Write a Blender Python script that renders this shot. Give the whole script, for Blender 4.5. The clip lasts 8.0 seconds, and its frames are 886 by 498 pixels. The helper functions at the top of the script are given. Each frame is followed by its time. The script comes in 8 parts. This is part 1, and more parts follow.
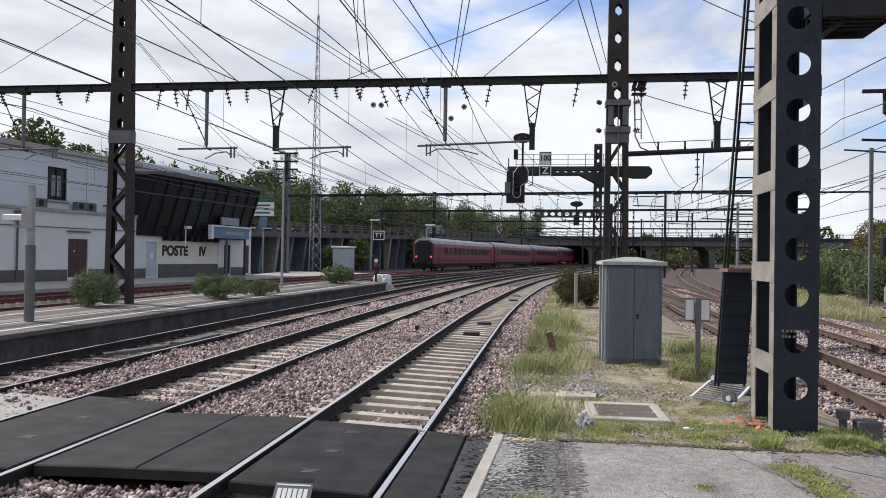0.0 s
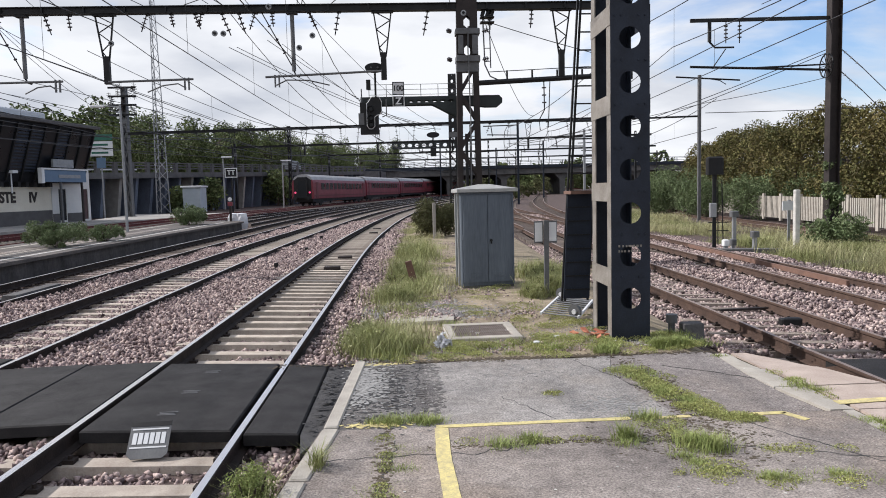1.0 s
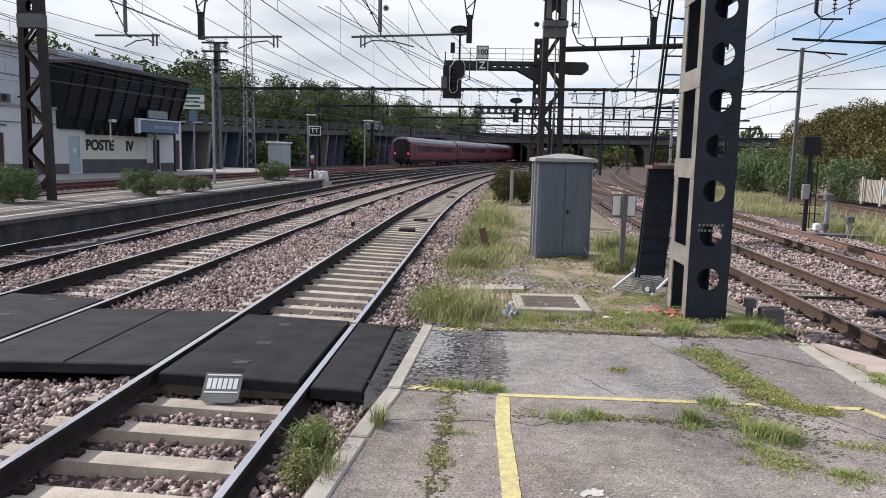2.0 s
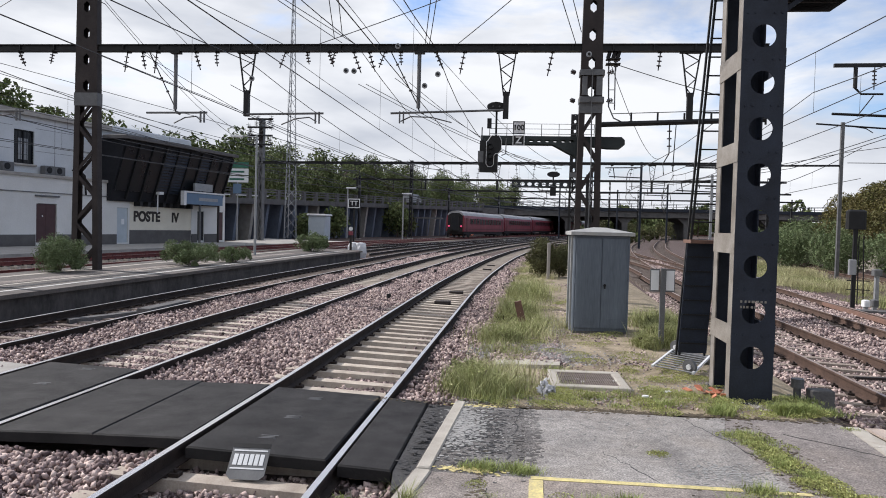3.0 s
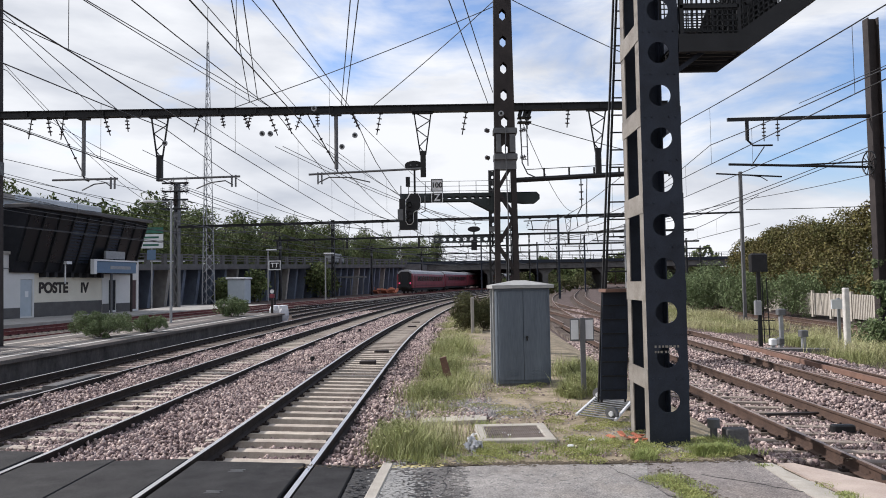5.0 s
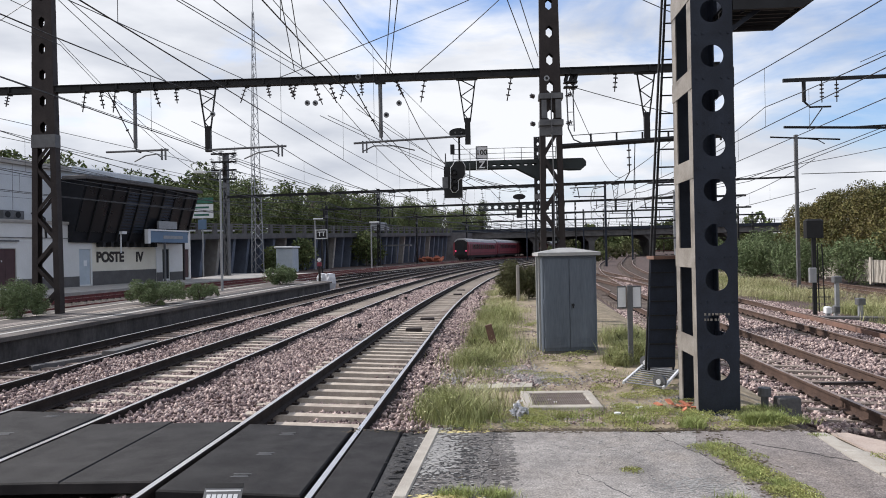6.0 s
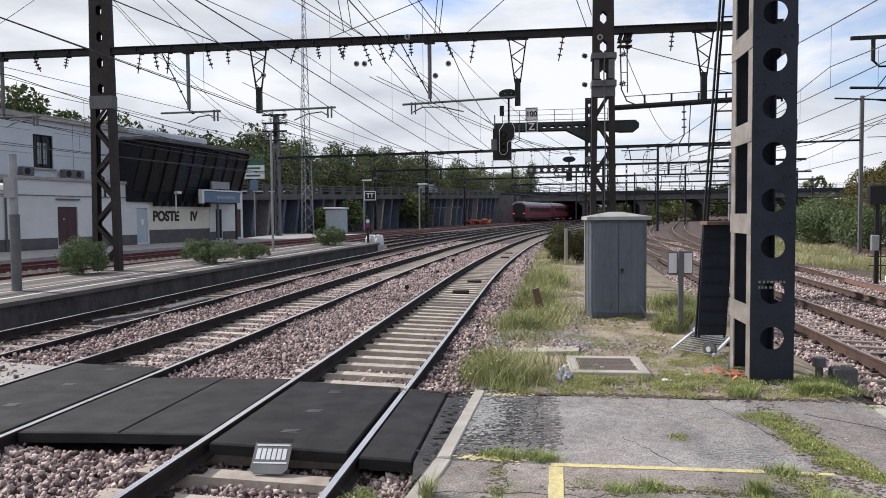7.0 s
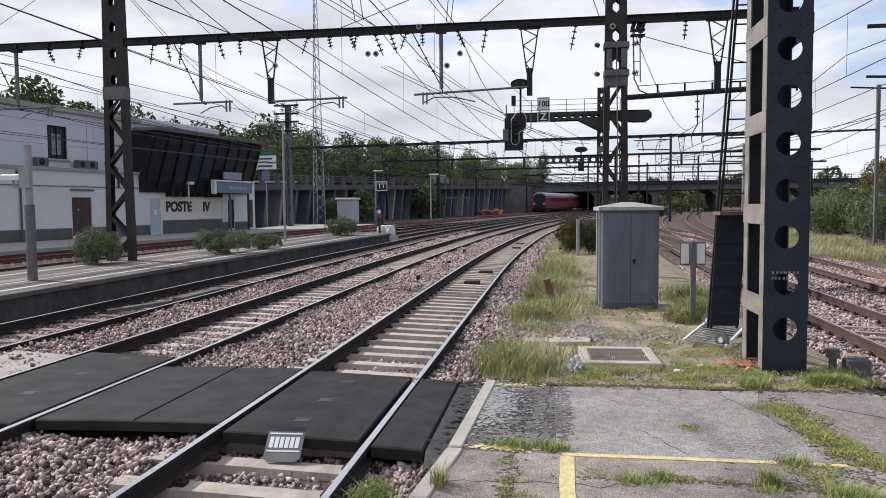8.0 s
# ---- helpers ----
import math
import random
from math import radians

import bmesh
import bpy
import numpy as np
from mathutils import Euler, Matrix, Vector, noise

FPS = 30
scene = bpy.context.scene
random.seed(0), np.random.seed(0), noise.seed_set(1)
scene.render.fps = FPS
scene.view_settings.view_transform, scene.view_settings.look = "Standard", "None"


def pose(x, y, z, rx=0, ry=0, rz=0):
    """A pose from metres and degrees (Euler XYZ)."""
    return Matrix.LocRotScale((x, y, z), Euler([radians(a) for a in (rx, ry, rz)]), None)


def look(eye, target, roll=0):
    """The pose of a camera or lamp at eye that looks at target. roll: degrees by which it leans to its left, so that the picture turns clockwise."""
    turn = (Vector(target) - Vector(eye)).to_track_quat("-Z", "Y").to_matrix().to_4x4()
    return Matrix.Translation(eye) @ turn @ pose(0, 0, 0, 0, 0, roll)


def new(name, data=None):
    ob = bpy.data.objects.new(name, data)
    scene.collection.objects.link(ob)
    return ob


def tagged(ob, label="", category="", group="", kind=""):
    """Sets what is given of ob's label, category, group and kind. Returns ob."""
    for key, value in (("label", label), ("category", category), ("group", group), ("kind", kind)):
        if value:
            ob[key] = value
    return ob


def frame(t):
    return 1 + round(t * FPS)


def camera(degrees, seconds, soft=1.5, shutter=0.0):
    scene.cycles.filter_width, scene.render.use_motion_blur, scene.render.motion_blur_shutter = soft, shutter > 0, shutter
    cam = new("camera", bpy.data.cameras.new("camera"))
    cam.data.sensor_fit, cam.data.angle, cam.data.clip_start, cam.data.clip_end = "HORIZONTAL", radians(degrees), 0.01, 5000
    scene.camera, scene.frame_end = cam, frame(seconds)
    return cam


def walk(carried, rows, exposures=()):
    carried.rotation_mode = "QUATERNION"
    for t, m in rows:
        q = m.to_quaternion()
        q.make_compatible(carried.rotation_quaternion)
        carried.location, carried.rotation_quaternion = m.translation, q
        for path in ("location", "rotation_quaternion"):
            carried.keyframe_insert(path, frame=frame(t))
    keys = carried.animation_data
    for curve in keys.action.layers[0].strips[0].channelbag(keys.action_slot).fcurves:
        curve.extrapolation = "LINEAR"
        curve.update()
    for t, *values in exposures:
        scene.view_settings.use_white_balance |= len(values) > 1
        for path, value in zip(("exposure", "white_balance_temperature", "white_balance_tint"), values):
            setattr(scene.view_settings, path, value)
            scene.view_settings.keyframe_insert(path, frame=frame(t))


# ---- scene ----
cam = camera(62.9, 8.0, soft=0.95)
PATH = [
    (0, (2.21, 0.497, 2.13), (1.927, 2.477, 2.153), 0.9),
    (0.5, (2.273, 0.479, 2.094), (2.322, 2.477, 2.015), -0.7),
    (1, (2.293, 0.439, 2.092), (2.39, 2.43, 1.93), -1.4),
    (1.5, (2.336, 0.472, 2.104), (2.293, 2.454, 1.841), 0.1),
    (1.7, (2.334, 0.449, 2.107), (2.265, 2.428, 1.832), 0.6),
    (2.8, (2.37, 0.504, 2.119), (2.14, 2.488, 2.017), 2.0),
    (3, (2.379, 0.532, 2.125), (2.159, 2.519, 2.064), 1.5),
    (3.5, (2.403, 0.5, 2.127), (2.285, 2.496, 2.15), 1.0),
    (4, (2.418, 0.479, 2.131), (2.389, 2.477, 2.204), 0.9),
    (4.2, (2.401, 0.498, 2.127), (2.398, 2.496, 2.218), 0.6),
    (5.3, (2.431, 0.463, 2.149), (2.403, 2.461, 2.246), -1.4),
    (5.5, (2.429, 0.478, 2.145), (2.375, 2.476, 2.219), -1.3),
    (6, (2.424, 0.486, 2.137), (2.287, 2.481, 2.148), -1.1),
    (6.5, (2.428, 0.528, 2.138), (2.212, 2.516, 2.09), -0.7),
    (7, (2.424, 0.515, 2.143), (2.155, 2.495, 2.052), -0.5),
    (7.5, (2.421, 0.518, 2.134), (2.125, 2.493, 2.022), -0.5),
    (8, (2.423, 0.505, 2.141), (2.123, 2.479, 2.024), -0.5),
]
walk(cam, [(t, look(eye, target, roll)) for t, eye, target, roll in PATH])

# ---- world, sun, exposure ----
SUN_DIR = Vector((-0.76, 0.24, 0.62)).normalized()
world = bpy.data.worlds.new("sky")
scene.world = world
world.use_nodes = True
wt = world.node_tree
wt.nodes.clear()


def wnode(kind):
    return wt.nodes.new(kind)


w_out = wnode("ShaderNodeOutputWorld")
w_bg = wnode("ShaderNodeBackground")
w_sky = wnode("ShaderNodeTexSky")
w_sky.sky_type, w_sky.sun_disc = "NISHITA", False
w_sky.sun_elevation, w_sky.sun_rotation = math.asin(SUN_DIR.z), math.atan2(SUN_DIR.x, SUN_DIR.y)
w_sky.altitude, w_sky.air_density, w_sky.dust_density, w_sky.ozone_density = 100, 1.0, 1.5, 1.2
w_tc = wnode("ShaderNodeTexCoord")
w_map = wnode("ShaderNodeMapping")
w_map.inputs["Scale"].default_value = (1.0, 1.0, 3.2)
w_n1 = wnode("ShaderNodeTexNoise")
w_n1.inputs["Scale"].default_value = 2.6
w_n1.inputs["Detail"].default_value = 9
w_n1.inputs["Roughness"].default_value = 0.56
w_n1.inputs["Distortion"].default_value = 0.35
w_ramp = wnode("ShaderNodeValToRGB")
w_ramp.color_ramp.elements[0].position, w_ramp.color_ramp.elements[1].position = 0.4, 0.57
w_n2 = wnode("ShaderNodeTexNoise")
w_n2.inputs["Scale"].default_value = 4.5
w_n2.inputs["Detail"].default_value = 8
w_cl = wnode("ShaderNodeValToRGB")
w_cl.color_ramp.elements[0].position, w_cl.color_ramp.elements[1].position = 0.3, 0.62
w_cl.color_ramp.elements[0].color, w_cl.color_ramp.elements[1].color = (5.6, 6.0, 6.9, 1), (9.6, 9.8, 10.3, 1)
w_mix = wnode("ShaderNodeMix")
w_mix.data_type = "RGBA"
w_tint = wnode("ShaderNodeMix")
w_tint.data_type, w_tint.blend_type = "RGBA", "MULTIPLY"
w_tint.inputs[0].default_value = 1.0
w_tint.inputs[7].default_value = (1.5, 1.65, 1.95, 1)
wl = wt.links.new
wl(w_tc.outputs["Generated"], w_map.inputs["Vector"])
wl(w_map.outputs["Vector"], w_n1.inputs["Vector"])
wl(w_map.outputs["Vector"], w_n2.inputs["Vector"])
w_sep = wnode("ShaderNodeSeparateXYZ")
wl(w_tc.outputs["Generated"], w_sep.inputs["Vector"])
w_hor = wnode("ShaderNodeMapRange")
w_hor.inputs["From Min"].default_value, w_hor.inputs["From Max"].default_value = 0.0, 0.28
w_hor.inputs["To Min"].default_value, w_hor.inputs["To Max"].default_value = 0.2, 0.0
wl(w_sep.outputs["Z"], w_hor.inputs["Value"])
w_side = wnode("ShaderNodeMapRange")
w_side.inputs["From Min"].default_value, w_side.inputs["From Max"].default_value = -0.5, 0.55
w_side.inputs["To Min"].default_value, w_side.inputs["To Max"].default_value = 0.09, -0.06
wl(w_sep.outputs["X"], w_side.inputs["Value"])
w_bias = wnode("ShaderNodeMath")
w_bias.operation = "ADD"
wl(w_hor.outputs["Result"], w_bias.inputs[0])
wl(w_side.outputs["Result"], w_bias.inputs[1])
w_back = wnode("ShaderNodeMapRange")
w_back.inputs["From Min"].default_value, w_back.inputs["From Max"].default_value = -0.3, 0.55
w_back.inputs["To Min"].default_value, w_back.inputs["To Max"].default_value = 0.08, 0.0
wl(w_sep.outputs["Y"], w_back.inputs["Value"])
w_bias2 = wnode("ShaderNodeMath")
w_bias2.operation = "ADD"
wl(w_bias.outputs[0], w_bias2.inputs[0])
wl(w_back.outputs["Result"], w_bias2.inputs[1])
w_add = wnode("ShaderNodeMath")
w_add.operation = "ADD"
wl(w_n1.outputs["Fac"], w_add.inputs[0])
wl(w_bias2.outputs[0], w_add.inputs[1])
wl(w_add.outputs[0], w_ramp.inputs["Fac"])
wl(w_n2.outputs["Fac"], w_cl.inputs["Fac"])
wl(w_ramp.outputs["Color"], w_mix.inputs[0])
wl(w_sky.outputs["Color"], w_tint.inputs[6])
wl(w_tint.outputs[2], w_mix.inputs[6])
wl(w_cl.outputs["Color"], w_mix.inputs[7])
wl(w_mix.outputs[2], w_bg.inputs["Color"])
w_bg.inputs["Strength"].default_value = 0.1
wl(w_bg.outputs["Background"], w_out.inputs["Surface"])

sun = new("sun", bpy.data.lights.new("sun", "SUN"))
sun.data.energy, sun.data.angle, sun.data.color = 5.0, radians(0.8), (1.0, 0.955, 0.935)
sun.matrix_world = look(SUN_DIR * 60, (0, 0, 0))
scene.view_settings.exposure = 0.0


# ---- materials ----
def mat(name, col, rough=0.7, metal=0.0, col2=None, scale=3.0, fine=40.0, mixed=0.5, bump=0.0, bscale=60.0, spread=0.0, island=False, spec=0.5, stretch=(1, 1, 1)):
    """Two scales of colour noise, uneven gloss, fine relief, and piece-to-piece spread."""
    m = bpy.data.materials.new(name)
    m.use_nodes = True
    nt = m.node_tree
    b = nt.nodes["Principled BSDF"]
    ln = nt.links.new
    tc = nt.nodes.new("ShaderNodeTexCoord")
    mp = nt.nodes.new("ShaderNodeMapping")
    mp.inputs["Scale"].default_value = stretch
    ln(tc.outputs["Object"], mp.inputs["Vector"])
    n1, n2 = nt.nodes.new("ShaderNodeTexNoise"), nt.nodes.new("ShaderNodeTexNoise")
    for n, s in ((n1, scale), (n2, fine)):
        n.inputs["Scale"].default_value = s
        n.inputs["Detail"].default_value = 5
        n.inputs["Roughness"].default_value = 0.6
        ln(mp.outputs["Vector"], n.inputs["Vector"])
    add = nt.nodes.new("ShaderNodeMath")
    add.operation = "MULTIPLY_ADD"
    add.inputs[1].default_value = 0.6
    half = nt.nodes.new("ShaderNodeMath")
    half.operation = "MULTIPLY"
    half.inputs[1].default_value = 0.4
    ln(n2.outputs["Fac"], half.inputs[0])
    ln(n1.outputs["Fac"], add.inputs[0])
    ln(half.outputs[0], add.inputs[2])
    rp = nt.nodes.new("ShaderNodeValToRGB")
    c2 = col2 or tuple(c * 0.55 for c in col)
    rp.color_ramp.elements[0].position, rp.color_ramp.elements[1].position = 0.5 - 0.22 * mixed - 0.04, 0.5 + 0.3 * (1 - mixed) + 0.1
    rp.color_ramp.elements[0].color, rp.color_ramp.elements[1].color = (*c2, 1), (*col, 1)
    ln(add.outputs[0], rp.inputs["Fac"])
    colour = rp.outputs["Color"]
    if spread:
        hs = nt.nodes.new("ShaderNodeHueSaturation")
        mr = nt.nodes.new("ShaderNodeMapRange")
        mr.inputs["To Min"].default_value, mr.inputs["To Max"].default_value = 1 - spread, 1 + spread
        if island:
            src = nt.nodes.new("ShaderNodeNewGeometry").outputs["Random Per Island"]
        else:
            src = nt.nodes.new("ShaderNodeObjectInfo").outputs["Random"]
        ln(src, mr.inputs["Value"])
        ln(mr.outputs["Result"], hs.inputs["Value"])
        mh = nt.nodes.new("ShaderNodeMapRange")
        mh.inputs["To Min"].default_value, mh.inputs["To Max"].default_value = 0.5 - 0.03 * spread, 0.5 + 0.05 * spread
        ln(src, mh.inputs["Value"])
        ln(mh.outputs["Result"], hs.inputs["Hue"])
        ln(colour, hs.inputs["Color"])
        colour = hs.outputs["Color"]
    ln(colour, b.inputs["Base Color"])
    rr = nt.nodes.new("ShaderNodeMapRange")
    rr.inputs["To Min"].default_value, rr.inputs["To Max"].default_value = min(1, rough + 0.12), max(0.05, rough - 0.12)
    ln(n1.outputs["Fac"], rr.inputs["Value"])
    ln(rr.outputs["Result"], b.inputs["Roughness"])
    b.inputs["Metallic"].default_value = metal
    b.inputs["Specular IOR Level"].default_value = spec
    if bump:
        nb = nt.nodes.new("ShaderNodeTexNoise")
        nb.inputs["Scale"].default_value = bscale
        nb.inputs["Detail"].default_value = 4
        ln(mp.outputs["Vector"], nb.inputs["Vector"])
        bp = nt.nodes.new("ShaderNodeBump")
        bp.inputs["Strength"].default_value = bump
        bp.inputs["Distance"].default_value = 0.02
        ln(nb.outputs["Fac"], bp.inputs["Height"])
        ln(bp.outputs["Normal"], b.inputs["Normal"])
    return m


def glow(name, col, strength):
    m = bpy.data.materials.new(name)
    m.use_nodes = True
    b = m.node_tree.nodes["Principled BSDF"]
    b.inputs["Base Color"].default_value = (*col, 1)
    b.inputs["Emission Color"].default_value = (*col, 1)
    b.inputs["Emission Strength"].default_value = strength
    return m


M_STONE = mat("ballast_stone", (0.52, 0.4, 0.388), 0.9, col2=(0.205, 0.15, 0.148), scale=8, fine=60, spread=0.75, island=True, spec=0.25)
M_BED = mat("ballast_bed", (0.17, 0.125, 0.113), 0.95, col2=(0.04, 0.03, 0.028), scale=9, fine=26, mixed=0.6, bump=1.0, bscale=22, spec=0.2)
M_SOIL = mat("earth", (0.47, 0.39, 0.295), 0.95, col2=(0.15, 0.125, 0.08), scale=2.4, fine=22, bump=0.8, bscale=30, spec=0.2)
M_RAILTOP = mat("rail_steel_polished", (0.96, 0.92, 0.89), 0.3, 1.0, col2=(0.8, 0.74, 0.7), scale=6, fine=80, stretch=(1, 0.1, 1))
M_RAIL = mat("rail_steel_rusted", (0.042, 0.029, 0.024), 0.8, 0.0, col2=(0.016, 0.012, 0.011), scale=5, fine=70, bump=0.3, spec=0.3)
M_RAILRED = mat("rail_rust_red", (0.2, 0.055, 0.05), 0.75, 0.0, col2=(0.09, 0.03, 0.03), scale=3, fine=50, spec=0.3)
M_RAILRUSTTOP = mat("rail_top_dull", (0.5, 0.4, 0.34), 0.45, 0.6, col2=(0.3, 0.21, 0.17), scale=4, fine=50)
M_SLEEPER = mat("sleeper_concrete", (0.6, 0.535, 0.46), 0.9, col2=(0.33, 0.275, 0.23), scale=5, fine=60, spread=0.14, bump=0.3, spec=0.25)
M_SLEEPW = mat("sleeper_old", (0.36, 0.3, 0.26), 0.9, col2=(0.17, 0.135, 0.115), scale=5, fine=50, spread=0.2, bump=0.5, spec=0.25)
M_RUBBER = mat("rubber_mat", (0.04, 0.0375, 0.0375), 0.75, col2=(0.012, 0.0115, 0.0125), scale=2.5, fine=90, bump=0.35, bscale=160, spec=0.22)


def asphalt_mat(name, pale, dark, brown):
    """Worn asphalt: broad stains, a brown cast in places, and pale stone specks."""
    m = bpy.data.materials.new(name)
    m.use_nodes = True
    nt = m.node_tree
    ln = nt.links.new
    b = nt.nodes["Principled BSDF"]
    tc = nt.nodes.new("ShaderNodeTexCoord")

    def noise_ramp(scale, lo, hi, c0, c1, detail=6.0, rough=0.62):
        n = nt.nodes.new("ShaderNodeTexNoise")
        n.inputs["Scale"].default_value, n.inputs["Detail"].default_value, n.inputs["Roughness"].default_value = scale, detail, rough
        ln(tc.outputs["Object"], n.inputs["Vector"])
        r = nt.nodes.new("ShaderNodeValToRGB")
        r.color_ramp.elements[0].position, r.color_ramp.elements[1].position = lo, hi
        r.color_ramp.elements[0].color, r.color_ramp.elements[1].color = (*c0, 1), (*c1, 1)
        ln(n.outputs["Fac"], r.inputs["Fac"])
        return r.outputs["Color"]

    def mixed(fac, a, c, blend="MIX"):
        x = nt.nodes.new("ShaderNodeMix")
        x.data_type, x.blend_type = "RGBA", blend
        for value, socket in ((fac, x.inputs[0]), (a, x.inputs[6]), (c, x.inputs[7])):
            if isinstance(value, (float, tuple)):
                socket.default_value = value
            else:
                ln(value, socket)
        return x.outputs[2]

    one, nil = (1, 1, 1), (0, 0, 0)
    base = mixed(noise_ramp(1.1, 0.36, 0.64, nil, one), (*dark, 1.0), (*pale, 1.0))
    base = mixed(noise_ramp(0.6, 0.5, 0.7, nil, (0.75, 0.75, 0.75)), base, (*brown, 1.0))
    base = mixed(1.0, base, noise_ramp(9.0, 0.3, 0.7, (0.72, 0.72, 0.72), (1.22, 1.22, 1.22)), "MULTIPLY")
    base = mixed(1.0, base, noise_ramp(55.0, 0.36, 0.62, (0.55, 0.55, 0.56), (1.3, 1.29, 1.27), 3.0), "MULTIPLY")
    base = mixed(noise_ramp(38.0, 0.66, 0.72, nil, (0.8, 0.8, 0.8), 2.0), base, (0.5, 0.48, 0.44, 1.0))
    ln(base, b.inputs["Base Color"])
    b.inputs["Roughness"].default_value = 0.93
    b.inputs["Specular IOR Level"].default_value = 0.25
    bp = nt.nodes.new("ShaderNodeBump")
    bp.inputs["Strength"].default_value, bp.inputs["Distance"].default_value = 0.5, 0.012
    nb = nt.nodes.new("ShaderNodeTexNoise")
    nb.inputs["Scale"].default_value, nb.inputs["Detail"].default_value = 70.0, 5.0
    ln(tc.outputs["Object"], nb.inputs["Vector"])
    ln(nb.outputs["Fac"], bp.inputs["Height"])
    ln(bp.outputs["Normal"], b.inputs["Normal"])
    return m


M_ASPH = asphalt_mat("asphalt_worn", (0.315, 0.28, 0.257), (0.185, 0.163, 0.152), (0.28, 0.226, 0.185))
M_ASPHC = asphalt_mat("asphalt_grey_pale", (0.33, 0.312, 0.298), (0.215, 0.203, 0.197), (0.265, 0.236, 0.21))
M_ASPHR = asphalt_mat("asphalt_dull_brown", (0.255, 0.23, 0.22), (0.185, 0.166, 0.16), (0.225, 0.194, 0.175))
M_ASPHT = asphalt_mat("asphalt_tar", (0.2, 0.19, 0.185), (0.085, 0.08, 0.08), (0.14, 0.125, 0.115))
M_PINK = mat("kerb_pink_concrete", (0.56, 0.47, 0.41), 0.9, col2=(0.36, 0.29, 0.25), scale=3, fine=55, bump=0.5, spec=0.25)
M_MOSS = mat("moss_yellow_green", (0.45, 0.44, 0.17), 0.85, 0.0, col2=(0.24, 0.25, 0.095), scale=1.3, fine=10, spread=0.5, island=True, spec=0.2)
M_DIRT = mat("dirt_dark", (0.15, 0.12, 0.085), 0.95, col2=(0.06, 0.05, 0.038), scale=9, fine=60, bump=0.6, spec=0.2)
M_ASPHD = mat("asphalt_dark", (0.1, 0.098, 0.1), 0.9, col2=(0.03, 0.03, 0.032), scale=5, fine=50, mixed=0.7, bump=0.7, bscale=120, spec=0.25)
M_PATCH = mat("pale_stain", (0.42, 0.41, 0.39), 0.95, col2=(0.2, 0.2, 0.2), scale=7, fine=60, bump=0.4, spec=0.2)
M_KERB = mat("kerb_stone", (0.52, 0.485, 0.43), 0.9, col2=(0.34, 0.31, 0.27), scale=4, fine=60, bump=0.4, spec=0.25)
M_CONC = mat("concrete_grey", (0.42, 0.4, 0.37), 0.9, col2=(0.25, 0.235, 0.22), scale=1.5, fine=50, bump=0.35, spec=0.25)
M_CONCD = mat("concrete_dark", (0.17, 0.165, 0.165), 0.9, col2=(0.075, 0.073, 0.075), scale=0.9, fine=22, bump=0.3, spec=0.25)
M_YEL = mat("yellow_paint", (0.82, 0.7, 0.27), 0.85, col2=(0.36, 0.31, 0.2), scale=11, fine=55, mixed=0.55, bump=0.3, spec=0.3)
M_WHITEP = mat("white_paint_worn", (0.68, 0.66, 0.62), 0.85, col2=(0.4, 0.39, 0.37), scale=6, fine=60, spec=0.3)
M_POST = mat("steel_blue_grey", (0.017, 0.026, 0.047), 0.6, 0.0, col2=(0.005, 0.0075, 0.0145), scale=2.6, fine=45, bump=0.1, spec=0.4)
# sunlit tone of the column's left side, baked into the colour; also its chalk marks
M_BATTEN = mat("steel_lit_side_and_chalk", (0.3, 0.285, 0.262), 0.7, 0.0, col2=(0.15, 0.13, 0.11), scale=3.5, fine=45, bump=0.15, spec=0.4)
M_MAST = mat("mast_brown_steel", (0.042, 0.032, 0.03), 0.7, 0.0, col2=(0.018, 0.014, 0.014), scale=2.5, fine=40, bump=0.2, spec=0.35)
M_BLACK = mat("black_steel", (0.014, 0.0145, 0.016), 0.6, 0.0, col2=(0.008, 0.008, 0.009), scale=3, fine=40, spec=0.35)
M_GANTRY = mat("gantry_green_grey", (0.035, 0.046, 0.047), 0.6, 0.0, col2=(0.02, 0.026, 0.027), scale=2, fine=40, spec=0.4)
M_GALV = mat("galvanised_steel", (0.36, 0.37, 0.385), 0.5, 0.35, col2=(0.24, 0.25, 0.26), scale=4, fine=50, spec=0.5)
M_GALVD = mat("dull_zinc", (0.16, 0.165, 0.17), 0.6, 0.2, col2=(0.09, 0.09, 0.095), scale=4, fine=50)
M_WIRE = mat("wire_copper_dark", (0.045, 0.043, 0.043), 0.6, 0.2, col2=(0.03, 0.03, 0.03), scale=1, fine=5)
M_INS = mat("insulator_brown", (0.05, 0.035, 0.035), 0.3, 0.0, col2=(0.03, 0.022, 0.022), scale=5, fine=40)
M_GLASSI = mat("insulator_glass", (0.55, 0.6, 0.6), 0.2, 0.0, col2=(0.4, 0.45, 0.45), scale=5, fine=40)
M_CAB = mat("cabinet_grey_paint", (0.135, 0.16, 0.195), 0.6, 0.0, col2=(0.07, 0.085, 0.108), scale=5.0, fine=40, mixed=0.6, bump=0.1, spec=0.4, stretch=(1, 1, 0.1))
M_CABT = mat("cabinet_roof", (0.42, 0.42, 0.41), 0.7, 0.0, col2=(0.27, 0.27, 0.265), scale=3, fine=40, bump=0.2)
M_WALL = mat("white_render", (0.7, 0.7, 0.69), 0.9, 0.0, col2=(0.55, 0.545, 0.53), scale=0.5, fine=12, mixed=0.6, bump=0.15, bscale=90, spec=0.25)
M_WALL2 = mat("white_tile_upper", (0.6, 0.63, 0.66), 0.8, 0.0, col2=(0.48, 0.505, 0.53), scale=0.6, fine=14, mixed=0.6, spec=0.3)
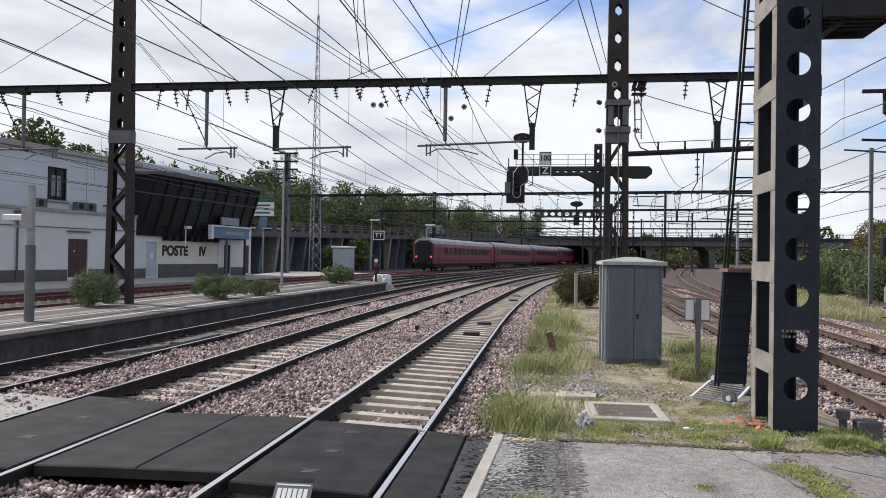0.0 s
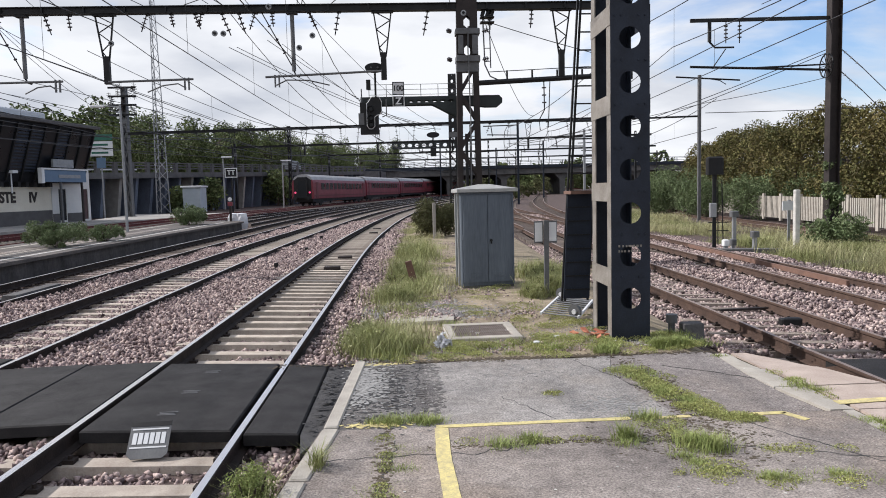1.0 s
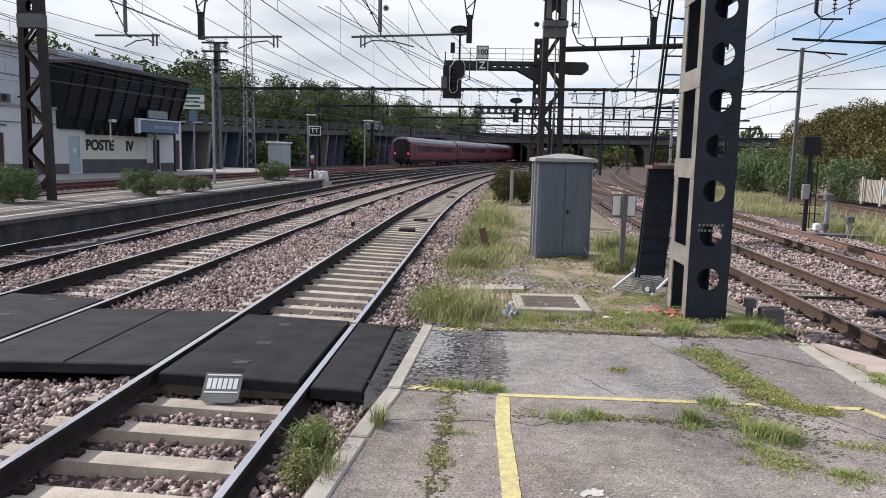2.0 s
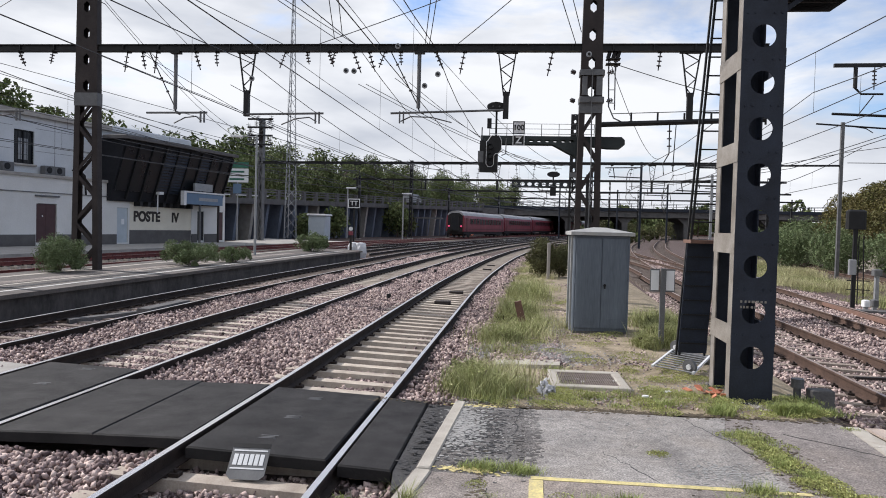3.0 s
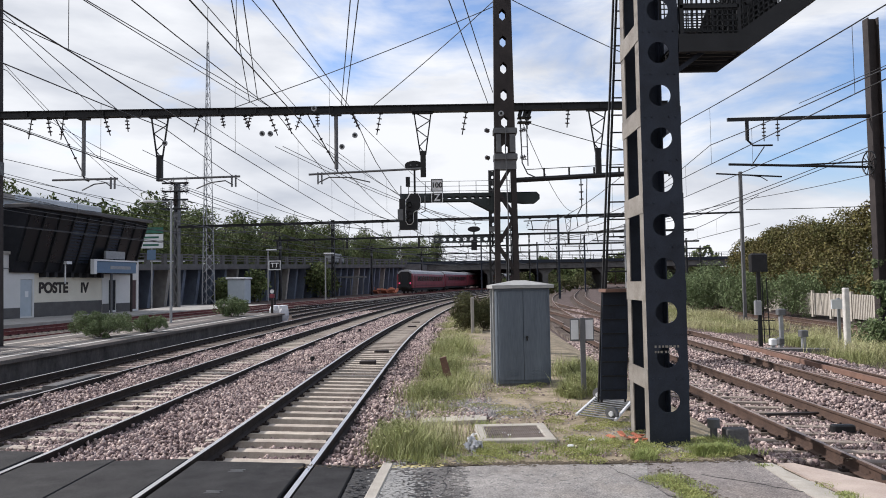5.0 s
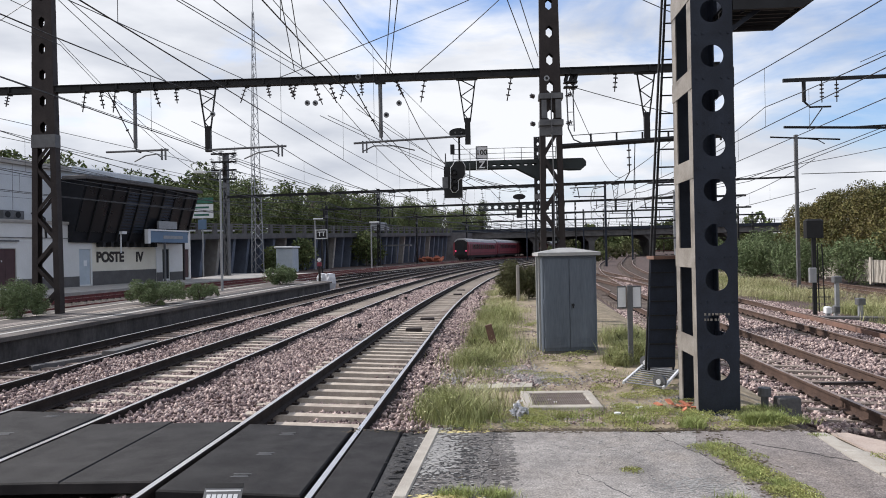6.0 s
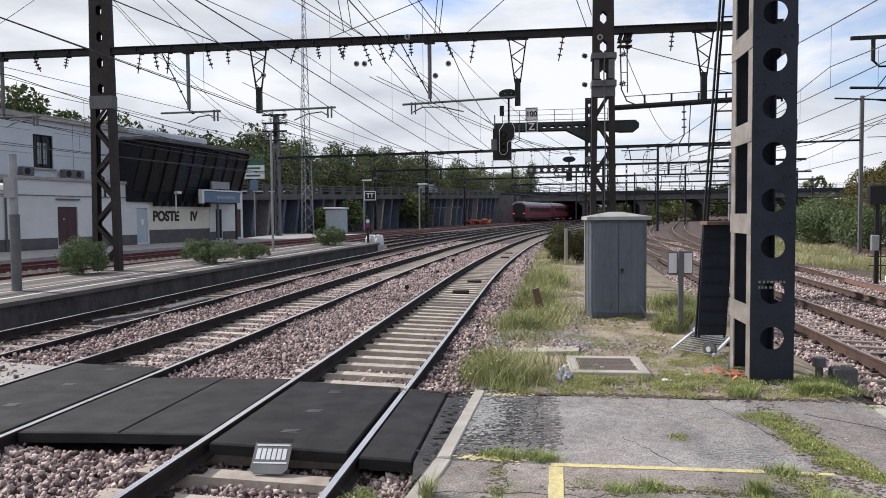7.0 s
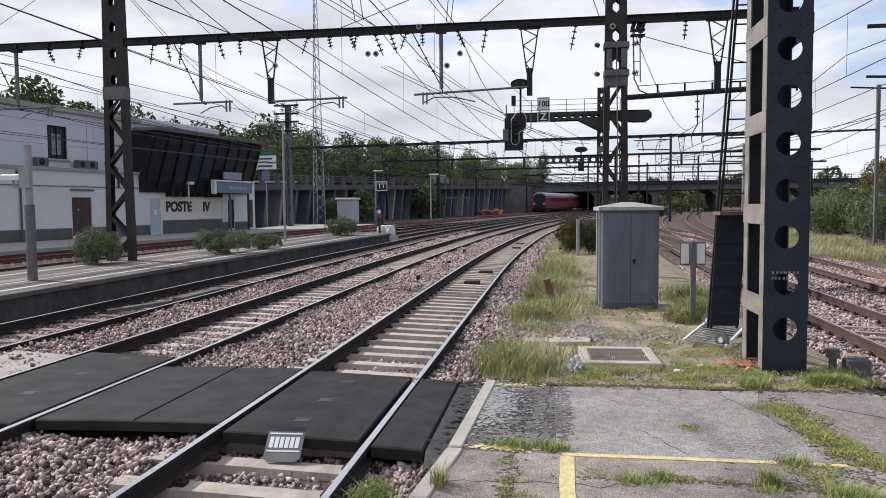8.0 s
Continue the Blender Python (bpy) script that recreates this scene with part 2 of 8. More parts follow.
M_CREAM = mat("cream_panel", (0.74, 0.7, 0.6), 0.85, 0.0, col2=(0.6, 0.56, 0.47), scale=0.8, fine=14, mixed=0.6, spec=0.25)
M_PLINTH = mat("plinth_grey", (0.14, 0.135, 0.135), 0.9, 0.0, col2=(0.09, 0.085, 0.085), scale=1.5, fine=25, spec=0.25)
M_DOOR = mat("door_maroon", (0.075, 0.03, 0.032), 0.6, 0.0, col2=(0.05, 0.022, 0.024), scale=2, fine=30)
M_DOORG = mat("door_pale_grey", (0.45, 0.5, 0.55), 0.6, 0.0, col2=(0.36, 0.41, 0.45), scale=2, fine=30)
M_DGLASS = mat("dark_glass", (0.01, 0.012, 0.016), 0.3, 0.0, col2=(0.01, 0.012, 0.015), scale=1, fine=8, spec=0.35)
M_SHUT = mat("dark_shutter", (0.011, 0.012, 0.017), 0.7, 0.0, col2=(0.006, 0.0065, 0.0095), scale=2, fine=25, spec=0.35)
M_LETTER = mat("letter_brown", (0.05, 0.04, 0.035), 0.8, 0.0, scale=5, fine=40)
M_RED = mat("carriage_red", (0.27, 0.04, 0.058), 0.5, 0.0, col2=(0.15, 0.03, 0.042), scale=0.7, fine=8, mixed=0.55, spec=0.4)
M_REDD = mat("carriage_dark_red", (0.15, 0.02, 0.03), 0.55, 0.0, col2=(0.1, 0.017, 0.024), scale=0.7, fine=8)
M_ROOF = mat("carriage_roof", (0.42, 0.42, 0.43), 0.6, 0.1, col2=(0.28, 0.28, 0.29), scale=0.8, fine=9)
M_UNDER = mat("underframe", (0.02, 0.02, 0.022), 0.8, 0.0, scale=2, fine=20)
M_LEAF = mat("leaf_green", (0.19, 0.205, 0.075), 0.75, 0.0, col2=(0.065, 0.09, 0.036), scale=0.35, fine=2.5, spread=0.45, island=True, spec=0.3)
M_LEAFO = mat("leaf_olive", (0.195, 0.135, 0.05), 0.75, 0.0, col2=(0.065, 0.075, 0.026), scale=0.32, fine=2.0, spread=0.45, island=True, spec=0.3)
M_LEAFB = mat("leaf_bush", (0.2, 0.24, 0.115), 0.7, 0.0, col2=(0.1, 0.135, 0.06), scale=0.8, fine=6, spread=0.4, island=True, spec=0.3)
M_GRASS = mat("grass_green", (0.39, 0.39, 0.175), 0.75, 0.0, col2=(0.2, 0.215, 0.09), scale=1.2, fine=8, spread=0.4, island=True, spec=0.25)
M_GRASSD = mat("grass_dry", (0.5, 0.46, 0.28), 0.8, 0.0, col2=(0.33, 0.32, 0.17), scale=1.2, fine=8, spread=0.35, island=True, spec=0.25)
M_BARK = mat("bark", (0.1, 0.075, 0.055), 0.9, 0.0, col2=(0.05, 0.04, 0.03), scale=4, fine=30, bump=0.6)
M_BLUEW = mat("arcade_blue_grey", (0.17, 0.2, 0.26), 0.85, 0.0, col2=(0.09, 0.105, 0.14), scale=0.5, fine=8)
M_ORANGE = mat("orange_mesh", (0.62, 0.24, 0.14), 0.7, 0.0, col2=(0.45, 0.15, 0.09), scale=4, fine=40)
M_BAG = mat("white_bag", (0.74, 0.74, 0.75), 0.7, 0.0, col2=(0.5, 0.51, 0.56), scale=5, fine=30, bump=0.4, bscale=12)
M_BLUES = mat("sign_blue", (0.12, 0.2, 0.3), 0.5, 0.0, col2=(0.1, 0.16, 0.25), scale=2, fine=20)
M_GREENS = mat("sign_green", (0.03, 0.16, 0.11), 0.5, 0.0, scale=2, fine=20)
M_SIGNW = mat("sign_white", (0.75, 0.76, 0.77), 0.6, 0.0, col2=(0.62, 0.63, 0.64), scale=3, fine=25)
M_TREAD = mat("rust_tan", (0.22, 0.12, 0.085), 0.85, 0.0, col2=(0.12, 0.07, 0.055), scale=4, fine=40)
M_LAMPR = glow("tail_light", (1.0, 0.1, 0.25), 0.6)
M_PLATW = mat("platform_wall_stained", (0.14, 0.128, 0.12), 0.92, col2=(0.042, 0.038, 0.037), scale=1.3, fine=9, mixed=0.6, bump=0.6, bscale=14, spec=0.2, stretch=(1, 1, 0.6))
M_PLATT = mat("platform_tar", (0.18, 0.16, 0.146), 0.92, col2=(0.075, 0.067, 0.064), scale=0.9, fine=22, bump=0.3, spec=0.25)
M_RAILB = mat("rail_rust_brown", (0.12, 0.075, 0.055), 0.8, 0.0, col2=(0.055, 0.036, 0.03), scale=4, fine=50, spec=0.25)
M_IRON = mat("iron_grate", (0.2, 0.17, 0.15), 0.8, 0.1, col2=(0.11, 0.085, 0.075), scale=5, fine=50)
M_GRASSG = mat("grass_fresh", (0.37, 0.4, 0.145), 0.75, 0.0, col2=(0.2, 0.235, 0.08), scale=1.5, fine=8, spread=0.4, island=True, spec=0.25)

M_LEAFD = mat("leaf_brown_green", (0.15, 0.14, 0.06), 0.75, 0.0, col2=(0.06, 0.065, 0.03), scale=0.8, fine=6, spread=0.45, island=True, spec=0.25)
M_GRIT = mat("grey_gravel", (0.42, 0.4, 0.39), 0.92, 0.0, col2=(0.2, 0.185, 0.185), scale=3, fine=40, spread=0.45, island=True, spec=0.25)


# ---- mesh helpers ----
class Geo:
    """Collects vertices and faces of one mesh."""

    def __init__(self):
        self.v, self.f, self.m = [], [], []

    def add(self, verts, faces, slot=0):
        k = len(self.v)
        self.v += [tuple(p) for p in verts]
        self.f += [tuple(i + k for i in f) for f in faces]
        self.m += [slot] * len(faces)
        return self

    def hexa(self, p, slot=0):
        return self.add(p, [(0, 3, 2, 1), (4, 5, 6, 7), (0, 1, 5, 4), (1, 2, 6, 5), (2, 3, 7, 6), (3, 0, 4, 7)], slot)

    def box(self, x0, y0, z0, x1, y1, z1, slot=0, m=None):
        p = [Vector(q) for q in ((x0, y0, z0), (x1, y0, z0), (x1, y1, z0), (x0, y1, z0), (x0, y0, z1), (x1, y0, z1), (x1, y1, z1), (x0, y1, z1))]
        return self.hexa([m @ q for q in p] if m else p, slot)

    def bevel(self, x0, y0, z0, x1, y1, z1, r, slot=0, m=None):
        """A box with chamfered upright and top edges."""
        def ring(a, z):
            return [(x0 + a + r, y0 + a, z), (x1 - a - r, y0 + a, z), (x1 - a, y0 + a + r, z), (x1 - a, y1 - a - r, z),
                    (x1 - a - r, y1 - a, z), (x0 + a + r, y1 - a, z), (x0 + a, y1 - a - r, z), (x0 + a, y0 + a + r, z)]
        p = [Vector(q) for q in ring(0, z0) + ring(0, z1 - r) + ring(r, z1)]
        f = [tuple(range(7, -1, -1)), tuple(range(16, 24))]
        for k in (0, 8):
            f += [(k + i, k + (i + 1) % 8, k + 8 + (i + 1) % 8, k + 8 + i) for i in range(8)]
        return self.add([m @ q for q in p] if m else p, f, slot)

    def beam(self, a, b, w, h, slot=0, up=(0, 0, 1)):
        """A bar from a to b, w wide and h high."""
        a, b = Vector(a), Vector(b)
        d = (b - a).normalized()
        u = Vector(up)
        if abs(d.dot(u)) > 0.98:
            u = Vector((0, 1, 0))
        s = d.cross(u).normalized() * (w / 2)
        t = s.cross(d).normalized() * (h / 2)
        return self.hexa([a - s - t, a + s - t, a + s + t, a - s + t, b - s - t, b + s - t, b + s + t, b - s + t], slot)

    def cyl(self, a, b, r, n=10, r2=None, slot=0, caps=True):
        a, b = Vector(a), Vector(b)
        d = (b - a).normalized()
        s = d.orthogonal().normalized()
        t = d.cross(s)
        r2 = r if r2 is None else r2
        ring = [s * math.cos(2 * math.pi * i / n) + t * math.sin(2 * math.pi * i / n) for i in range(n)]
        f = [(i, (i + 1) % n, n + (i + 1) % n, n + i) for i in range(n)]
        if caps:
            f += [tuple(range(n - 1, -1, -1)), tuple(range(n, 2 * n))]
        return self.add([a + q * r for q in ring] + [b + q * r2 for q in ring], f, slot)

    def tube(self, pts, r, n=4, slot=0, radii=None):
        """A thin tube through points."""
        pts = [Vector(p) for p in pts]
        k = len(self.v)
        for i, p in enumerate(pts):
            d = (pts[min(i + 1, len(pts) - 1)] - pts[max(i - 1, 0)]).normalized()
            s = d.cross(Vector((0, 0, 1)))
            s = s.normalized() if s.length > 0.05 else Vector((1, 0, 0))
            t = s.cross(d)
            self.v += [tuple(p + (s * math.cos(2 * math.pi * j / n) + t * math.sin(2 * math.pi * j / n)) * (radii[i] if radii else r)) for j in range(n)]
        for i in range(len(pts) - 1):
            for j in range(n):
                self.f.append((k + i * n + j, k + i * n + (j + 1) % n, k + (i + 1) * n + (j + 1) % n, k + (i + 1) * n + j))
                self.m.append(slot)
        return self

    def prism(self, poly, a, b, axis="y", slot=0, m=None):
        """A polygon (outline in the two other axes, in order) drawn out from a to b along an axis."""
        n = len(poly)
        put = {"y": lambda p, q: (p[0], q, p[1]), "x": lambda p, q: (q, p[0], p[1]), "z": lambda p, q: (p[0], p[1], q)}[axis]
        v = [Vector(put(p, a)) for p in poly] + [Vector(put(p, b)) for p in poly]
        f = [(i, (i + 1) % n, n + (i + 1) % n, n + i) for i in range(n)] + [tuple(range(n - 1, -1, -1)), tuple(range(n, 2 * n))]
        return self.add([m @ q for q in v] if m else v, f, slot)

    def disc(self, c, r, thick, axis, n=16, slot=0):
        c, a = Vector(c), Vector(axis).normalized() * thick / 2
        return self.cyl(c - a, c + a, r, n, slot=slot)

    def holed(self, w, z0, z1, cz, r, y0, y1, n=20, slot=0, m=None, sx=1.0):
        """An upright plate -w/2..w/2 by z0..z1, y0..y1 thick, with a round hole at height cz."""
        v, f = [], []
        for y in (y0, y1):
            for i in range(n):
                a = 2 * math.pi * (i + 0.5) / n
                v.append((r * sx * math.cos(a), y, cz + r * math.sin(a)))
            for i in range(n):
                a = 2 * math.pi * (i + 0.5) / n
                ca, sa = math.cos(a), math.sin(a)
                hx, hz = w / 2, (z1 - cz if sa > 0 else cz - z0)
                k = min(hx / abs(ca) if abs(ca) > 1e-6 else 1e9, hz / abs(sa) if abs(sa) > 1e-6 else 1e9)
                v.append((ca * k, y, cz + sa * k))
            for cx, cc in ((w / 2, z1), (-w / 2, z1), (-w / 2, z0), (w / 2, z0)):
                v.append((cx, y, cc))
        s = 2 * n + 4
        for o, flip in ((0, False), (s, True)):
            for i in range(n):
                j = (i + 1) % n
                q = (o + i, o + j, o + n + j, o + n + i)
                f.append(q if flip else q[::-1])
            corner_of = {}
            for i in range(n):
                j = (i + 1) % n
                pi, pj = v[o + n + i], v[o + n + j]
                if abs(pi[0] - pj[0]) > 1e-5 and abs(pi[2] - pj[2]) > 1e-5:
                    c = min(range(4), key=lambda c: (v[o + 2 * n + c][0] - (pi[0] + pj[0]) / 2) ** 2 + (v[o + 2 * n + c][2] - (pi[2] + pj[2]) / 2) ** 2)
                    q = (o + n + i, o + n + j, o + 2 * n + c)
                    f.append(q if flip else q[::-1])
        for i in range(n):
            j = (i + 1) % n
            f.append((i, j, s + j, s + i))
        a, b = 2 * n, s + 2 * n
        f += [(a + 0, a + 1, b + 1, b + 0), (a + 1, a + 2, b + 2, b + 1), (a + 2, a + 3, b + 3, b + 2), (a + 3, a + 0, b + 0, b + 3)]
        v = [Vector(q) for q in v]
        return self.add([m @ q for q in v] if m else v, f, slot)

    def mesh(self, name, mats, smooth=False):
        me = bpy.data.meshes.new(name)
        me.from_pydata(self.v, [], self.f)
        for x in (mats if isinstance(mats, (list, tuple)) else [mats]):
            me.materials.append(x)
        if any(self.m):
            me.polygons.foreach_set("material_index", self.m)
        if smooth:
            me.polygons.foreach_set("use_smooth", [True] * len(self.f))
        me.update()
        return me


def part(name, geo, mats, parent=None, label="", smooth=False):
    ob = new(name, geo.mesh(name, mats, smooth))
    ob.parent = parent
    return tagged(ob, label)


def thing(name, label, category, group="", m=None):
    ob = new(name)
    ob.empty_display_size = 0.2
    if m:
        ob.matrix_world = m
    return tagged(ob, label, category, group)


def solid(name, geo, mats, label, category, kind="", group="", smooth=False):
    return tagged(new(name, geo.mesh(name, mats, smooth)), label, category, group, kind)


def lettering(name, text, size, m, material, parent, depth=0.01):
    cu = bpy.data.curves.new(name, "FONT")
    cu.body, cu.size, cu.extrude, cu.align_x, cu.align_y = text, size, depth, "CENTER", "CENTER"
    cu.offset = size * (0.045 if size > 0.8 else 0.018)
    tmp = bpy.data.objects.new(name, cu)
    me = bpy.data.meshes.new_from_object(tmp)
    bpy.data.objects.remove(tmp)
    me.name = name
    me.materials.clear()
    me.materials.append(material)
    ob = new(name, me)
    ob.parent = parent
    ob.matrix_local = m
    return ob


# ---- lie of the land and the lines ----
def rise(y):
    return 0.006 * max(0.0, y - 40)


def bend(y, y0=22.0, r=425.0, y1=110.0):
    if y <= y0:
        return 0.0
    if y <= y1:
        return (y - y0) ** 2 / (2 * r)
    return (y1 - y0) ** 2 / (2 * r) + (y1 - y0) / r * (y - y1)


def line_1(y):
    return bend(y)


def line_2(y):
    return -3.65 + 0.97 * bend(y)


def line_3(y):
    return -6.9 + 0.93 * bend(y)


def line_a(y):
    return -15.4 + 0.05 * (min(y, 60) - 22) + (0.05 * (y - 60) + (y - 60) ** 2 / 680 if y > 60 else 0)


def line_b(y):
    t = -12.3 + 0.207 * (y - 86)
    if y > 75:
        return t
    return -14.58 + 0.207 * (y - 75) + (75 - y) ** 2 / 620 if y > 20 else -14.58 - 11.385 + 4.88 - 0.03 * (20 - y)


def line_4(y):
    return 8.22 + 0.02 * (y - 14) + 0.75 * bend(y, 16)


def line_5(y):
    return 11.8 + 0.045 * (y - 20) + 0.75 * bend(y, 24)


def line_6(y):
    return 20.6 + 0.11 * (y - 32) + 0.5 * bend(y, 40)


def heading(fn, y):
    return math.atan2(fn(y + 0.5) - fn(y - 0.5), 1.0)


# ---- ground: one sheet to the horizon ----
def ground_z(x, y):
    z = -0.25 + rise(y)
    if x > 6:
        z -= min(0.14, (x - 6) * 0.1)
    return z


g = Geo()
xs = [-3000, -900, -300, -120, -70, -45, -34, -28] + [-24 + 2 * i for i in range(28)] + [36, 45, 60, 90, 150, 400, 1000, 3000]
ys = [-800, -200, -60, -20] + [-6 + 2 * i for i in range(24)] + [44, 50, 60, 75, 90, 110, 130, 160, 200, 260, 400, 900, 3500]
for y in ys:
    for x in xs:
        g.v.append((x, y, ground_z(x, min(y, 300))))
nx = len(xs)
for j in range(len(ys) - 1):
    for i in range(nx - 1):
        g.f.append((j * nx + i, j * nx + i + 1, (j + 1) * nx + i + 1, (j + 1) * nx + i))
        g.m.append(0)
solid("ground", g, M_BED, "pinkish-grey ballast and bare earth of a railway yard", "ground", "structure")

# ---- tracks ----
CANT = math.atan2(0.05, 1.505)
RAIL = [(-0.075, -0.172), (0.075, -0.172), (0.075, -0.16), (0.012, -0.14), (0.009, -0.05), (0.035, -0.038), (0.036, -0.008), (0.029, 0.0),
        (-0.029, 0.0), (-0.036, -0.01), (-0.035, -0.038), (-0.009, -0.05), (-0.012, -0.14), (-0.075, -0.16)]


def rail(fn, side, y0, y1, z0, step=2.0):
    """One rail swept along a line; side -1 left, 1 right."""
    geo = Geo()
    n = max(2, int((y1 - y0) / step))
    k = len(RAIL)
    for i in range(n + 1):
        y = y0 + (y1 - y0) * i / n
        h = heading(fn, y)
        c, s = math.cos(CANT), math.sin(CANT)
        for px, pz in RAIL:
            lx, lz = side * 0.7525 + px, pz
            ax, az = lx * c + lz * s, -lx * s + lz * c
            geo.v.append((fn(y) + ax * math.cos(h), y - ax * math.sin(h), z0 + 0.025 + rise(y) + az))
    for i in range(n):
        for j in range(k):
            geo.f.append((i * k + j, i * k + (j + 1) % k, (i + 1) * k + (j + 1) % k, (i + 1) * k + j))
            geo.m.append(1 if j == 7 else 0)
    return geo


def sleeper_mesh(name, length, w, h, material):
    geo = Geo()
    L, a, b = length / 2, w / 2, w / 2 - 0.03
    for x0, x1, d0, d1 in ((-L, -0.45, 0, 0), (-0.45, 0.45, 0, 0.0), (0.45, L, 0, 0)):
        geo.hexa([(x0, -a, -h), (x1, -a, -h), (x1, a, -h), (x0, a, -h), (x0, -b, 0), (x1, -b, 0), (x1, b, 0), (x0, b, 0)])
    for s in (-1, 1):
        for t in (-0.125, 0.125):
            x = s * 0.7525 + t
            geo.box(x - 0.045, -0.05, 0, x + 0.045, 0.05, 0.035, 1)
            geo.cyl((x, 0, 0.03), (x, 0, 0.065), 0.02, 6, slot=1)
        geo.box(s * 0.7525 - 0.08, -0.08, 0, s * 0.7525 + 0.08, 0.08, 0.012, 1)
    return geo.mesh(name, [material, M_RAIL])


SL_NEW = sleeper_mesh("sleeper", 2.42, 0.27, 0.2, M_SLEEPER)
SL_OLD = sleeper_mesh("sleeper", 2.5, 0.24, 0.14, M_SLEEPW)


def track(label, fn, y0, y1, z0, sl_mesh, drop, spacing, near, rails=(M_RAIL, M_RAILTOP), seed=1):
    """A line with two rails and its sleepers; those past near are joined."""
    rnd = random.Random(seed)
    t = thing("railway_track", label, "railway track", "tracks of the yard")
    for s in (-1, 1):
        part("rail", rail(fn, s, y0, y1, z0), list(rails), t)
    rest = Geo()
    src = [tuple(v.co) for v in sl_mesh.vertices]
    faces = [tuple(p.vertices) for p in sl_mesh.polygons]
    slots = [p.material_index for p in sl_mesh.polygons]
    y = y0 + 0.3 + (0.1 if seed == 1 else 0.0)
    while y < min(y1, 150):
        m = Matrix.Translation((fn(y), y, z0 + 0.025 + rise(y) - 0.187 - drop + rnd.uniform(-0.006, 0.006))) @ Euler((0, CANT, -heading(fn, y) + rnd.uniform(-0.008, 0.008))).to_matrix().to_4x4()
        if -4 < y < near:
            ob = new("sleeper", sl_mesh)
            ob.parent, ob.matrix_local = t, m
        else:
            k = len(rest.v)
            rest.v += [tuple(m @ Vector(p)) for p in src[:24]]
            rest.f += [tuple(i + k for i in f) for f in faces[:18]]
            rest.m += [0] * 18
        y += spacing
    if rest.v:
        tagged(part("sleeper_run", rest, [sl_mesh.materials[0]], t), kind="stuff")
    return t


track("main line of pale concrete sleepers and polished rails", line_1, -40, 330, 0.0, SL_NEW, 0.0, 0.6, 62, seed=1)
track("main line with sleepers half buried in ballast", line_2, -40, 330, 0.0, SL_NEW, 0.012, 0.6, 45, seed=2)
track("platform line with dark rails in ballast", line_3, -40, 330, 0.0, SL_OLD, 0.012, 0.6, 45, seed=3)
track("siding with red-rusted rails beyond the platform", line_a, -40, 330, 0.12, SL_NEW, 0.01, 0.6, 45, (M_RAILRED, M_RAILRUSTTOP), 4)
track("siding with red-rusted rails beside the signal box", line_b, -40, 330, 0.12, SL_NEW, 0.01, 0.6, 45, (M_RAILRED, M_RAILRUSTTOP), 5)
track("brown-rusted line with old sleepers", line_4, -40, 200, -0.1, SL_OLD, 0.0, 0.6, 45, (M_RAILB, M_RAILRUSTTOP), 6)
track("brown-rusted line with a switch and old sleepers", line_5, -40, 200, -0.12, SL_OLD, 0.0, 0.6, 45, (M_RAILB, M_RAILRUSTTOP), 7)
track("far brown-rusted line before the fence", line_6, -40, 200, -0.12, SL_OLD, 0.0, 0.6, 20, (M_RAILB, M_RAILRUSTTOP), 8)




def blend(fa, fb, y0, y1):
    """A crossover that leaves one line and runs into another."""
    def fn(y):
        u = min(1.0, max(0.0, (y - y0) / (y1 - y0)))
        u = u * u * (3 - 2 * u)
        return fa(y) * (1 - u) + fb(y) * u
    return fn


def line_c(y):
    return -10.4 + 0.95 * bend(y)


track("line starting beyond the end of the platform", line_c, 52, 330, 0.0, SL_OLD, 0.012, 0.6, 52, seed=9)
track("crossover from the siding to the platform line", blend(line_a, line_3, 50, 120), 50, 120, 0.004, SL_OLD, 0.02, 0.6, 50, seed=10)
track("crossover towards the main line", blend(line_4, line_1, 38, 105), 38, 105, -0.004, SL_OLD, 0.02, 0.6, 38, (M_RAILB, M_RAILRUSTTOP), 11)
track("crossover between the brown-rusted lines", blend(line_5, line_4, 30, 80), 30, 80, -0.09, SL_OLD, 0.02, 0.6, 30, (M_RAILB, M_RAILRUSTTOP), 12)

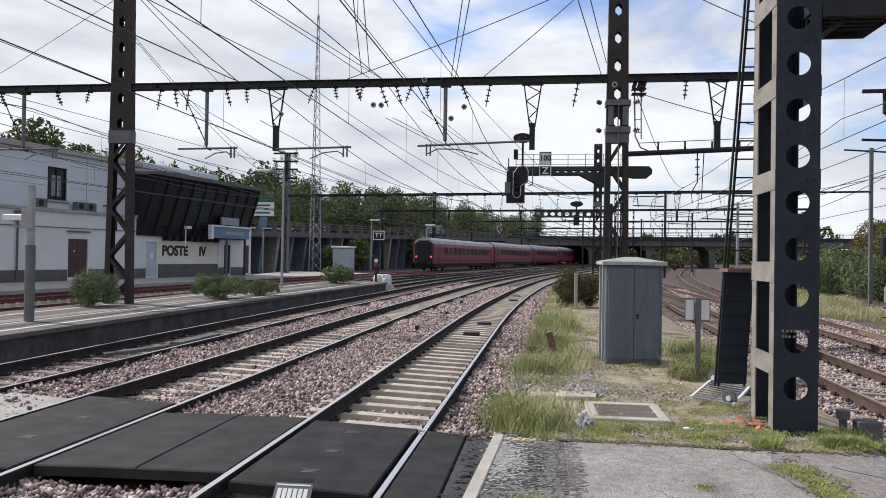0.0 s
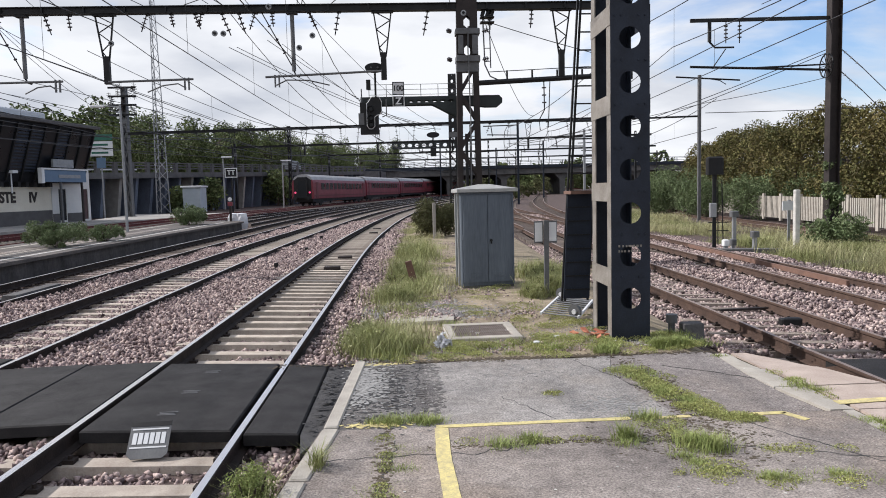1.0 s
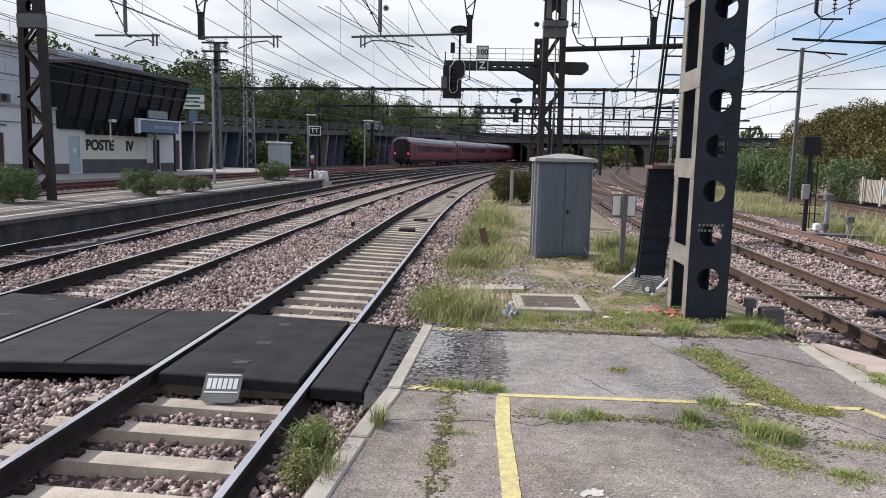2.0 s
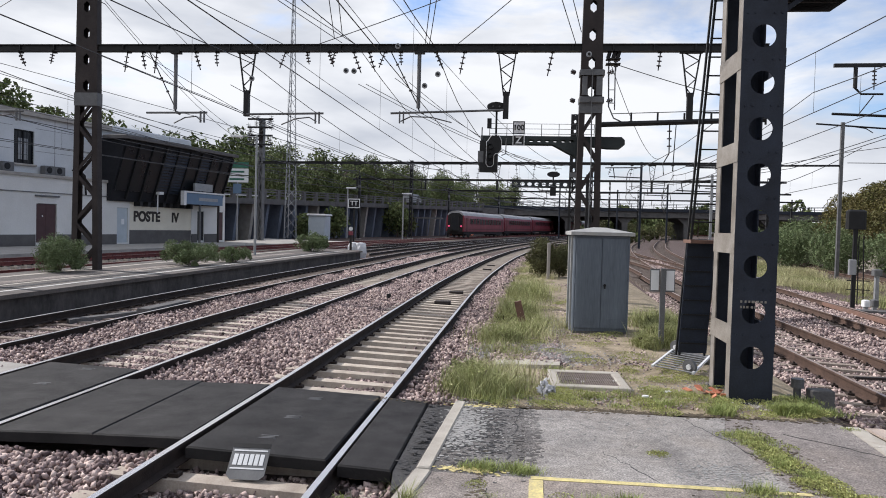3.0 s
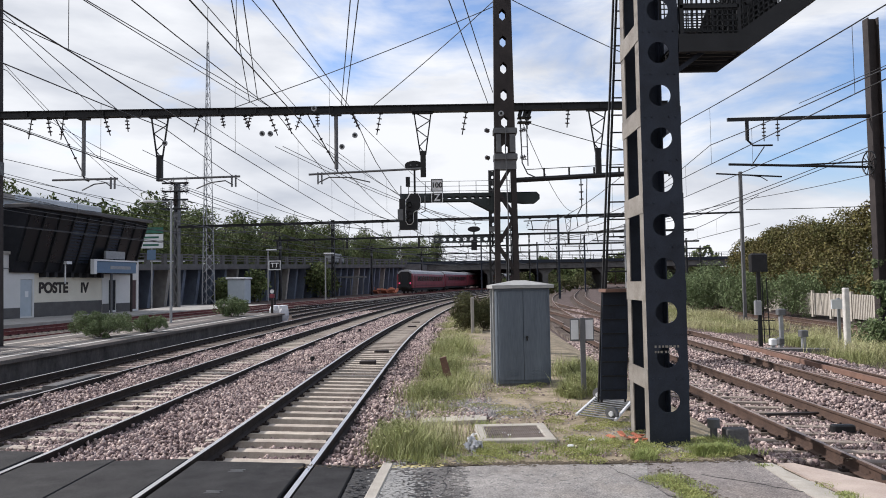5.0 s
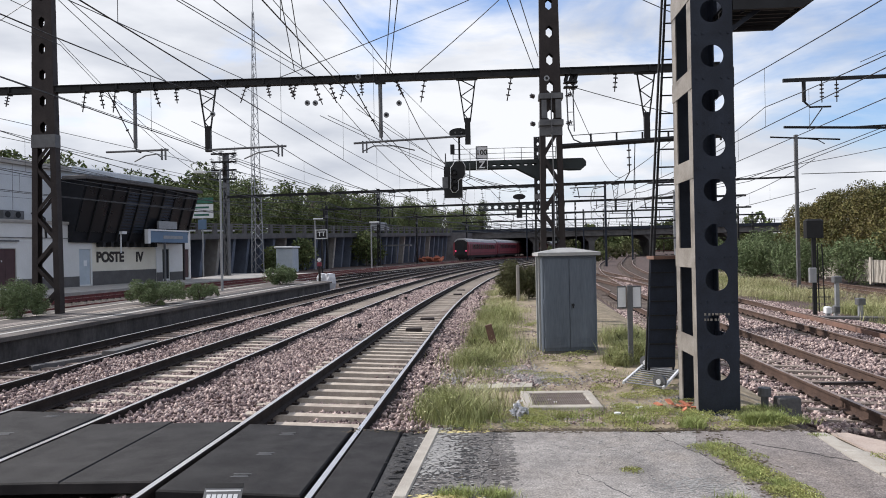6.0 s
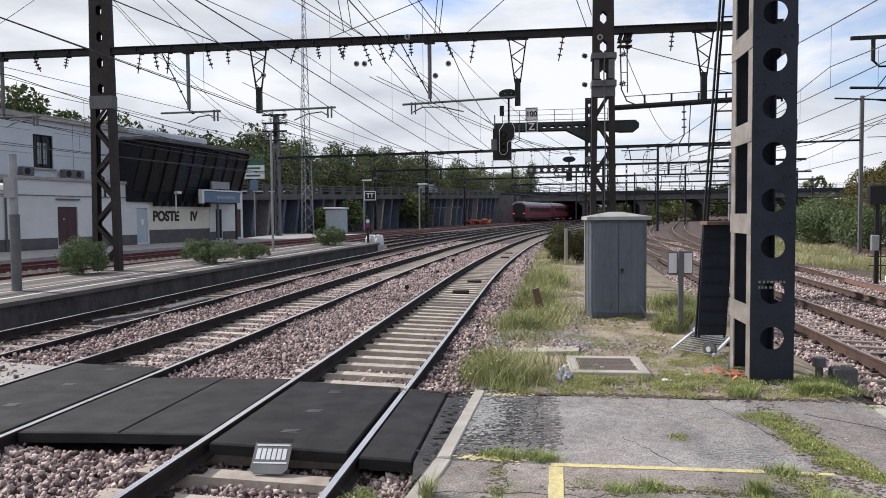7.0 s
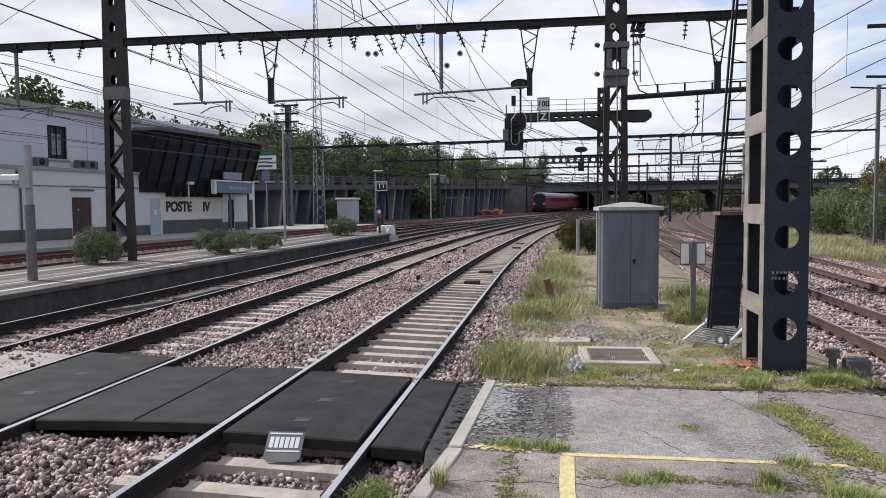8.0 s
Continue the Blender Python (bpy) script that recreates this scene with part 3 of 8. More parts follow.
# ---- ballast stones ----
def stones(regions, seed):
    """Irregular six-sided stones strewn over stretches (fn of x-range, y-range, level, count, size)."""
    rs = np.random.RandomState(seed)
    cube = np.array([(-1, -1, -1), (1, -1, -1), (1, 1, -1), (-1, 1, -1), (-1, -1, 1), (1, -1, 1), (1, 1, 1), (-1, 1, 1)], float)
    quad = np.array([(0, 3, 2, 1), (4, 5, 6, 7), (0, 1, 5, 4), (1, 2, 6, 5), (2, 3, 7, 6), (3, 0, 4, 7)])
    P, S = [], []
    for place, n, size in regions:
        p = place(rs, n)
        P.append(p)
        S.append(size * rs.uniform(0.6, 1.25, len(p)))
    P, S = np.concatenate(P), np.concatenate(S)
    n = len(P)
    V = cube[None] * np.array([1, 0.8, 0.62]) * rs.uniform(0.55, 1.1, (n, 8, 1)) * (S * 0.5)[:, None, None] + rs.normal(0, 0.07, (n, 8, 3)) * S[:, None, None]
    q = rs.normal(0, 1, (n, 4))
    q /= np.linalg.norm(q, axis=1)[:, None]
    w, x, y, z = q.T
    R = np.stack([1 - 2 * (y * y + z * z), 2 * (x * y - w * z), 2 * (x * z + w * y), 2 * (x * y + w * z), 1 - 2 * (x * x + z * z), 2 * (y * z - w * x),
                  2 * (x * z - w * y), 2 * (y * z + w * x), 1 - 2 * (x * x + y * y)], 1).reshape(n, 3, 3)
    V = np.einsum("nij,nkj->nki", R, V) + P[:, None]
    F = (quad[None] + (np.arange(n) * 8)[:, None, None]).reshape(-1, 4)
    me = bpy.data.meshes.new("ballast")
    me.vertices.add(n * 8)
    me.vertices.foreach_set("co", V.reshape(-1))
    me.loops.add(len(F) * 4)
    me.loops.foreach_set("vertex_index", F.reshape(-1))
    me.polygons.add(len(F))
    me.polygons.foreach_set("loop_start", np.arange(len(F)) * 4)
    me.materials.append(M_STONE)
    me.update(calc_edges=True)
    me.validate()
    return tagged(new("ballast", me), "pinkish-brown crushed stone ballast between the rails", "ballast", kind="stuff")


def bed(fn, x0, x1, y0, y1, level, bump=0.03):
    """Places over a strip from x0 to x1 beside a line."""
    def place(rs, n):
        y = y0 + (y1 - y0) * rs.uniform(0, 1, n) ** 1.15
        x = np.array([fn(v) for v in y]) + rs.uniform(x0, x1, n)
        z = level + rs.normal(0, bump * 0.5, n) + np.array([rise(v) for v in y]) + bump * np.sin(x * 2.1 + y * 1.3) * 0.6
        return np.stack([x, y, z], 1)
    return place


stones([
    (bed(line_1, -9.5, 1.1, -14, 2.5, -0.2, 0.04), 9000, 0.12),
    (bed(line_1, -0.7, 0.7, 2.5, 7.0, -0.26), 3640, 0.056), (bed(line_1, -0.7, 0.7, 9.2, 24, -0.27), 10400, 0.056),
    (bed(line_1, -2.9, -0.8, 2.5, 7.1, -0.17, 0.05), 7280, 0.059), (bed(line_1, -2.9, -0.8, 9.3, 24, -0.165, 0.05), 19500, 0.059),
    (bed(line_1, -2.9, -0.8, 24, 55, -0.165, 0.05), 11700, 0.090), (bed(line_1, -0.7, 0.7, 24, 50, -0.265), 5200, 0.081),
    (bed(line_1, 0.82, 1.35, 2.5, 6.9, -0.2, 0.05), 1950, 0.059), (bed(line_1, 0.82, 1.9, 9.4, 30, -0.17, 0.05), 12350, 0.063), (bed(line_1, 0.85, 1.9, 30, 60, -0.17, 0.05), 3250, 0.099),
    (bed(line_1, 1.9, 3.1, 12.1, 15.0, -0.02, 0.03), 2470, 0.050), (bed(line_1, 2.0, 4.6, 12.5, 30, -0.04, 0.02), 4680, 0.045), (bed(line_1, 2.6, 5.4, 9.6, 13, -0.03, 0.015), 1170, 0.032), (bed(line_1, 1.25, 1.9, 9.3, 10.2, -0.06, 0.05), 455, 0.054),
    (bed(line_2, -0.7, 0.7, 3, 7.0, -0.235, 0.02), 2210, 0.055), (bed(line_2, -0.7, 0.7, 10, 28, -0.212, 0.03), 12350, 0.055), (bed(line_2, -0.7, 0.7, 28, 60, -0.25, 0.02), 5850, 0.08),
    (bed(line_2, -2.6, -0.8, 8.5, 30, -0.15, 0.06), 22100, 0.061), (bed(line_2, -2.6, -0.8, 30, 60, -0.15, 0.06), 9100, 0.099),
    (bed(line_3, -0.7, 0.7, 9, 30, -0.215, 0.02), 10400, 0.058), (bed(line_3, -1.6, -0.8, 9, 30, -0.2), 6500, 0.068),
    (bed(line_4, -0.7, 0.7, 9, 26, -0.31), 7800, 0.063), (bed(line_4, 0.85, 2.3, 6, 30, -0.25, 0.06), 18200, 0.065), (bed(line_4, -1.5, -0.8, 10, 30, -0.27), 5850, 0.063),
    (bed(line_5, -0.7, 0.7, 9, 32, -0.31), 9100, 0.068), (bed(line_5, 0.85, 2.0, 9, 34, -0.27), 7800, 0.072), (bed(line_4, 0.8, 2.4, 30, 60, -0.27, 0.06), 5850, 0.099),
], 3)


# ---- near platform: asphalt, kerb, markings ----
def slab(name, poly, z0, z1, material, label, category, kind="structure"):
    return solid(name, Geo().prism(poly, z0, z1, "z"), material, label, category, kind)


slab("platform", [(1.478, 6.72), (1.36, 5.6), (1.26, 4.6), (1.15, 0.5), (1.0, -14), (6.2, -14), (6.2, 6.72)], -0.4, 0.0, M_ASPH,
     "worn brownish-grey asphalt platform with cracks and weeds", "platform")
slab("platform_tar", [(1.62, 9.24), (1.478, 6.722), (2.45, 6.722), (2.44, 9.1)], -0.4, -0.002, M_ASPHT, "dark crumbling tar strip at the platform edge", "platform")
slab("platform_centre", [(2.452, 6.722), (4.7, 6.722), (4.6, 7.6), (4.55, 8.4), (4.75, 9.15), (4.3, 9.08), (3.4, 9.17), (2.442, 9.08)], -0.4, 0.001, M_ASPHC,
     "pale grey worn asphalt bay of the platform end", "platform")
slab("platform_side", [(4.703, 6.722), (6.05, 6.722), (5.98, 7.36), (5.96, 8.05), (6.02, 9.22), (5.4, 9.2), (4.753, 9.15), (4.553, 8.4), (4.603, 7.6)], -0.4, -0.003, M_ASPHR,
     "dull brown-grey asphalt bay of the platform end", "platform")
# pale edge: a narrow strip and broad slabs beside it, over a dark bed
slab("edge_bed", [(6.202, -14), (7.22, -14), (7.22, 7.3), (6.93, 8.2), (6.42, 9.12), (6.03, 9.2), (5.97, 8.05), (5.99, 7.36), (6.06, 6.73), (6.202, 6.73)], -0.4, -0.03, M_DIRT, "dark earth bed under the edge slabs", "ground")
pe = thing("platform_edge", "broken pale pinkish concrete edge slabs with weeds in the joint", "platform edge")


def edge_inner(y):
    return 6.215 if y < 6.74 else 5.965 + 0.1 * abs(y - 8.0) ** 1.5 * (1 if y < 8 else 0.6) + 0.012


def edge_joint(y):
    return 6.34 + 0.03 * math.sin(2.1 * y) - 0.11 * max(0.0, y - 8.0)


def edge_outer(y):
    return 7.25 if y < 7.3 else 7.25 - 0.333 * (y - 7.3) if y < 8.2 else 6.95 - 0.56 * (y - 8.2)


re_ = random.Random(41)
cuts = [-14, -10, -6, -3, -0.5, 1.6, 3.4, 4.9, 5.9, 6.75, 7.55, 8.3, 9.1]
for a, b in zip(cuts, cuts[1:]):
    for lo, hi, mt in ((edge_inner, lambda y: edge_joint(y) - 0.018, M_KERB), (lambda y: edge_joint(y) + 0.018, edge_outer, M_PINK)):
        ys_ = [a + 0.012 + (b - a - 0.024) * k / 5 for k in range(6)]
        poly = [(lo(y) + re_.uniform(0, 0.012), y) for y in ys_] + [(max(lo(y) + 0.03, hi(y) - re_.uniform(0, 0.03)), y) for y in reversed(ys_)]
        part("edge_slab", Geo().prism(poly[::-1], -0.2, -0.004 + re_.uniform(-0.008, 0.004), "z"), mt, pe)
g = Geo()
for a, b, w in (((1.615, 9.26), (1.5, 6.78), 0.13), ((1.495, 6.74), (1.37, 5.62), 0.15), ((1.365, 5.58), (1.26, 4.4), 0.15), ((1.25, 4.36), (1.2, 2.4), 0.15), ((1.2, 2.36), (1.15, 0.3), 0.15)):
    m = Matrix.Translation((a[0], a[1], 0)) @ pose(0, 0, 0, 0, 0, math.degrees(math.atan2(b[1] - a[1], b[0] - a[0])))
    L = math.hypot(b[0] - a[0], b[1] - a[1])
    g.bevel(0, 0, -0.3, L, w, 0.018, 0.012, m=m)
solid("kerb", g, M_KERB, "chipped pale kerb stones along the platform edge", "kerb", "structure")
# dark broken asphalt between kerb and rubber panels, and beside the kerb
slab("ramp", [(1.62, 9.22), (1.29, 9.25), (1.29, 6.8), (1.36, 6.3), (1.5, 6.75)], -0.3, -0.045, M_ASPHD, "dark broken tar beside the crossing", "pavement")
rnd = random.Random(11)


def blotch(cx, cy, rx, ry, z, material, name, label, seed, n=26, rough=0.35, rot=0.0):
    """A thin worn patch with a ragged outline."""
    r = random.Random(seed)
    poly = []
    for i in range(n):
        a = 2 * math.pi * i / n
        k = 1 + r.uniform(-rough, rough)
        x, y = rx * k * math.cos(a), ry * k * math.sin(a)
        poly.append((cx + x * math.cos(rot) - y * math.sin(rot), cy + x * math.sin(rot) + y * math.cos(rot)))
    return solid(name, Geo().prism(poly, z - 0.004, z, "z"), material, label, "stain", "structure")




def flakes(cx, cy, sx, sy, n, size, material, name, label, seed, z=0.004):
    """A patch worn into many small ragged flakes."""
    r = random.Random(seed)
    geo = Geo()
    for i in range(n):
        x, y = cx + r.gauss(0, sx), cy + r.gauss(0, sy)
        s_ = size * r.uniform(0.25, 1.0) ** 1.3
        k = r.randint(6, 9)
        a0 = r.uniform(0, 6.28)
        poly = [(x + s_ * r.uniform(0.5, 1.1) * math.cos(a0 + 6.283 * j / k), y + s_ * 0.8 * r.uniform(0.5, 1.1) * math.sin(a0 + 6.283 * j / k)) for j in range(k)]
        zz = z + 0.0016 * i / n
        geo.prism(poly, zz - 0.003, zz, "z")
    return solid(name, geo, material, label, "stain", "stuff")


flakes(1.95, 8.1, 0.17, 0.6, 700, 0.04, M_ASPHD, "tar_patch", "dark crumbling tar patch on the platform", 1, 0.0015)
flakes(1.9, 8.3, 0.09, 0.45, 420, 0.034, M_PATCH, "lime_stain", "pale flaking lime stain on the tar", 2)
flakes(2.12, 8.0, 0.2, 0.55, 260, 0.022, M_PATCH, "lime_stain", "pale flaking lime stain on the tar", 3)
flakes(1.98, 6.83, 0.16, 0.04, 160, 0.03, M_YEL, "yellow_mark", "worn yellow paint on the platform", 4)
flakes(1.95, 9.12, 0.18, 0.04, 90, 0.03, M_YEL, "yellow_mark", "worn yellow paint on the platform", 5)
flakes(3.6, 4.5, 0.85, 0.25, 420, 0.016, M_WHITEP, "paint_spatter", "white paint spatter on the asphalt", 7)
flakes(3.75, 4.6, 0.42, 0.06, 260, 0.06, M_WHITEP, "paint_spill", "white paint spill on the asphalt", 8)
flakes(3.06, 4.86, 0.045, 0.022, 26, 0.045, M_WHITEP, "paint_spill", "white paint spill on the asphalt", 9)
flakes(4.2, 7.15, 0.2, 0.16, 420, 0.024, M_PATCH, "pale_scuff", "pale scuffed patch on the asphalt", 12)
flakes(3.4, 8.4, 0.6, 0.3, 260, 0.02, M_PATCH, "pale_scuff", "pale scuffed patch on the asphalt", 13)
flakes(2.5, 8.0, 0.06, 0.55, 420, 0.045, M_ASPHT, "tar_crumb", "dark tar crumbling over the joint", 20, 0.003)
flakes(1.74, 8.3, 0.08, 0.5, 900, 0.028, M_PATCH, "lime_stain", "pale flaking lime stain on the tar", 14)
flakes(4.88, 7.5, 0.1, 0.75, 900, 0.026, M_DIRT, "dirt_film", "dark dirt lying along the overgrown joint", 15, 0.0015)
flakes(4.6, 6.2, 0.3, 0.25, 700, 0.022, M_DIRT, "dirt_film", "dark dirt lying along the overgrown joint", 16, 0.0015)
flakes(3.6, 6.2, 0.6, 0.03, 500, 0.02, M_DIRT, "dirt_film", "dark dirt lying along the cross crack", 17, 0.0015)
flakes(2.06, 5.6, 0.035, 0.6, 260, 0.035, M_DIRT, "dirt_film", "dark dirt lying along the long crack", 18, 0.0015)
flakes(3.6, 9.2, 1.3, 0.05, 1400, 0.03, M_DIRT, "dirt_film", "dark dirt washed over the platform end", 19, 0.0025)
flakes(4.0, 7.0, 1.4, 1.3, 70, 0.014, M_WHITEP, "litter_fleck", "pale chips lying on the asphalt", 10)
flakes(1.4, 8.0, 0.05, 0.7, 120, 0.05, M_ASPHD, "tar_crumb", "crumbled tar beside the kerb", 11, -0.02)


def stripe(pts, w, material, name, label, seed):
    """A painted stripe with frayed edges."""
    r = random.Random(seed)
    left, right = [], []
    for (x0, y0), (x1, y1) in zip(pts, pts[1:]):
        L = math.hypot(x1 - x0, y1 - y0)
        nx_, ny_ = -(y1 - y0) / L, (x1 - x0) / L
        n = max(2, int(L / 0.06))
        for i in range(n):
            t = i / (n - 1)
            for side, row in ((1, left), (-1, right)):
                k = side * w / 2 * (1 + r.uniform(-0.05, 0.03))
                row.append((x0 + (x1 - x0) * t + nx_ * k, y0 + (y1 - y0) * t + ny_ * k))
    geo = Geo()
    for i in range(len(left) - 1):
        geo.prism([left[i], right[i], right[i + 1], left[i + 1]], 0.001, 0.0055, "z")
    return solid(name, geo, material, label, "marking", "structure")


stripe([(2.545, 6.66), (2.53, 6.0), (2.56, 4.7), (2.6, 1.5), (2.6, -4)], 0.12, M_YEL, "yellow_line", "yellow painted line along the platform", 1)
stripe([(2.5, 6.71), (4.25, 6.73)], 0.075, M_YEL, "yellow_line", "yellow painted line across the platform", 2)
stripe([(4.38, 6.71), (4.8, 6.72)], 0.06, M_YEL, "yellow_line", "faded yellow painted line", 3)
stripe([(5.28, 6.71), (5.66, 6.72), (5.76, 6.5)], 0.075, M_YEL, "yellow_line", "yellow painted corner line", 4)
stripe([(6.3, 6.95), (6.9, 7.0)], 0.11, M_YEL, "yellow_line", "yellow painted line", 5)
g = Geo()
rc = random.Random(17)
for a, b in (((1.55, 5.98), (2.4, 6.05)), ((2.4, 6.05), (2.85, 6.03)), ((2.85, 6.03), (3.5, 6.26)), ((3.5, 6.26), (4.2, 6.16)), ((4.2, 6.16), (5.9, 5.6)), ((4.25, 9.0), (4.75, 7.4)), ((4.75, 7.4), (5.4, 6.2)), ((5.4, 6.2), (6.1, 5.0)), ((2.14, 6.4), (2.02, 4.79)), ((2.02, 4.79), (1.95, 3)), ((2.4, 9.1), (2.3, 7.2)), ((3.2, 7.6), (3.6, 6.8)), ((5.2, 8.6), (6.0, 7.9))):
    p = Vector((a[0], a[1], 0.0))
    e = Vector((b[0], b[1], 0.0))
    n = max(3, int((e - p).length / 0.09))
    last = p
    for i in range(1, n + 1):
        q = p.lerp(e, i / n) + Vector((rc.gauss(0, 0.02), rc.gauss(0, 0.02), 0))
        g.beam(last, q, rc.uniform(0.004, 0.016), 0.004)
        last = q
tagged(solid("crack", g, M_ASPHD, "dark cracks in the asphalt", "crack", "stuff"))

# ---- island behind the platform ----
g = Geo()
r = random.Random(5)
ix = [0, 0.12, 0.3, 0.5, 0.7, 0.88, 1]
rows = []
for j in range(34):
    y = 9.2 + 62 * (j / 33) ** 1.6
    a, b = line_1(y) + 1.75, line_4(y) - 1.6
    if y < 11:
        b = min(b, 6.35)
    rows.append([(a + (b - a) * t, y + (r.uniform(-0.1, 0.1) if j else 0), rise(y) - 0.02 + (-0.2 if t in (0, 1) else r.uniform(-0.03, 0.02))) for t in ix])
for row in rows:
    g.v += row
for j in range(33):
    for i in range(6):
        g.f.append((j * 7 + i, j * 7 + i + 1, (j + 1) * 7 + i + 1, (j + 1) * 7 + i))
        g.m.append(0)
solid("verge", g, M_SOIL, "dry earth and sparse grass between the tracks", "ground", "structure", smooth=True)


# ---- rubber crossing panels ----
def panel(x0, y0, x1, y1, z0, z1, slot_marks=(), label="black rubber level crossing panel beside the rail"):
    """A black rubber panel, tilted with the track from z0 to z1."""
    geo = Geo()
    c = 0.015
    geo.hexa([(x0, y0, z0 - 0.11), (x1, y0, z1 - 0.11), (x1, y1, z1 - 0.11), (x0, y1, z0 - 0.11), (x0, y0, z0 - c), (x1, y0, z1 - c), (x1, y1, z1 - c), (x0, y1, z0 - c)])
    geo.hexa([(x0, y0, z0 - c), (x1, y0, z1 - c), (x1, y1, z1 - c), (x0, y1, z0 - c), (x0 + c, y0 + c, z0), (x1 - c, y0 + c, z1), (x1 - c, y1 - c, z1), (x0 + c, y1 - c, z0)])
    t = thing("crossing_panel", label, "crossing panel", "rubber crossing panels")
    part("mat", geo, M_RUBBER, t)
    for (mx, my) in slot_marks:
        z = z0 + (z1 - z0) * (mx - x0) / (x1 - x0)
        mk = Geo().box(mx - 0.09, my - 0.05, z - 0.01, mx + 0.09, my - 0.035, z + 0.003).box(mx - 0.09, my + 0.035, z - 0.01, mx + 0.09, my + 0.05, z + 0.003).box(mx - 0.07, my - 0.012, z - 0.01, mx + 0.07, my + 0.004, z + 0.003)
        part("lifting_slot", mk, M_GALVD, t, "pale grey lifting slot")
    return t


for k, (x0, y0, x1, y1, z0, z1, marks) in enumerate([
        (-0.66, 6.85, 0.665, 9.38, 0.045, 0.0, [(-0.05, 7.35), (-0.05, 8.1), (-0.05, 8.95)]),
        (0.8, 6.74, 1.28, 9.3, 0.0, -0.02, []),
        (-1.728, 7.1, -0.8, 9.5, 0.03, 0.045, []), (-2.83, 7.11, -1.735, 9.58, 0.0, 0.03, []),
        (-4.32, 6.95, -2.98, 10.2, 0.045, 0.0, [(-3.6, 8.0), (-3.6, 9.0), (-3.6, 9.95)])]):
    panel(x0, y0, x1, y1, z0, z1, marks)
panel(7.35, 1.0, 8.9, 8.9, -0.08, -0.11, (), "black rubber level crossing panel on the far line")
panel(9.05, 1.0, 9.9, 8.6, -0.1, -0.12, (), "black rubber level crossing panel on the far line")
slab("concrete_pad", [(-5.6, 8.9), (-4.6, 8.9), (-4.6, 10.35), (-5.9, 10.6)], -0.3, -0.05, M_CONC, "pale concrete pad beside the crossing", "pavement")
# maker's plate leaning on the panel end
sp = thing("makers_plate", "grey metal plate with white lettering bars on the crossing edge", "sign plate", m=pose(-0.01, 6.73, -0.025, 44, 0, 3) @ Matrix.Diagonal((0.86, 1.4, 1, 1)))
part("plate", Geo().prism([(-0.2, -0.09), (-0.15, -0.12), (0.15, -0.12), (0.2, -0.09), (0.2, 0.13), (-0.2, 0.13)], -0.008, 0.0, "z"), M_GALVD, sp)
g = Geo().box(-0.18, -0.05, 0, 0.18, -0.04, 0.003).box(-0.18, 0.075, 0, 0.18, 0.085, 0.003)
for i in range(6):
    g.box(-0.165 + i * 0.056, -0.022, 0, -0.122 + i * 0.056, 0.055, 0.003)
part("lettering_bar", g, M_SIGNW, sp, "white lettering bars")
g = Geo().box(-0.2, 0.1, 0, 0.2, 0.13, 0.003)
part("top_band", g, M_BLACK, sp)

# ---- drain cover with concrete frame ----
dc = thing("drain_cover", "rusty slotted drain cover in a pale concrete frame", "drain cover", m=pose(3.33, 10.93, 0.0, 0, 0, 1.5) @ Matrix.Diagonal((0.94, 0.96, 1, 1)))
g = Geo()
for b in ((-0.56, -0.6, 0.56, -0.44), (-0.56, 0.44, 0.56, 0.6), (-0.56, -0.44, -0.42, 0.44), (0.42, -0.44, 0.56, 0.44)):
    g.bevel(b[0], b[1], -0.15, b[2], b[3], 0.03, 0.01)
part("frame", g, M_KERB, dc)
part("base", Geo().box(-0.42, -0.44, -0.1, 0.42, 0.44, 0.0), M_BLACK, dc)
for i in range(26):
    x = -0.405 + i * 0.0324
    part("slat", Geo().box(x - 0.009, -0.43, 0.0, x + 0.009, 0.43, 0.022), M_IRON, dc)
g = Geo()
for y in (-0.42, -0.14, 0.14, 0.42):
    g.box(-0.42, y - 0.01, 0, 0.42, y + 0.01, 0.024)
part("cross_bar", g, M_IRON, dc)
slab("slab_strip", [(1.95, 11.75), (3.0, 11.9), (3.02, 12.35), (1.98, 12.2)], -0.2, 0.02, M_KERB, "pale concrete slab lying in the verge", "slab")

# ---- grey equipment cabinet ----
cb = thing("cabinet", "grey-blue painted steel trackside cabinet with double doors", "cabinet", m=pose(4.02, 15.95, -0.03, 0, 0, 4))
part("body", Geo().bevel(-0.58, 0.0, 0.05, 0.58, 0.8, 2.07, 0.02), M_CAB, cb)
part("plinth", Geo().box(-0.57, 0.01, 0.0, 0.57, 0.79, 0.08), M_CONCD, cb)
g = Geo()
for a, z in ((0.66, 2.06), (0.66, 2.13)):
    g.v += [(-a, -0.08, z), (a, -0.08, z), (a, 0.88, z), (-a, 0.88, z)]
g.v += [(-0.12, 0.34, 2.23), (0.12, 0.34, 2.23), (0.12, 0.46, 2.23), (-0.12, 0.46, 2.23)]
g.f += [(3, 2, 1, 0), (8, 9, 10, 11)] + [(k + i, k + (i + 1) % 4, k + 4 + (i + 1) % 4, k + 4 + i) for k in (0, 4) for i in range(4)]
g.m += [0] * 10
part("roof", g, M_CABT, cb, "pale weathered hipped steel roof")
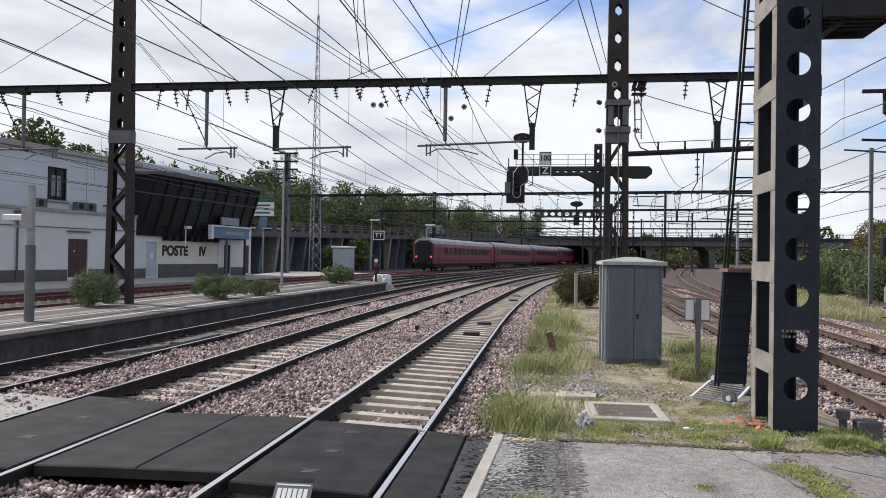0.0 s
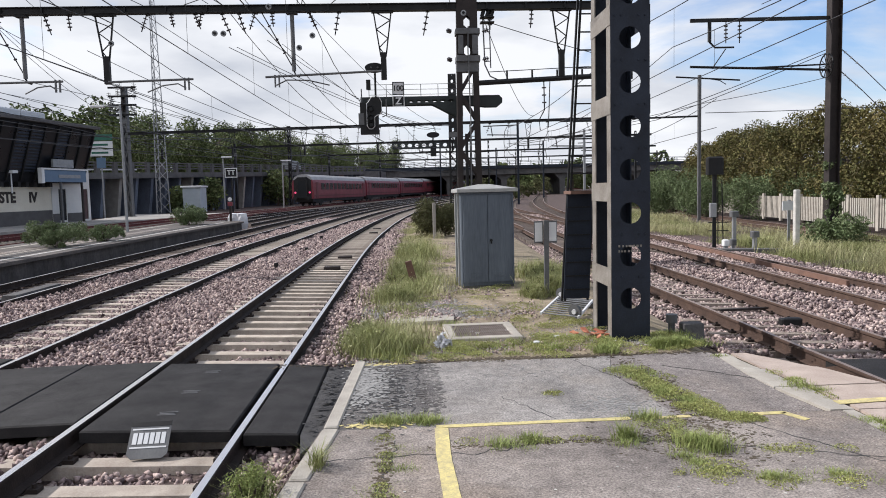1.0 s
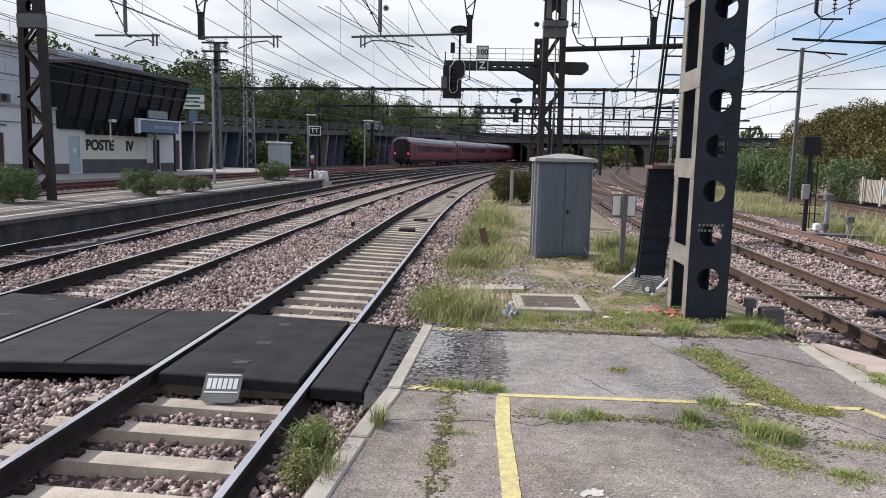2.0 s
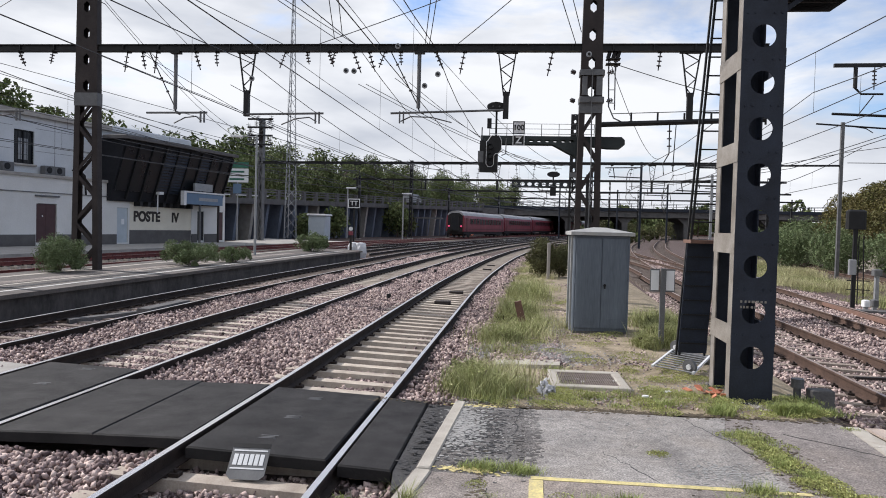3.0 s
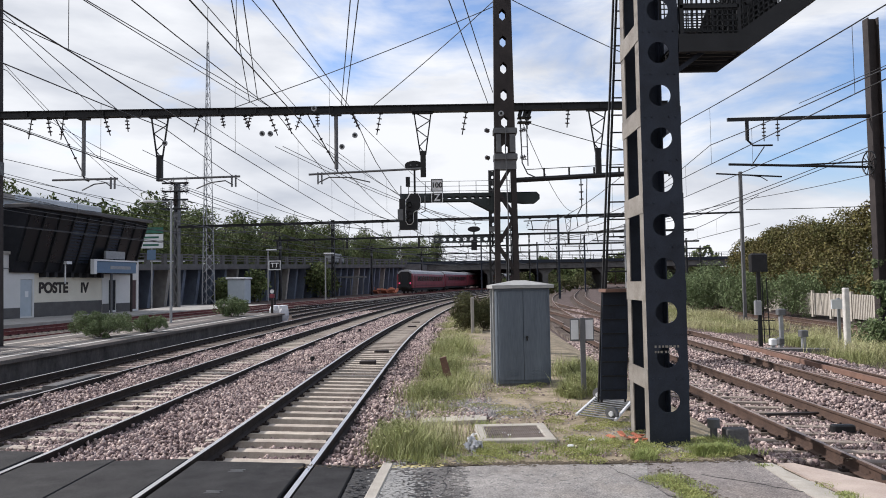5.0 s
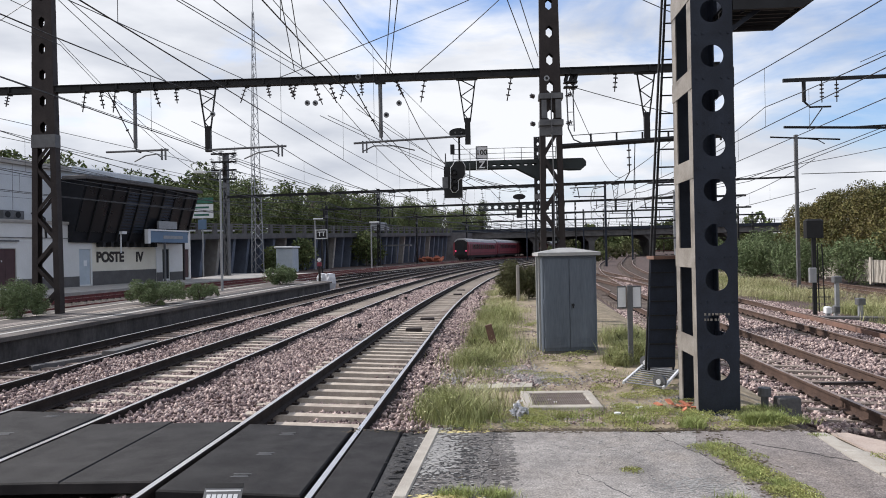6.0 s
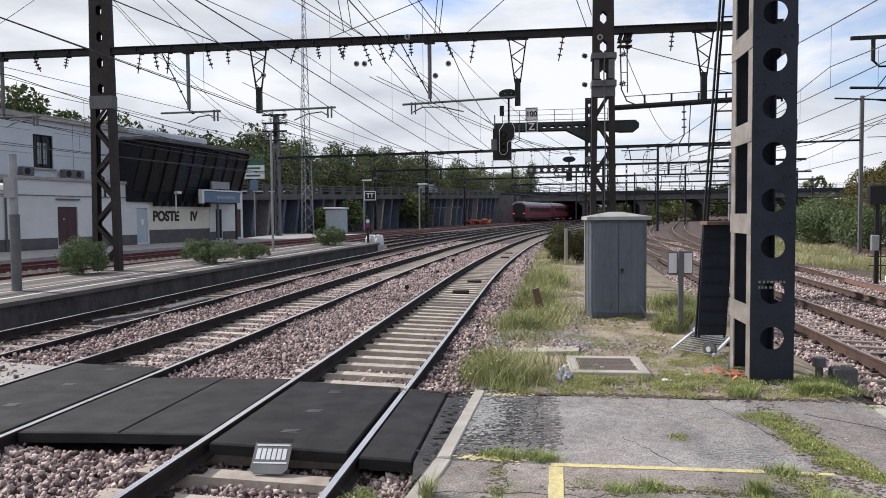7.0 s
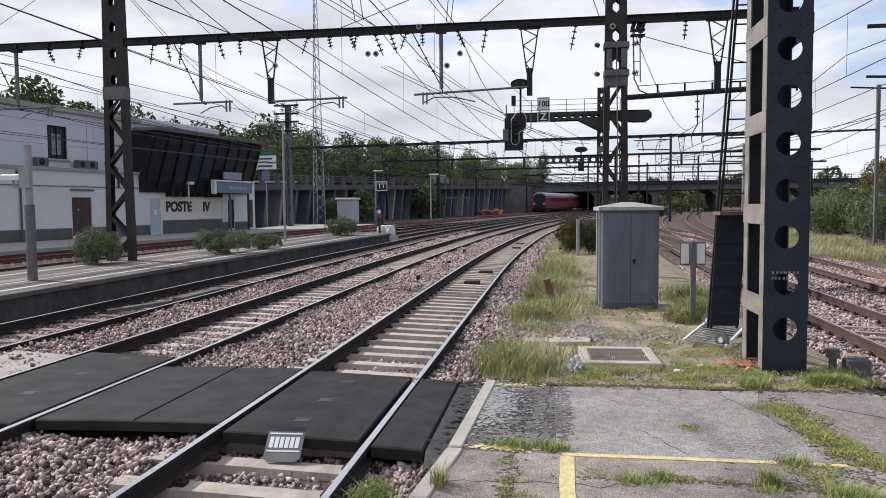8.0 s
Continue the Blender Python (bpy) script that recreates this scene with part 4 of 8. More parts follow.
for s in (-1, 1):
    d = part("door", Geo().bevel(min(0, s * 0.53) + (0.004 if s > 0 else 0), -0.028, 0.12, max(0, s * 0.53) - (0 if s > 0 else 0.004), -0.003, 2.0, 0.006), M_CAB, cb)
    g = Geo()
    for i in range(5):
        g.box(s * 0.26 - 0.13, -0.034, 0.2 + i * 0.03, s * 0.26 + 0.13, -0.026, 0.215 + i * 0.03)
    part("vent", g, M_CAB, d)
    for z in (0.4, 1.1, 1.8):
        part("hinge", Geo().cyl((s * 0.545, -0.03, z - 0.05), (s * 0.545, -0.03, z + 0.05), 0.012, 8), M_CAB, d)
part("handle", Geo().cyl((0.07, -0.05, 1.02), (0.07, -0.025, 1.02), 0.03, 10).box(0.055, -0.06, 0.95, 0.085, -0.045, 1.05), M_BLACK, cb, "dark turn handle")
g = Geo().box(-0.62, 0.2, 0.05, -0.58, 0.26, 2.05).box(-0.62, 0.6, 0.05, -0.58, 0.66, 2.05)
part("side_rib", g, M_CABT, cb)

# ---- the big perforated steel column ----
CX, CY, CW, CD = 5.315, 10.1, 0.53, 1.0
col = thing("steel_column", "tall blue-grey steel column with round holes and batten plates, coloured paler on the sunlit left", "column", m=pose(CX, CY, -0.02))
PITCH, H0 = 0.582, 0.578
for y, t in ((0.0, 0.012), (CD - 0.012, 0.012)):
    g = Geo().box(-CW / 2, y, 0, CW / 2, y + t, H0 - PITCH / 2 if y == 0 else H0 + PITCH * 17.5)
    for k in range(18 if y == 0 else 0):
        g.holed(CW, H0 + PITCH * (k - 0.5), H0 + PITCH * (k + 0.5), H0 + PITCH * k, 0.145, y, y + t, 28)
    part("web_plate", g, M_POST, col)
for s in (-1, 1):
    for y0, y1 in ((0.0125, 0.2), (CD - 0.2, CD - 0.0125)):
        x = s * CW / 2
        # left flanges take the paler sunlit colour, right ones the dark shaded one
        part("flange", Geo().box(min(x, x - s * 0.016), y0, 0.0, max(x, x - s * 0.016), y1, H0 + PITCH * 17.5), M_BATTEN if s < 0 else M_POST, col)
    for k in range(9):
        z = 0.73 + k * 1.17
        x = s * (CW / 2 + 0.008)
        # battens likewise: sunlight on the left side is put into the colour
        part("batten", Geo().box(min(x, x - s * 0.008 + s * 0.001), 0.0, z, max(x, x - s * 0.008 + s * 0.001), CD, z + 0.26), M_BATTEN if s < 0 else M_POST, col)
for k in range(15):
    z = H0 + PITCH * (k + 0.5)
    for s in (-1, 1):
        for dx in (0.06, 0.15):
            part("rivet", Geo().cyl((s * (CW / 2 - dx), 0.0, z), (s * (CW / 2 - dx), -0.012, z), 0.014, 6), M_POST, col)
g = Geo()
rr = random.Random(8)
for row in range(2):
    x = -0.17
    while x < 0.14:
        w = rr.uniform(0.02, 0.04)
        g.box(x, -0.003, 1.28 - row * 0.07, x + w, 0.0, 1.31 - row * 0.07)
        x += w + rr.uniform(0.012, 0.03)
part("chalk_mark", g, M_BATTEN, col, "faint white chalk marks")
part("foot_plate", Geo().box(-CW / 2 - 0.06, -0.06, -0.1, CW / 2 + 0.06, CD + 0.06, 0.01), M_POST, col)

# walkway bracket high on the column
wk = thing("walkway", "dark steel stair and grated landing bracketed off the column", "walkway")
WX, WZ, WS = 6.47, 5.22, 0.704


def stair_z(x):
    return WZ + max(0.0, x - WX) * WS


for y in (10.13, 11.08):
    part("stringer", Geo().prism([(5.59, WZ), (WX, WZ), (9.6, stair_z(9.6)), (9.6, stair_z(9.6) + 0.3), (WX - 0.1, WZ + 0.24), (5.59, WZ + 0.24)], y - 0.03, y + 0.03, "y"), M_BLACK, wk)
for i in range(13):
    part("landing_bar", Geo().box(5.6 + i * 0.068, 10.17, WZ + 0.14, 5.62 + i * 0.068, 11.04, WZ + 0.2), M_BLACK, wk)
for i in range(6):
    part("landing_bearer", Geo().box(5.6, 10.2 + i * 0.165, WZ + 0.06, 6.47, 10.235 + i * 0.165, WZ + 0.14), M_BLACK, wk)
for i in range(16):
    x = WX + 0.1 + i * 0.19
    z = stair_z(x) + 0.13
    tr = part("tread", Geo().box(x - 0.12, 10.17, z - 0.05, x - 0.09, 11.04, z + 0.01).box(x + 0.09, 10.17, z - 0.05, x + 0.12, 11.04, z + 0.01), M_BLACK, wk)
    g = Geo()
    for k in range(8):
        g.box(x - 0.09, 10.2 + k * 0.115, z - 0.03, x + 0.09, 10.235 + k * 0.115, z)
    part("tread_grid", g, M_BLACK, tr)
for y in (10.13, 11.08):
    for x0, x1 in ((5.62, WX - 0.05), (WX + 0.05, 9.5)):
        for z in (0.62, 1.15):
            part("handrail", Geo().beam((x0, y, stair_z(x0) + z), (x1, y, stair_z(x1) + z), 0.045, 0.045), M_BLACK, wk)
    for x in (5.64, 6.42, 7.1, 7.8, 8.5, 9.2):
        part("rail_post", Geo().beam((x, y, stair_z(x) + 0.1), (x, y, stair_z(x) + 1.17), 0.045, 0.045), M_BLACK, wk)
    g = Geo()
    for i in range(54):
        x = 5.64 + i * 0.07
        g.beam((x, y, stair_z(x) + 0.24), (x, y, stair_z(x) + 1.15), 0.014, 0.014)
    for k in range(12):
        z = 0.28 + 0.075 * k
        g.beam((5.62, y, WZ + z), (WX, y, WZ + z), 0.014, 0.014)
        g.beam((WX, y, WZ + z), (9.4, y, stair_z(9.4) + z), 0.014, 0.014)
    part("mesh_guard", g, M_BLACK, wk, "dark wire mesh guard")
part("brace", Geo().beam((5.6, 10.3, 5.0), (6.1, 10.3, 5.36), 0.06, 0.06).beam((5.6, 10.3, 5.98), (5.78, 10.3, 5.24), 0.05, 0.05), M_POST, wk)
part("hanger_plate", Geo().prism([(6.05, WZ + 0.2), (6.5, WZ + 0.2), (7.4, stair_z(7.4) + 0.25), (7.4, stair_z(7.4) + 0.95), (6.35, WZ + 0.95)], 11.12, 11.135, "y"), M_BLACK, wk)

# ladder beside the column, with its guard plate
ld = thing("ladder", "steep dark steel ladder with a guard plate at its foot", "ladder")
A0, A1 = Vector((4.77, 12.0, 0.25)), Vector((5.24, 11.6, 9.0))
for off in (0.0, 0.05, 0.42):
    part("rail", Geo().beam(A0 + Vector((off, 0, 0)), A1 + Vector((off, 0, 0)), 0.028, 0.05), M_BLACK, ld)
for i in range(32):
    p = A0.lerp(A1, (i + 0.5) / 32)
    part("rung", Geo().cyl(p + Vector((0.03, 0, 0)), p + Vector((0.42, 0, 0)), 0.012, 6), M_BLACK, ld)
gp = part("guard_plate", Geo().hexa([(4.78, 11.9, 0.3), (5.2, 11.9, 0.3), (5.2, 11.93, 0.3), (4.78, 11.93, 0.3), (4.85, 11.84, 2.0), (5.24, 11.84, 2.0), (5.24, 11.87, 2.0), (4.85, 11.87, 2.0)]), M_POST, ld, "blue-grey guard plate")
for i in range(7):
    z = 0.45 + i * 0.22
    part("rib", Geo().beam((4.8 + 0.05 * (z - 0.3) / 1.7, 11.885 - 0.06 * (z - 0.3) / 1.7, z), (5.2, 11.885 - 0.06 * (z - 0.3) / 1.7, z), 0.012, 0.02), M_BLACK, gp)
part("shelf", Geo().box(4.82, 11.5, 1.98, 5.24, 12.0, 2.03), M_TREAD, ld, "rusty shelf plate")

# tension frame lying beside the ladder
fr = thing("tension_frame", "white barred steel frame with pulley wheels on the ground", "wire tensioner", m=pose(4.95, 12.35, 0.1, 3, 4, -24))
g = Geo()
for x in (-0.3, 0.3):
    g.beam((x, -0.7, 0), (x, 0.62, 0), 0.03, 0.04)
part("side_bar", g, M_SIGNW, fr)
for i in range(9):
    part("cross_bar", Geo().cyl((-0.3, -0.65 + i * 0.15, 0.0), (0.3, -0.65 + i * 0.15, 0.0), 0.011, 6), M_GALV, fr)
for x, y in ((0.22, -0.55), (-0.25, 0.65)):
    w = part("pulley", Geo().disc((x, y, 0.06), 0.11, 0.05, (0.4, 1, 0.1), 18), M_GALVD, fr)
    part("hub", Geo().disc((x, y - 0.02, 0.06), 0.04, 0.07, (0.4, 1, 0.1), 10), M_SIGNW, w)
part("pan", Geo().box(-0.3, 0.5, -0.08, 0.35, 0.8, -0.02), M_CONCD, fr)

# small board on a post
bd = thing("marker_board", "small grey board with white panels on a steel post", "sign", m=pose(4.98, 14.35, 0, 0, 0, 3))
part("post", Geo().box(-0.045, -0.03, -0.1, 0.045, 0.03, 1.46), M_GALVD, bd)
for s in (-1, 1):
    p = part("panel", Geo().bevel(s * 0.14 - 0.09, 0.035, 1.02, s * 0.14 + 0.09, 0.05, 1.45, 0.005), M_GALVD, bd)
    part("face", Geo().box(s * 0.14 - 0.072, 0.028, 1.05, s * 0.14 + 0.072, 0.034, 1.42), M_SIGNW, p, "white panel face")

# point machine boxes by the column
for x, y, h, w in ((6.12, 10.75, 0.3, 0.12), (6.36, 10.6, 0.22, 0.2)):
    bx = thing("track_box", "small grey trackside cable box on a stub", "cable box", "boxes by the column", pose(x, y, -0.12))
    if w < 0.15:
        part("stub", Geo().cyl((0, 0, 0), (0, 0, h - 0.1), 0.05, 10), M_GALVD, bx)
        part("drum", Geo().cyl((0, 0, h - 0.1), (0, 0, h + 0.02), 0.085, 14), M_GALVD, bx)
    else:
        part("case", Geo().bevel(-0.15, -0.1, 0.05, 0.15, 0.1, 0.22, 0.015), M_CONCD, bx)
        part("foot", Geo().box(-0.15, -0.1, -0.1, 0.15, 0.1, 0.05), M_CONCD, bx)


# ---- catenary masts and portals ----
def lattice_mast(label, x, y, z0, z1, w0, w1, split, material=M_MAST, rz=0.0, d=0.26, group="portal masts"):
    """Two channel legs, zigzag lacing below, solid webs with hexagonal holes above."""
    t = thing("catenary_mast", label, "catenary mast", group, pose(x, y, z0, 0, 0, rz))
    H = z1 - z0
    S = split - z0
    lw = min(0.19, w0 * 0.21)

    def w(z):
        return w0 + (w1 - w0) * z / H

    for s in (-1, 1):
        g = Geo()
        for z in (0, H):
            xo = s * w(z) / 2
            xi, xw = xo - s * lw, xo - s * 0.02
            g.v += [(xi, -d / 2, z), (xo, -d / 2, z), (xo, d / 2, z), (xi, d / 2, z), (xi, d / 2 - 0.02, z), (xw, d / 2 - 0.02, z), (xw, -d / 2 + 0.02, z), (xi, -d / 2 + 0.02, z)]
        ring = [(i, (i + 1) % 8, 8 + (i + 1) % 8, 8 + i) for i in range(8)]
        caps = [(8, 9, 14, 15), (9, 10, 13, 14), (10, 11, 12, 13)]
        g.f += [q if s > 0 else q[::-1] for q in ring + caps]
        g.m += [0] * 11
        part("leg", g, material, t)
    n = max(3, round(S / 0.85))
    for i in range(n):
        za, zb = S * i / n, S * (i + 1) / n
        s = 1 if i % 2 else -1
        for yy in (-d / 2 + 0.015, d / 2 - 0.015):
            part("lacing", Geo().beam((s * (w(za) / 2 - 0.08), yy, za), (-s * (w(zb) / 2 - 0.08), yy, zb), 0.11, 0.012, up=(0, 1, 0)), material, t)
    z = S
    while z < H - 0.1:
        zt = min(z + 0.85, H)
        for yy in (-d / 2 - 0.004, d / 2 - 0.008):
            part("web_plate", Geo().holed(w(z) - 0.02, z, zt, (z + zt) / 2, min(0.19, (zt - z) * 0.3), yy, yy + 0.012, 6, sx=0.62), material, t)
        z = zt
    part("splice_plate", Geo().box(-w(S) / 2 - 0.012, -d / 2 - 0.02, S - 0.22, w(S) / 2 + 0.012, d / 2 + 0.02, S + 0.2), M_GALVD, t)
    part("footing", Geo().box(-w0 / 2 - 0.15, -d / 2 - 0.15, -0.3, w0 / 2 + 0.15, d / 2 + 0.15, 0.03), M_CONC, t)
    return t


def insulator(g, a, b, r=0.055, n=4, slot=1):
    """A string of discs from a to b."""
    a, b = Vector(a), Vector(b)
    g.cyl(a, b, 0.018, 6)
    for i in range(n):
        p = a.lerp(b, 0.25 + 0.5 * i / max(1, n - 1))
        g.disc(p, r, 0.03, b - a, 8, slot)


def portal_beam(label, p, q, h=0.19, w=0.26):
    t = thing("portal_beam", label, "portal beam", "portal beams")
    p, q = Vector(p), Vector(q)
    part("web", Geo().beam(p, q, w * 0.55, h), M_BLACK, t)
    g = Geo()
    for dz in (-h / 2, h / 2):
        g.beam(p + Vector((0, 0, dz)), q + Vector((0, 0, dz)), w, 0.025)
    part("flange", g, M_BLACK, t)
    g = Geo()
    L = (q - p).length
    for i in range(int(L / 1.2)):
        c = p.lerp(q, (i + 0.5) * 1.2 / L)
        g.box(c.x - 0.02, c.y - w / 2, c.z - h / 2, c.x + 0.02, c.y + w / 2, c.z + h / 2)
    part("stiffener", g, M_BLACK, t)
    return t


def drop_bracket(x, y, zt, L):
    """A V-shaped lattice hanger ending in a short square tube."""
    t = thing("drop_bracket", "dark steel V-shaped lattice hanger under the portal beam", "bracket", "hangers under the beam")
    zb = zt - L * 0.66
    for s in (-1, 1):
        part("leg", Geo().beam((x + s * 0.27, y, zt), (x + s * 0.08, y, zb), 0.04, 0.05), M_BLACK, t)
    n = 5
    for i in range(n):
        a, b = i / n, (i + 1) / n
        s = 1 if i % 2 else -1
        part("lacing", Geo().beam((x + s * (0.27 - 0.19 * a), y, zt + (zb - zt) * a), (x - s * (0.27 - 0.19 * b), y, zt + (zb - zt) * b), 0.02, 0.03), M_BLACK, t)
    part("stem", Geo().box(x - 0.085, y - 0.07, zt - L, x + 0.085, y + 0.07, zb + 0.12), M_BLACK, t)
    part("cap", Geo().box(x - 0.33, y - 0.09, zt - 0.05, x + 0.33, y + 0.09, zt + 0.02), M_BLACK, t)
    return t


def drop_tube(x, y, zt, L, lean=0.0):
    t = thing("drop_tube", "grey steel drop tube with a stay under the portal beam", "bracket", "hangers under the beam")
    part("tube", Geo().cyl((x, y, zt), (x, y, zt - L), 0.062, 10), M_GALVD, t)
    g = Geo()
    insulator(g, (x - 0.9, y, zt), (x - 0.05, y, zt - L + 0.15), 0.05, 3)
    part("stay", g, [M_BLACK, M_INS], t)
    part("collar", Geo().box(x - 0.16, y - 0.12, zt - 0.06, x + 0.16, y + 0.12, zt + 0.04), M_BLACK, t)
    part("hook", Geo().tube([(x, y, zt - L), (x + 0.05, y, zt - L - 0.12), (x + 0.16, y, zt - L - 0.16), (x + 0.2, y, zt - L - 0.08)], 0.025, 6), M_BLACK, t)
    return t


def reg_arm(p, q, sag=0.3):
    """A registration arm: a long tube with a bent steady arm under it."""
    t = thing("registration_arm", "slim grey steel registration arm holding the contact wire", "bracket", "registration arms")
    p, q = Vector(p), Vector(q)
    part("tube", Geo().cyl(p, q, 0.034, 8), M_GALVD, t)
    a = p.lerp(q, 0.09)
    part("steady_arm", Geo().tube([a - Vector((0, 0, 0.26)), a.lerp(q, 0.1) - Vector((0, 0, 0.12)), a.lerp(q, 0.3) - Vector((0, 0, 0.16)), a.lerp(q, 0.5) - Vector((0, 0, 0.34))], 0.021, 6), M_GALVD, t)
    part("clamp", Geo().box(a.x - 0.05, a.y - 0.03, a.z - 0.32, a.x - 0.01, a.y + 0.03, a.z + 0.05).box(a.x + 0.07, a.y - 0.03, a.z - 0.32, a.x + 0.11, a.y + 0.03, a.z + 0.05), M_GALVD, t)
    return t


BZ = 7.67
lattice_mast("brown-painted lattice portal mast standing on the platform", -11.95, 23.0, 0.38, 12.2, 0.95, 0.6, 6.0)
lattice_mast("dark brown lattice portal mast behind the cabinet", 4.28, 23.0, -0.1, 12.6, 0.8, 0.52, 5.9)
portal_beam("dark steel portal beam across the tracks carrying the catenary", (-18.5, 23.0, BZ), (9.4, 23.0, BZ - 0.02))
for x in (-6.55, 1.72, 7.2):
    drop_bracket(x, 23.0, BZ - 0.12, 2.05)
for x, L in ((-8.95, 1.85), (-1.0, 1.75), (-15.6, 1.85)):
    drop_tube(x, 23.0, BZ - 0.12, L)
reg_arm((-1.85, 22.9, 5.62), (1.66, 22.9, 5.75))
reg_arm((-4.0, 22.9, 5.6), (-6.5, 22.9, 5.55))
reg_arm((-7.85, 22.95, 5.6), (-9.9, 22.95, 5.58))
reg_arm((-14.2, 22.95, 5.6), (-16.6, 22.95, 5.6))
# insulator fittings along the beam
rnd = random.Random(21)
for x in (-10.6, -10.1, -9.6, -8.3, -7.6, -5.3, -4.6, -3.9, -3.7, -3.1, -2.6, -2.1, -1.6, -0.5, 0.4, 3.1, 5.0, 6.3, -13.2, -14.4, -16.5, -17.2):
    g = Geo()
    dx = rnd.uniform(-0.2, 0.25)
    L = rnd.uniform(0.35, 0.75)
    insulator(g, (x, 23, BZ - 0.13), (x + dx, 23.05, BZ - 0.13 - L), 0.07, 3)
    g.box(x - 0.06, 22.85, BZ - 0.14, x + 0.06, 23.15, BZ - 0.09)
    solid("insulator", g, [M_BLACK, M_INS], "brown disc insulator hanging from the portal beam", "insulator", group="insulators on the beam")
for x, z in ((-3.2, 6.85), (-2.95, 6.84), (-0.75, 6.4), (-0.35, 6.75), (-1.6, 7.6), (-6.2, 6.6), (4.15, 7.35)):
    solid("pulley_wheel", Geo().disc((x, 22.5, z), 0.085, 0.04, (0.2, 1, 0), 16).disc((x, 22.47, z), 0.04, 0.07, (0.2, 1, 0), 10, 1), [M_GALV, M_BLACK], "small grey line pulley among the wires", "pulley", group="pulleys on the wires")
# fittings and pipe on the mast behind the cabinet
mf = thing("mast_switchgear", "weathered grey isolator boxes clamped to the mast", "switchgear")
part("collar", Geo().bevel(3.92, 22.76, 5.98, 4.66, 23.24, 6.16, 0.02), M_GALVD, mf)
part("collar", Geo().bevel(3.92, 22.76, 6.8, 4.66, 23.24, 6.97, 0.02), M_GALVD, mf)
part("panel", Geo().box(4.0, 22.76, 6.2, 4.15, 22.8, 6.76).box(4.42, 22.76, 6.2, 4.6, 22.8, 6.76), M_GALVD, mf)
for x in (3.8, 4.72):
    for z in (6.0, 6.85):
        g = Geo()
        insulator(g, (x, 22.75, z), (x + (0.2 if x > 4 else -0.16), 22.7, z + 0.05), 0.07, 3)
        part("insulator", g, [M_GALVD, M_INS], mf)
part("lever_rod", Geo().tube([(4.3, 22.7, 7.0), (4.28, 22.7, 6.3), (4.33, 22.75, 4.2), (4.3, 22.75, 2.0)], 0.018, 6), M_GALVD, mf)
g = Geo().tube([(4.78, 23, 7.35), (4.82, 23, 5.9), (4.98, 23, 5.55), (5.3, 23, 5.4), (5.6, 23, 5.38)], 0.022, 6)
g.tube([(4.98, 23, 7.3), (5.0, 23, 5.8)], 0.018, 6)
for z in (6.0, 6.4, 6.9):
    g.beam((4.8, 23, z), (5.0, 23, z), 0.02, 0.02)
part("conduit", g, M_GALVD, mf)
g = Geo()
for z in (7.15, 7.3):
    g.box(4.7, 22.85, z, 5.12, 23.15, z + 0.03)
for x in (4.8, 4.95, 5.08):
    g.disc((x, 23, 7.5), 0.06, 0.3, (0.3, 0, 1), 8)
part("fuse_rack", g, M_BLACK, mf)

# ---- signal gantry ----
sg = thing("signal_gantry", "dark green cantilever signal gantry with oval openings", "signal gantry", m=pose(0, 0, -0.2))
GY = 23.45
g = Geo().box(0.95, GY, 5.2, 5.1, GY + 0.5, 5.24)
for yy in (GY, GY + 0.46):
    for i in range(9):
        g.holed(0.25, 4.99, 5.2, 5.095, 0.042, yy, yy + 0.03, 12, m=Matrix.Translation((2.025 + i * 0.25, 0, 0)), sx=2.0)
    g.box(0.95, yy, 4.99, 1.9, yy + 0.03, 5.2)
    g.prism([(4.15, 4.99), (4.15, 5.24), (5.3, 5.24), (5.4, 5.14), (5.4, 5.0), (5.27, 4.9), (4.9, 4.9)], yy, yy + 0.03, "y")
    g.prism([(3.2, 4.99), (4.15, 4.99), (4.15, 4.62), (3.9, 4.62)], yy, yy + 0.03, "y")
part("girder", g, M_GANTRY, sg)
g = Geo()
for i in range(7):
    x = 1.2 + i * 0.55
    g.beam((x, GY + 0.45, 5.2), (x, GY + 0.45, 5.68), 0.02, 0.02)
for z in (5.36, 5.52, 5.68):
    g.beam((1.2, GY + 0.45, z), (4.5, GY + 0.45, z), 0.014, 0.014)
part("handrail", g, M_GALVD, sg)


def hx(x, z):
    """Outline points of the signal head, in its own proportions."""
    return 0.95 + (x - 0.92) * 0.74, 4.06 + (z - 3.98) * 0.79


hd = part("signal_head", Geo().prism([hx(*q) for q in ((0.92, 3.98), (1.68, 3.98), (1.68, 4.72), (1.8, 4.8), (1.8, 5.25), (1.68, 5.4), (1.45, 5.4), (1.3, 5.2), (0.92, 5.2))], GY - 0.45, GY - 0.2, "y"), M_BLACK, sg, "black signal head")
rim = [hx(*q) for q in ((1.2, 4.3), (1.2, 5.15), (1.28, 5.22), (1.38, 5.38), (1.55, 5.45), (1.72, 5.4), (1.82, 5.22), (1.82, 4.85), (1.72, 4.72), (1.6, 4.7), (1.52, 4.62), (1.52, 4.28), (1.42, 4.18), (1.28, 4.18), (1.2, 4.3))]
part("white_border", Geo().tube([(x, GY - 0.47, z) for x, z in rim], 0.011, 5), M_SIGNW, hd, "thin white outline")
for z in (4.35, 4.6, 4.95):
    lx, lz = hx(1.37, z)
    ln_ = part("lens", Geo().disc((lx, GY - 0.47, lz), 0.06, 0.05, (0, 1, 0), 14), M_DGLASS, hd)
    part("hood", Geo().cyl((lx, GY - 0.46, lz), (lx, GY - 0.62, lz), 0.08, 12, caps=False), M_BLACK, ln_)
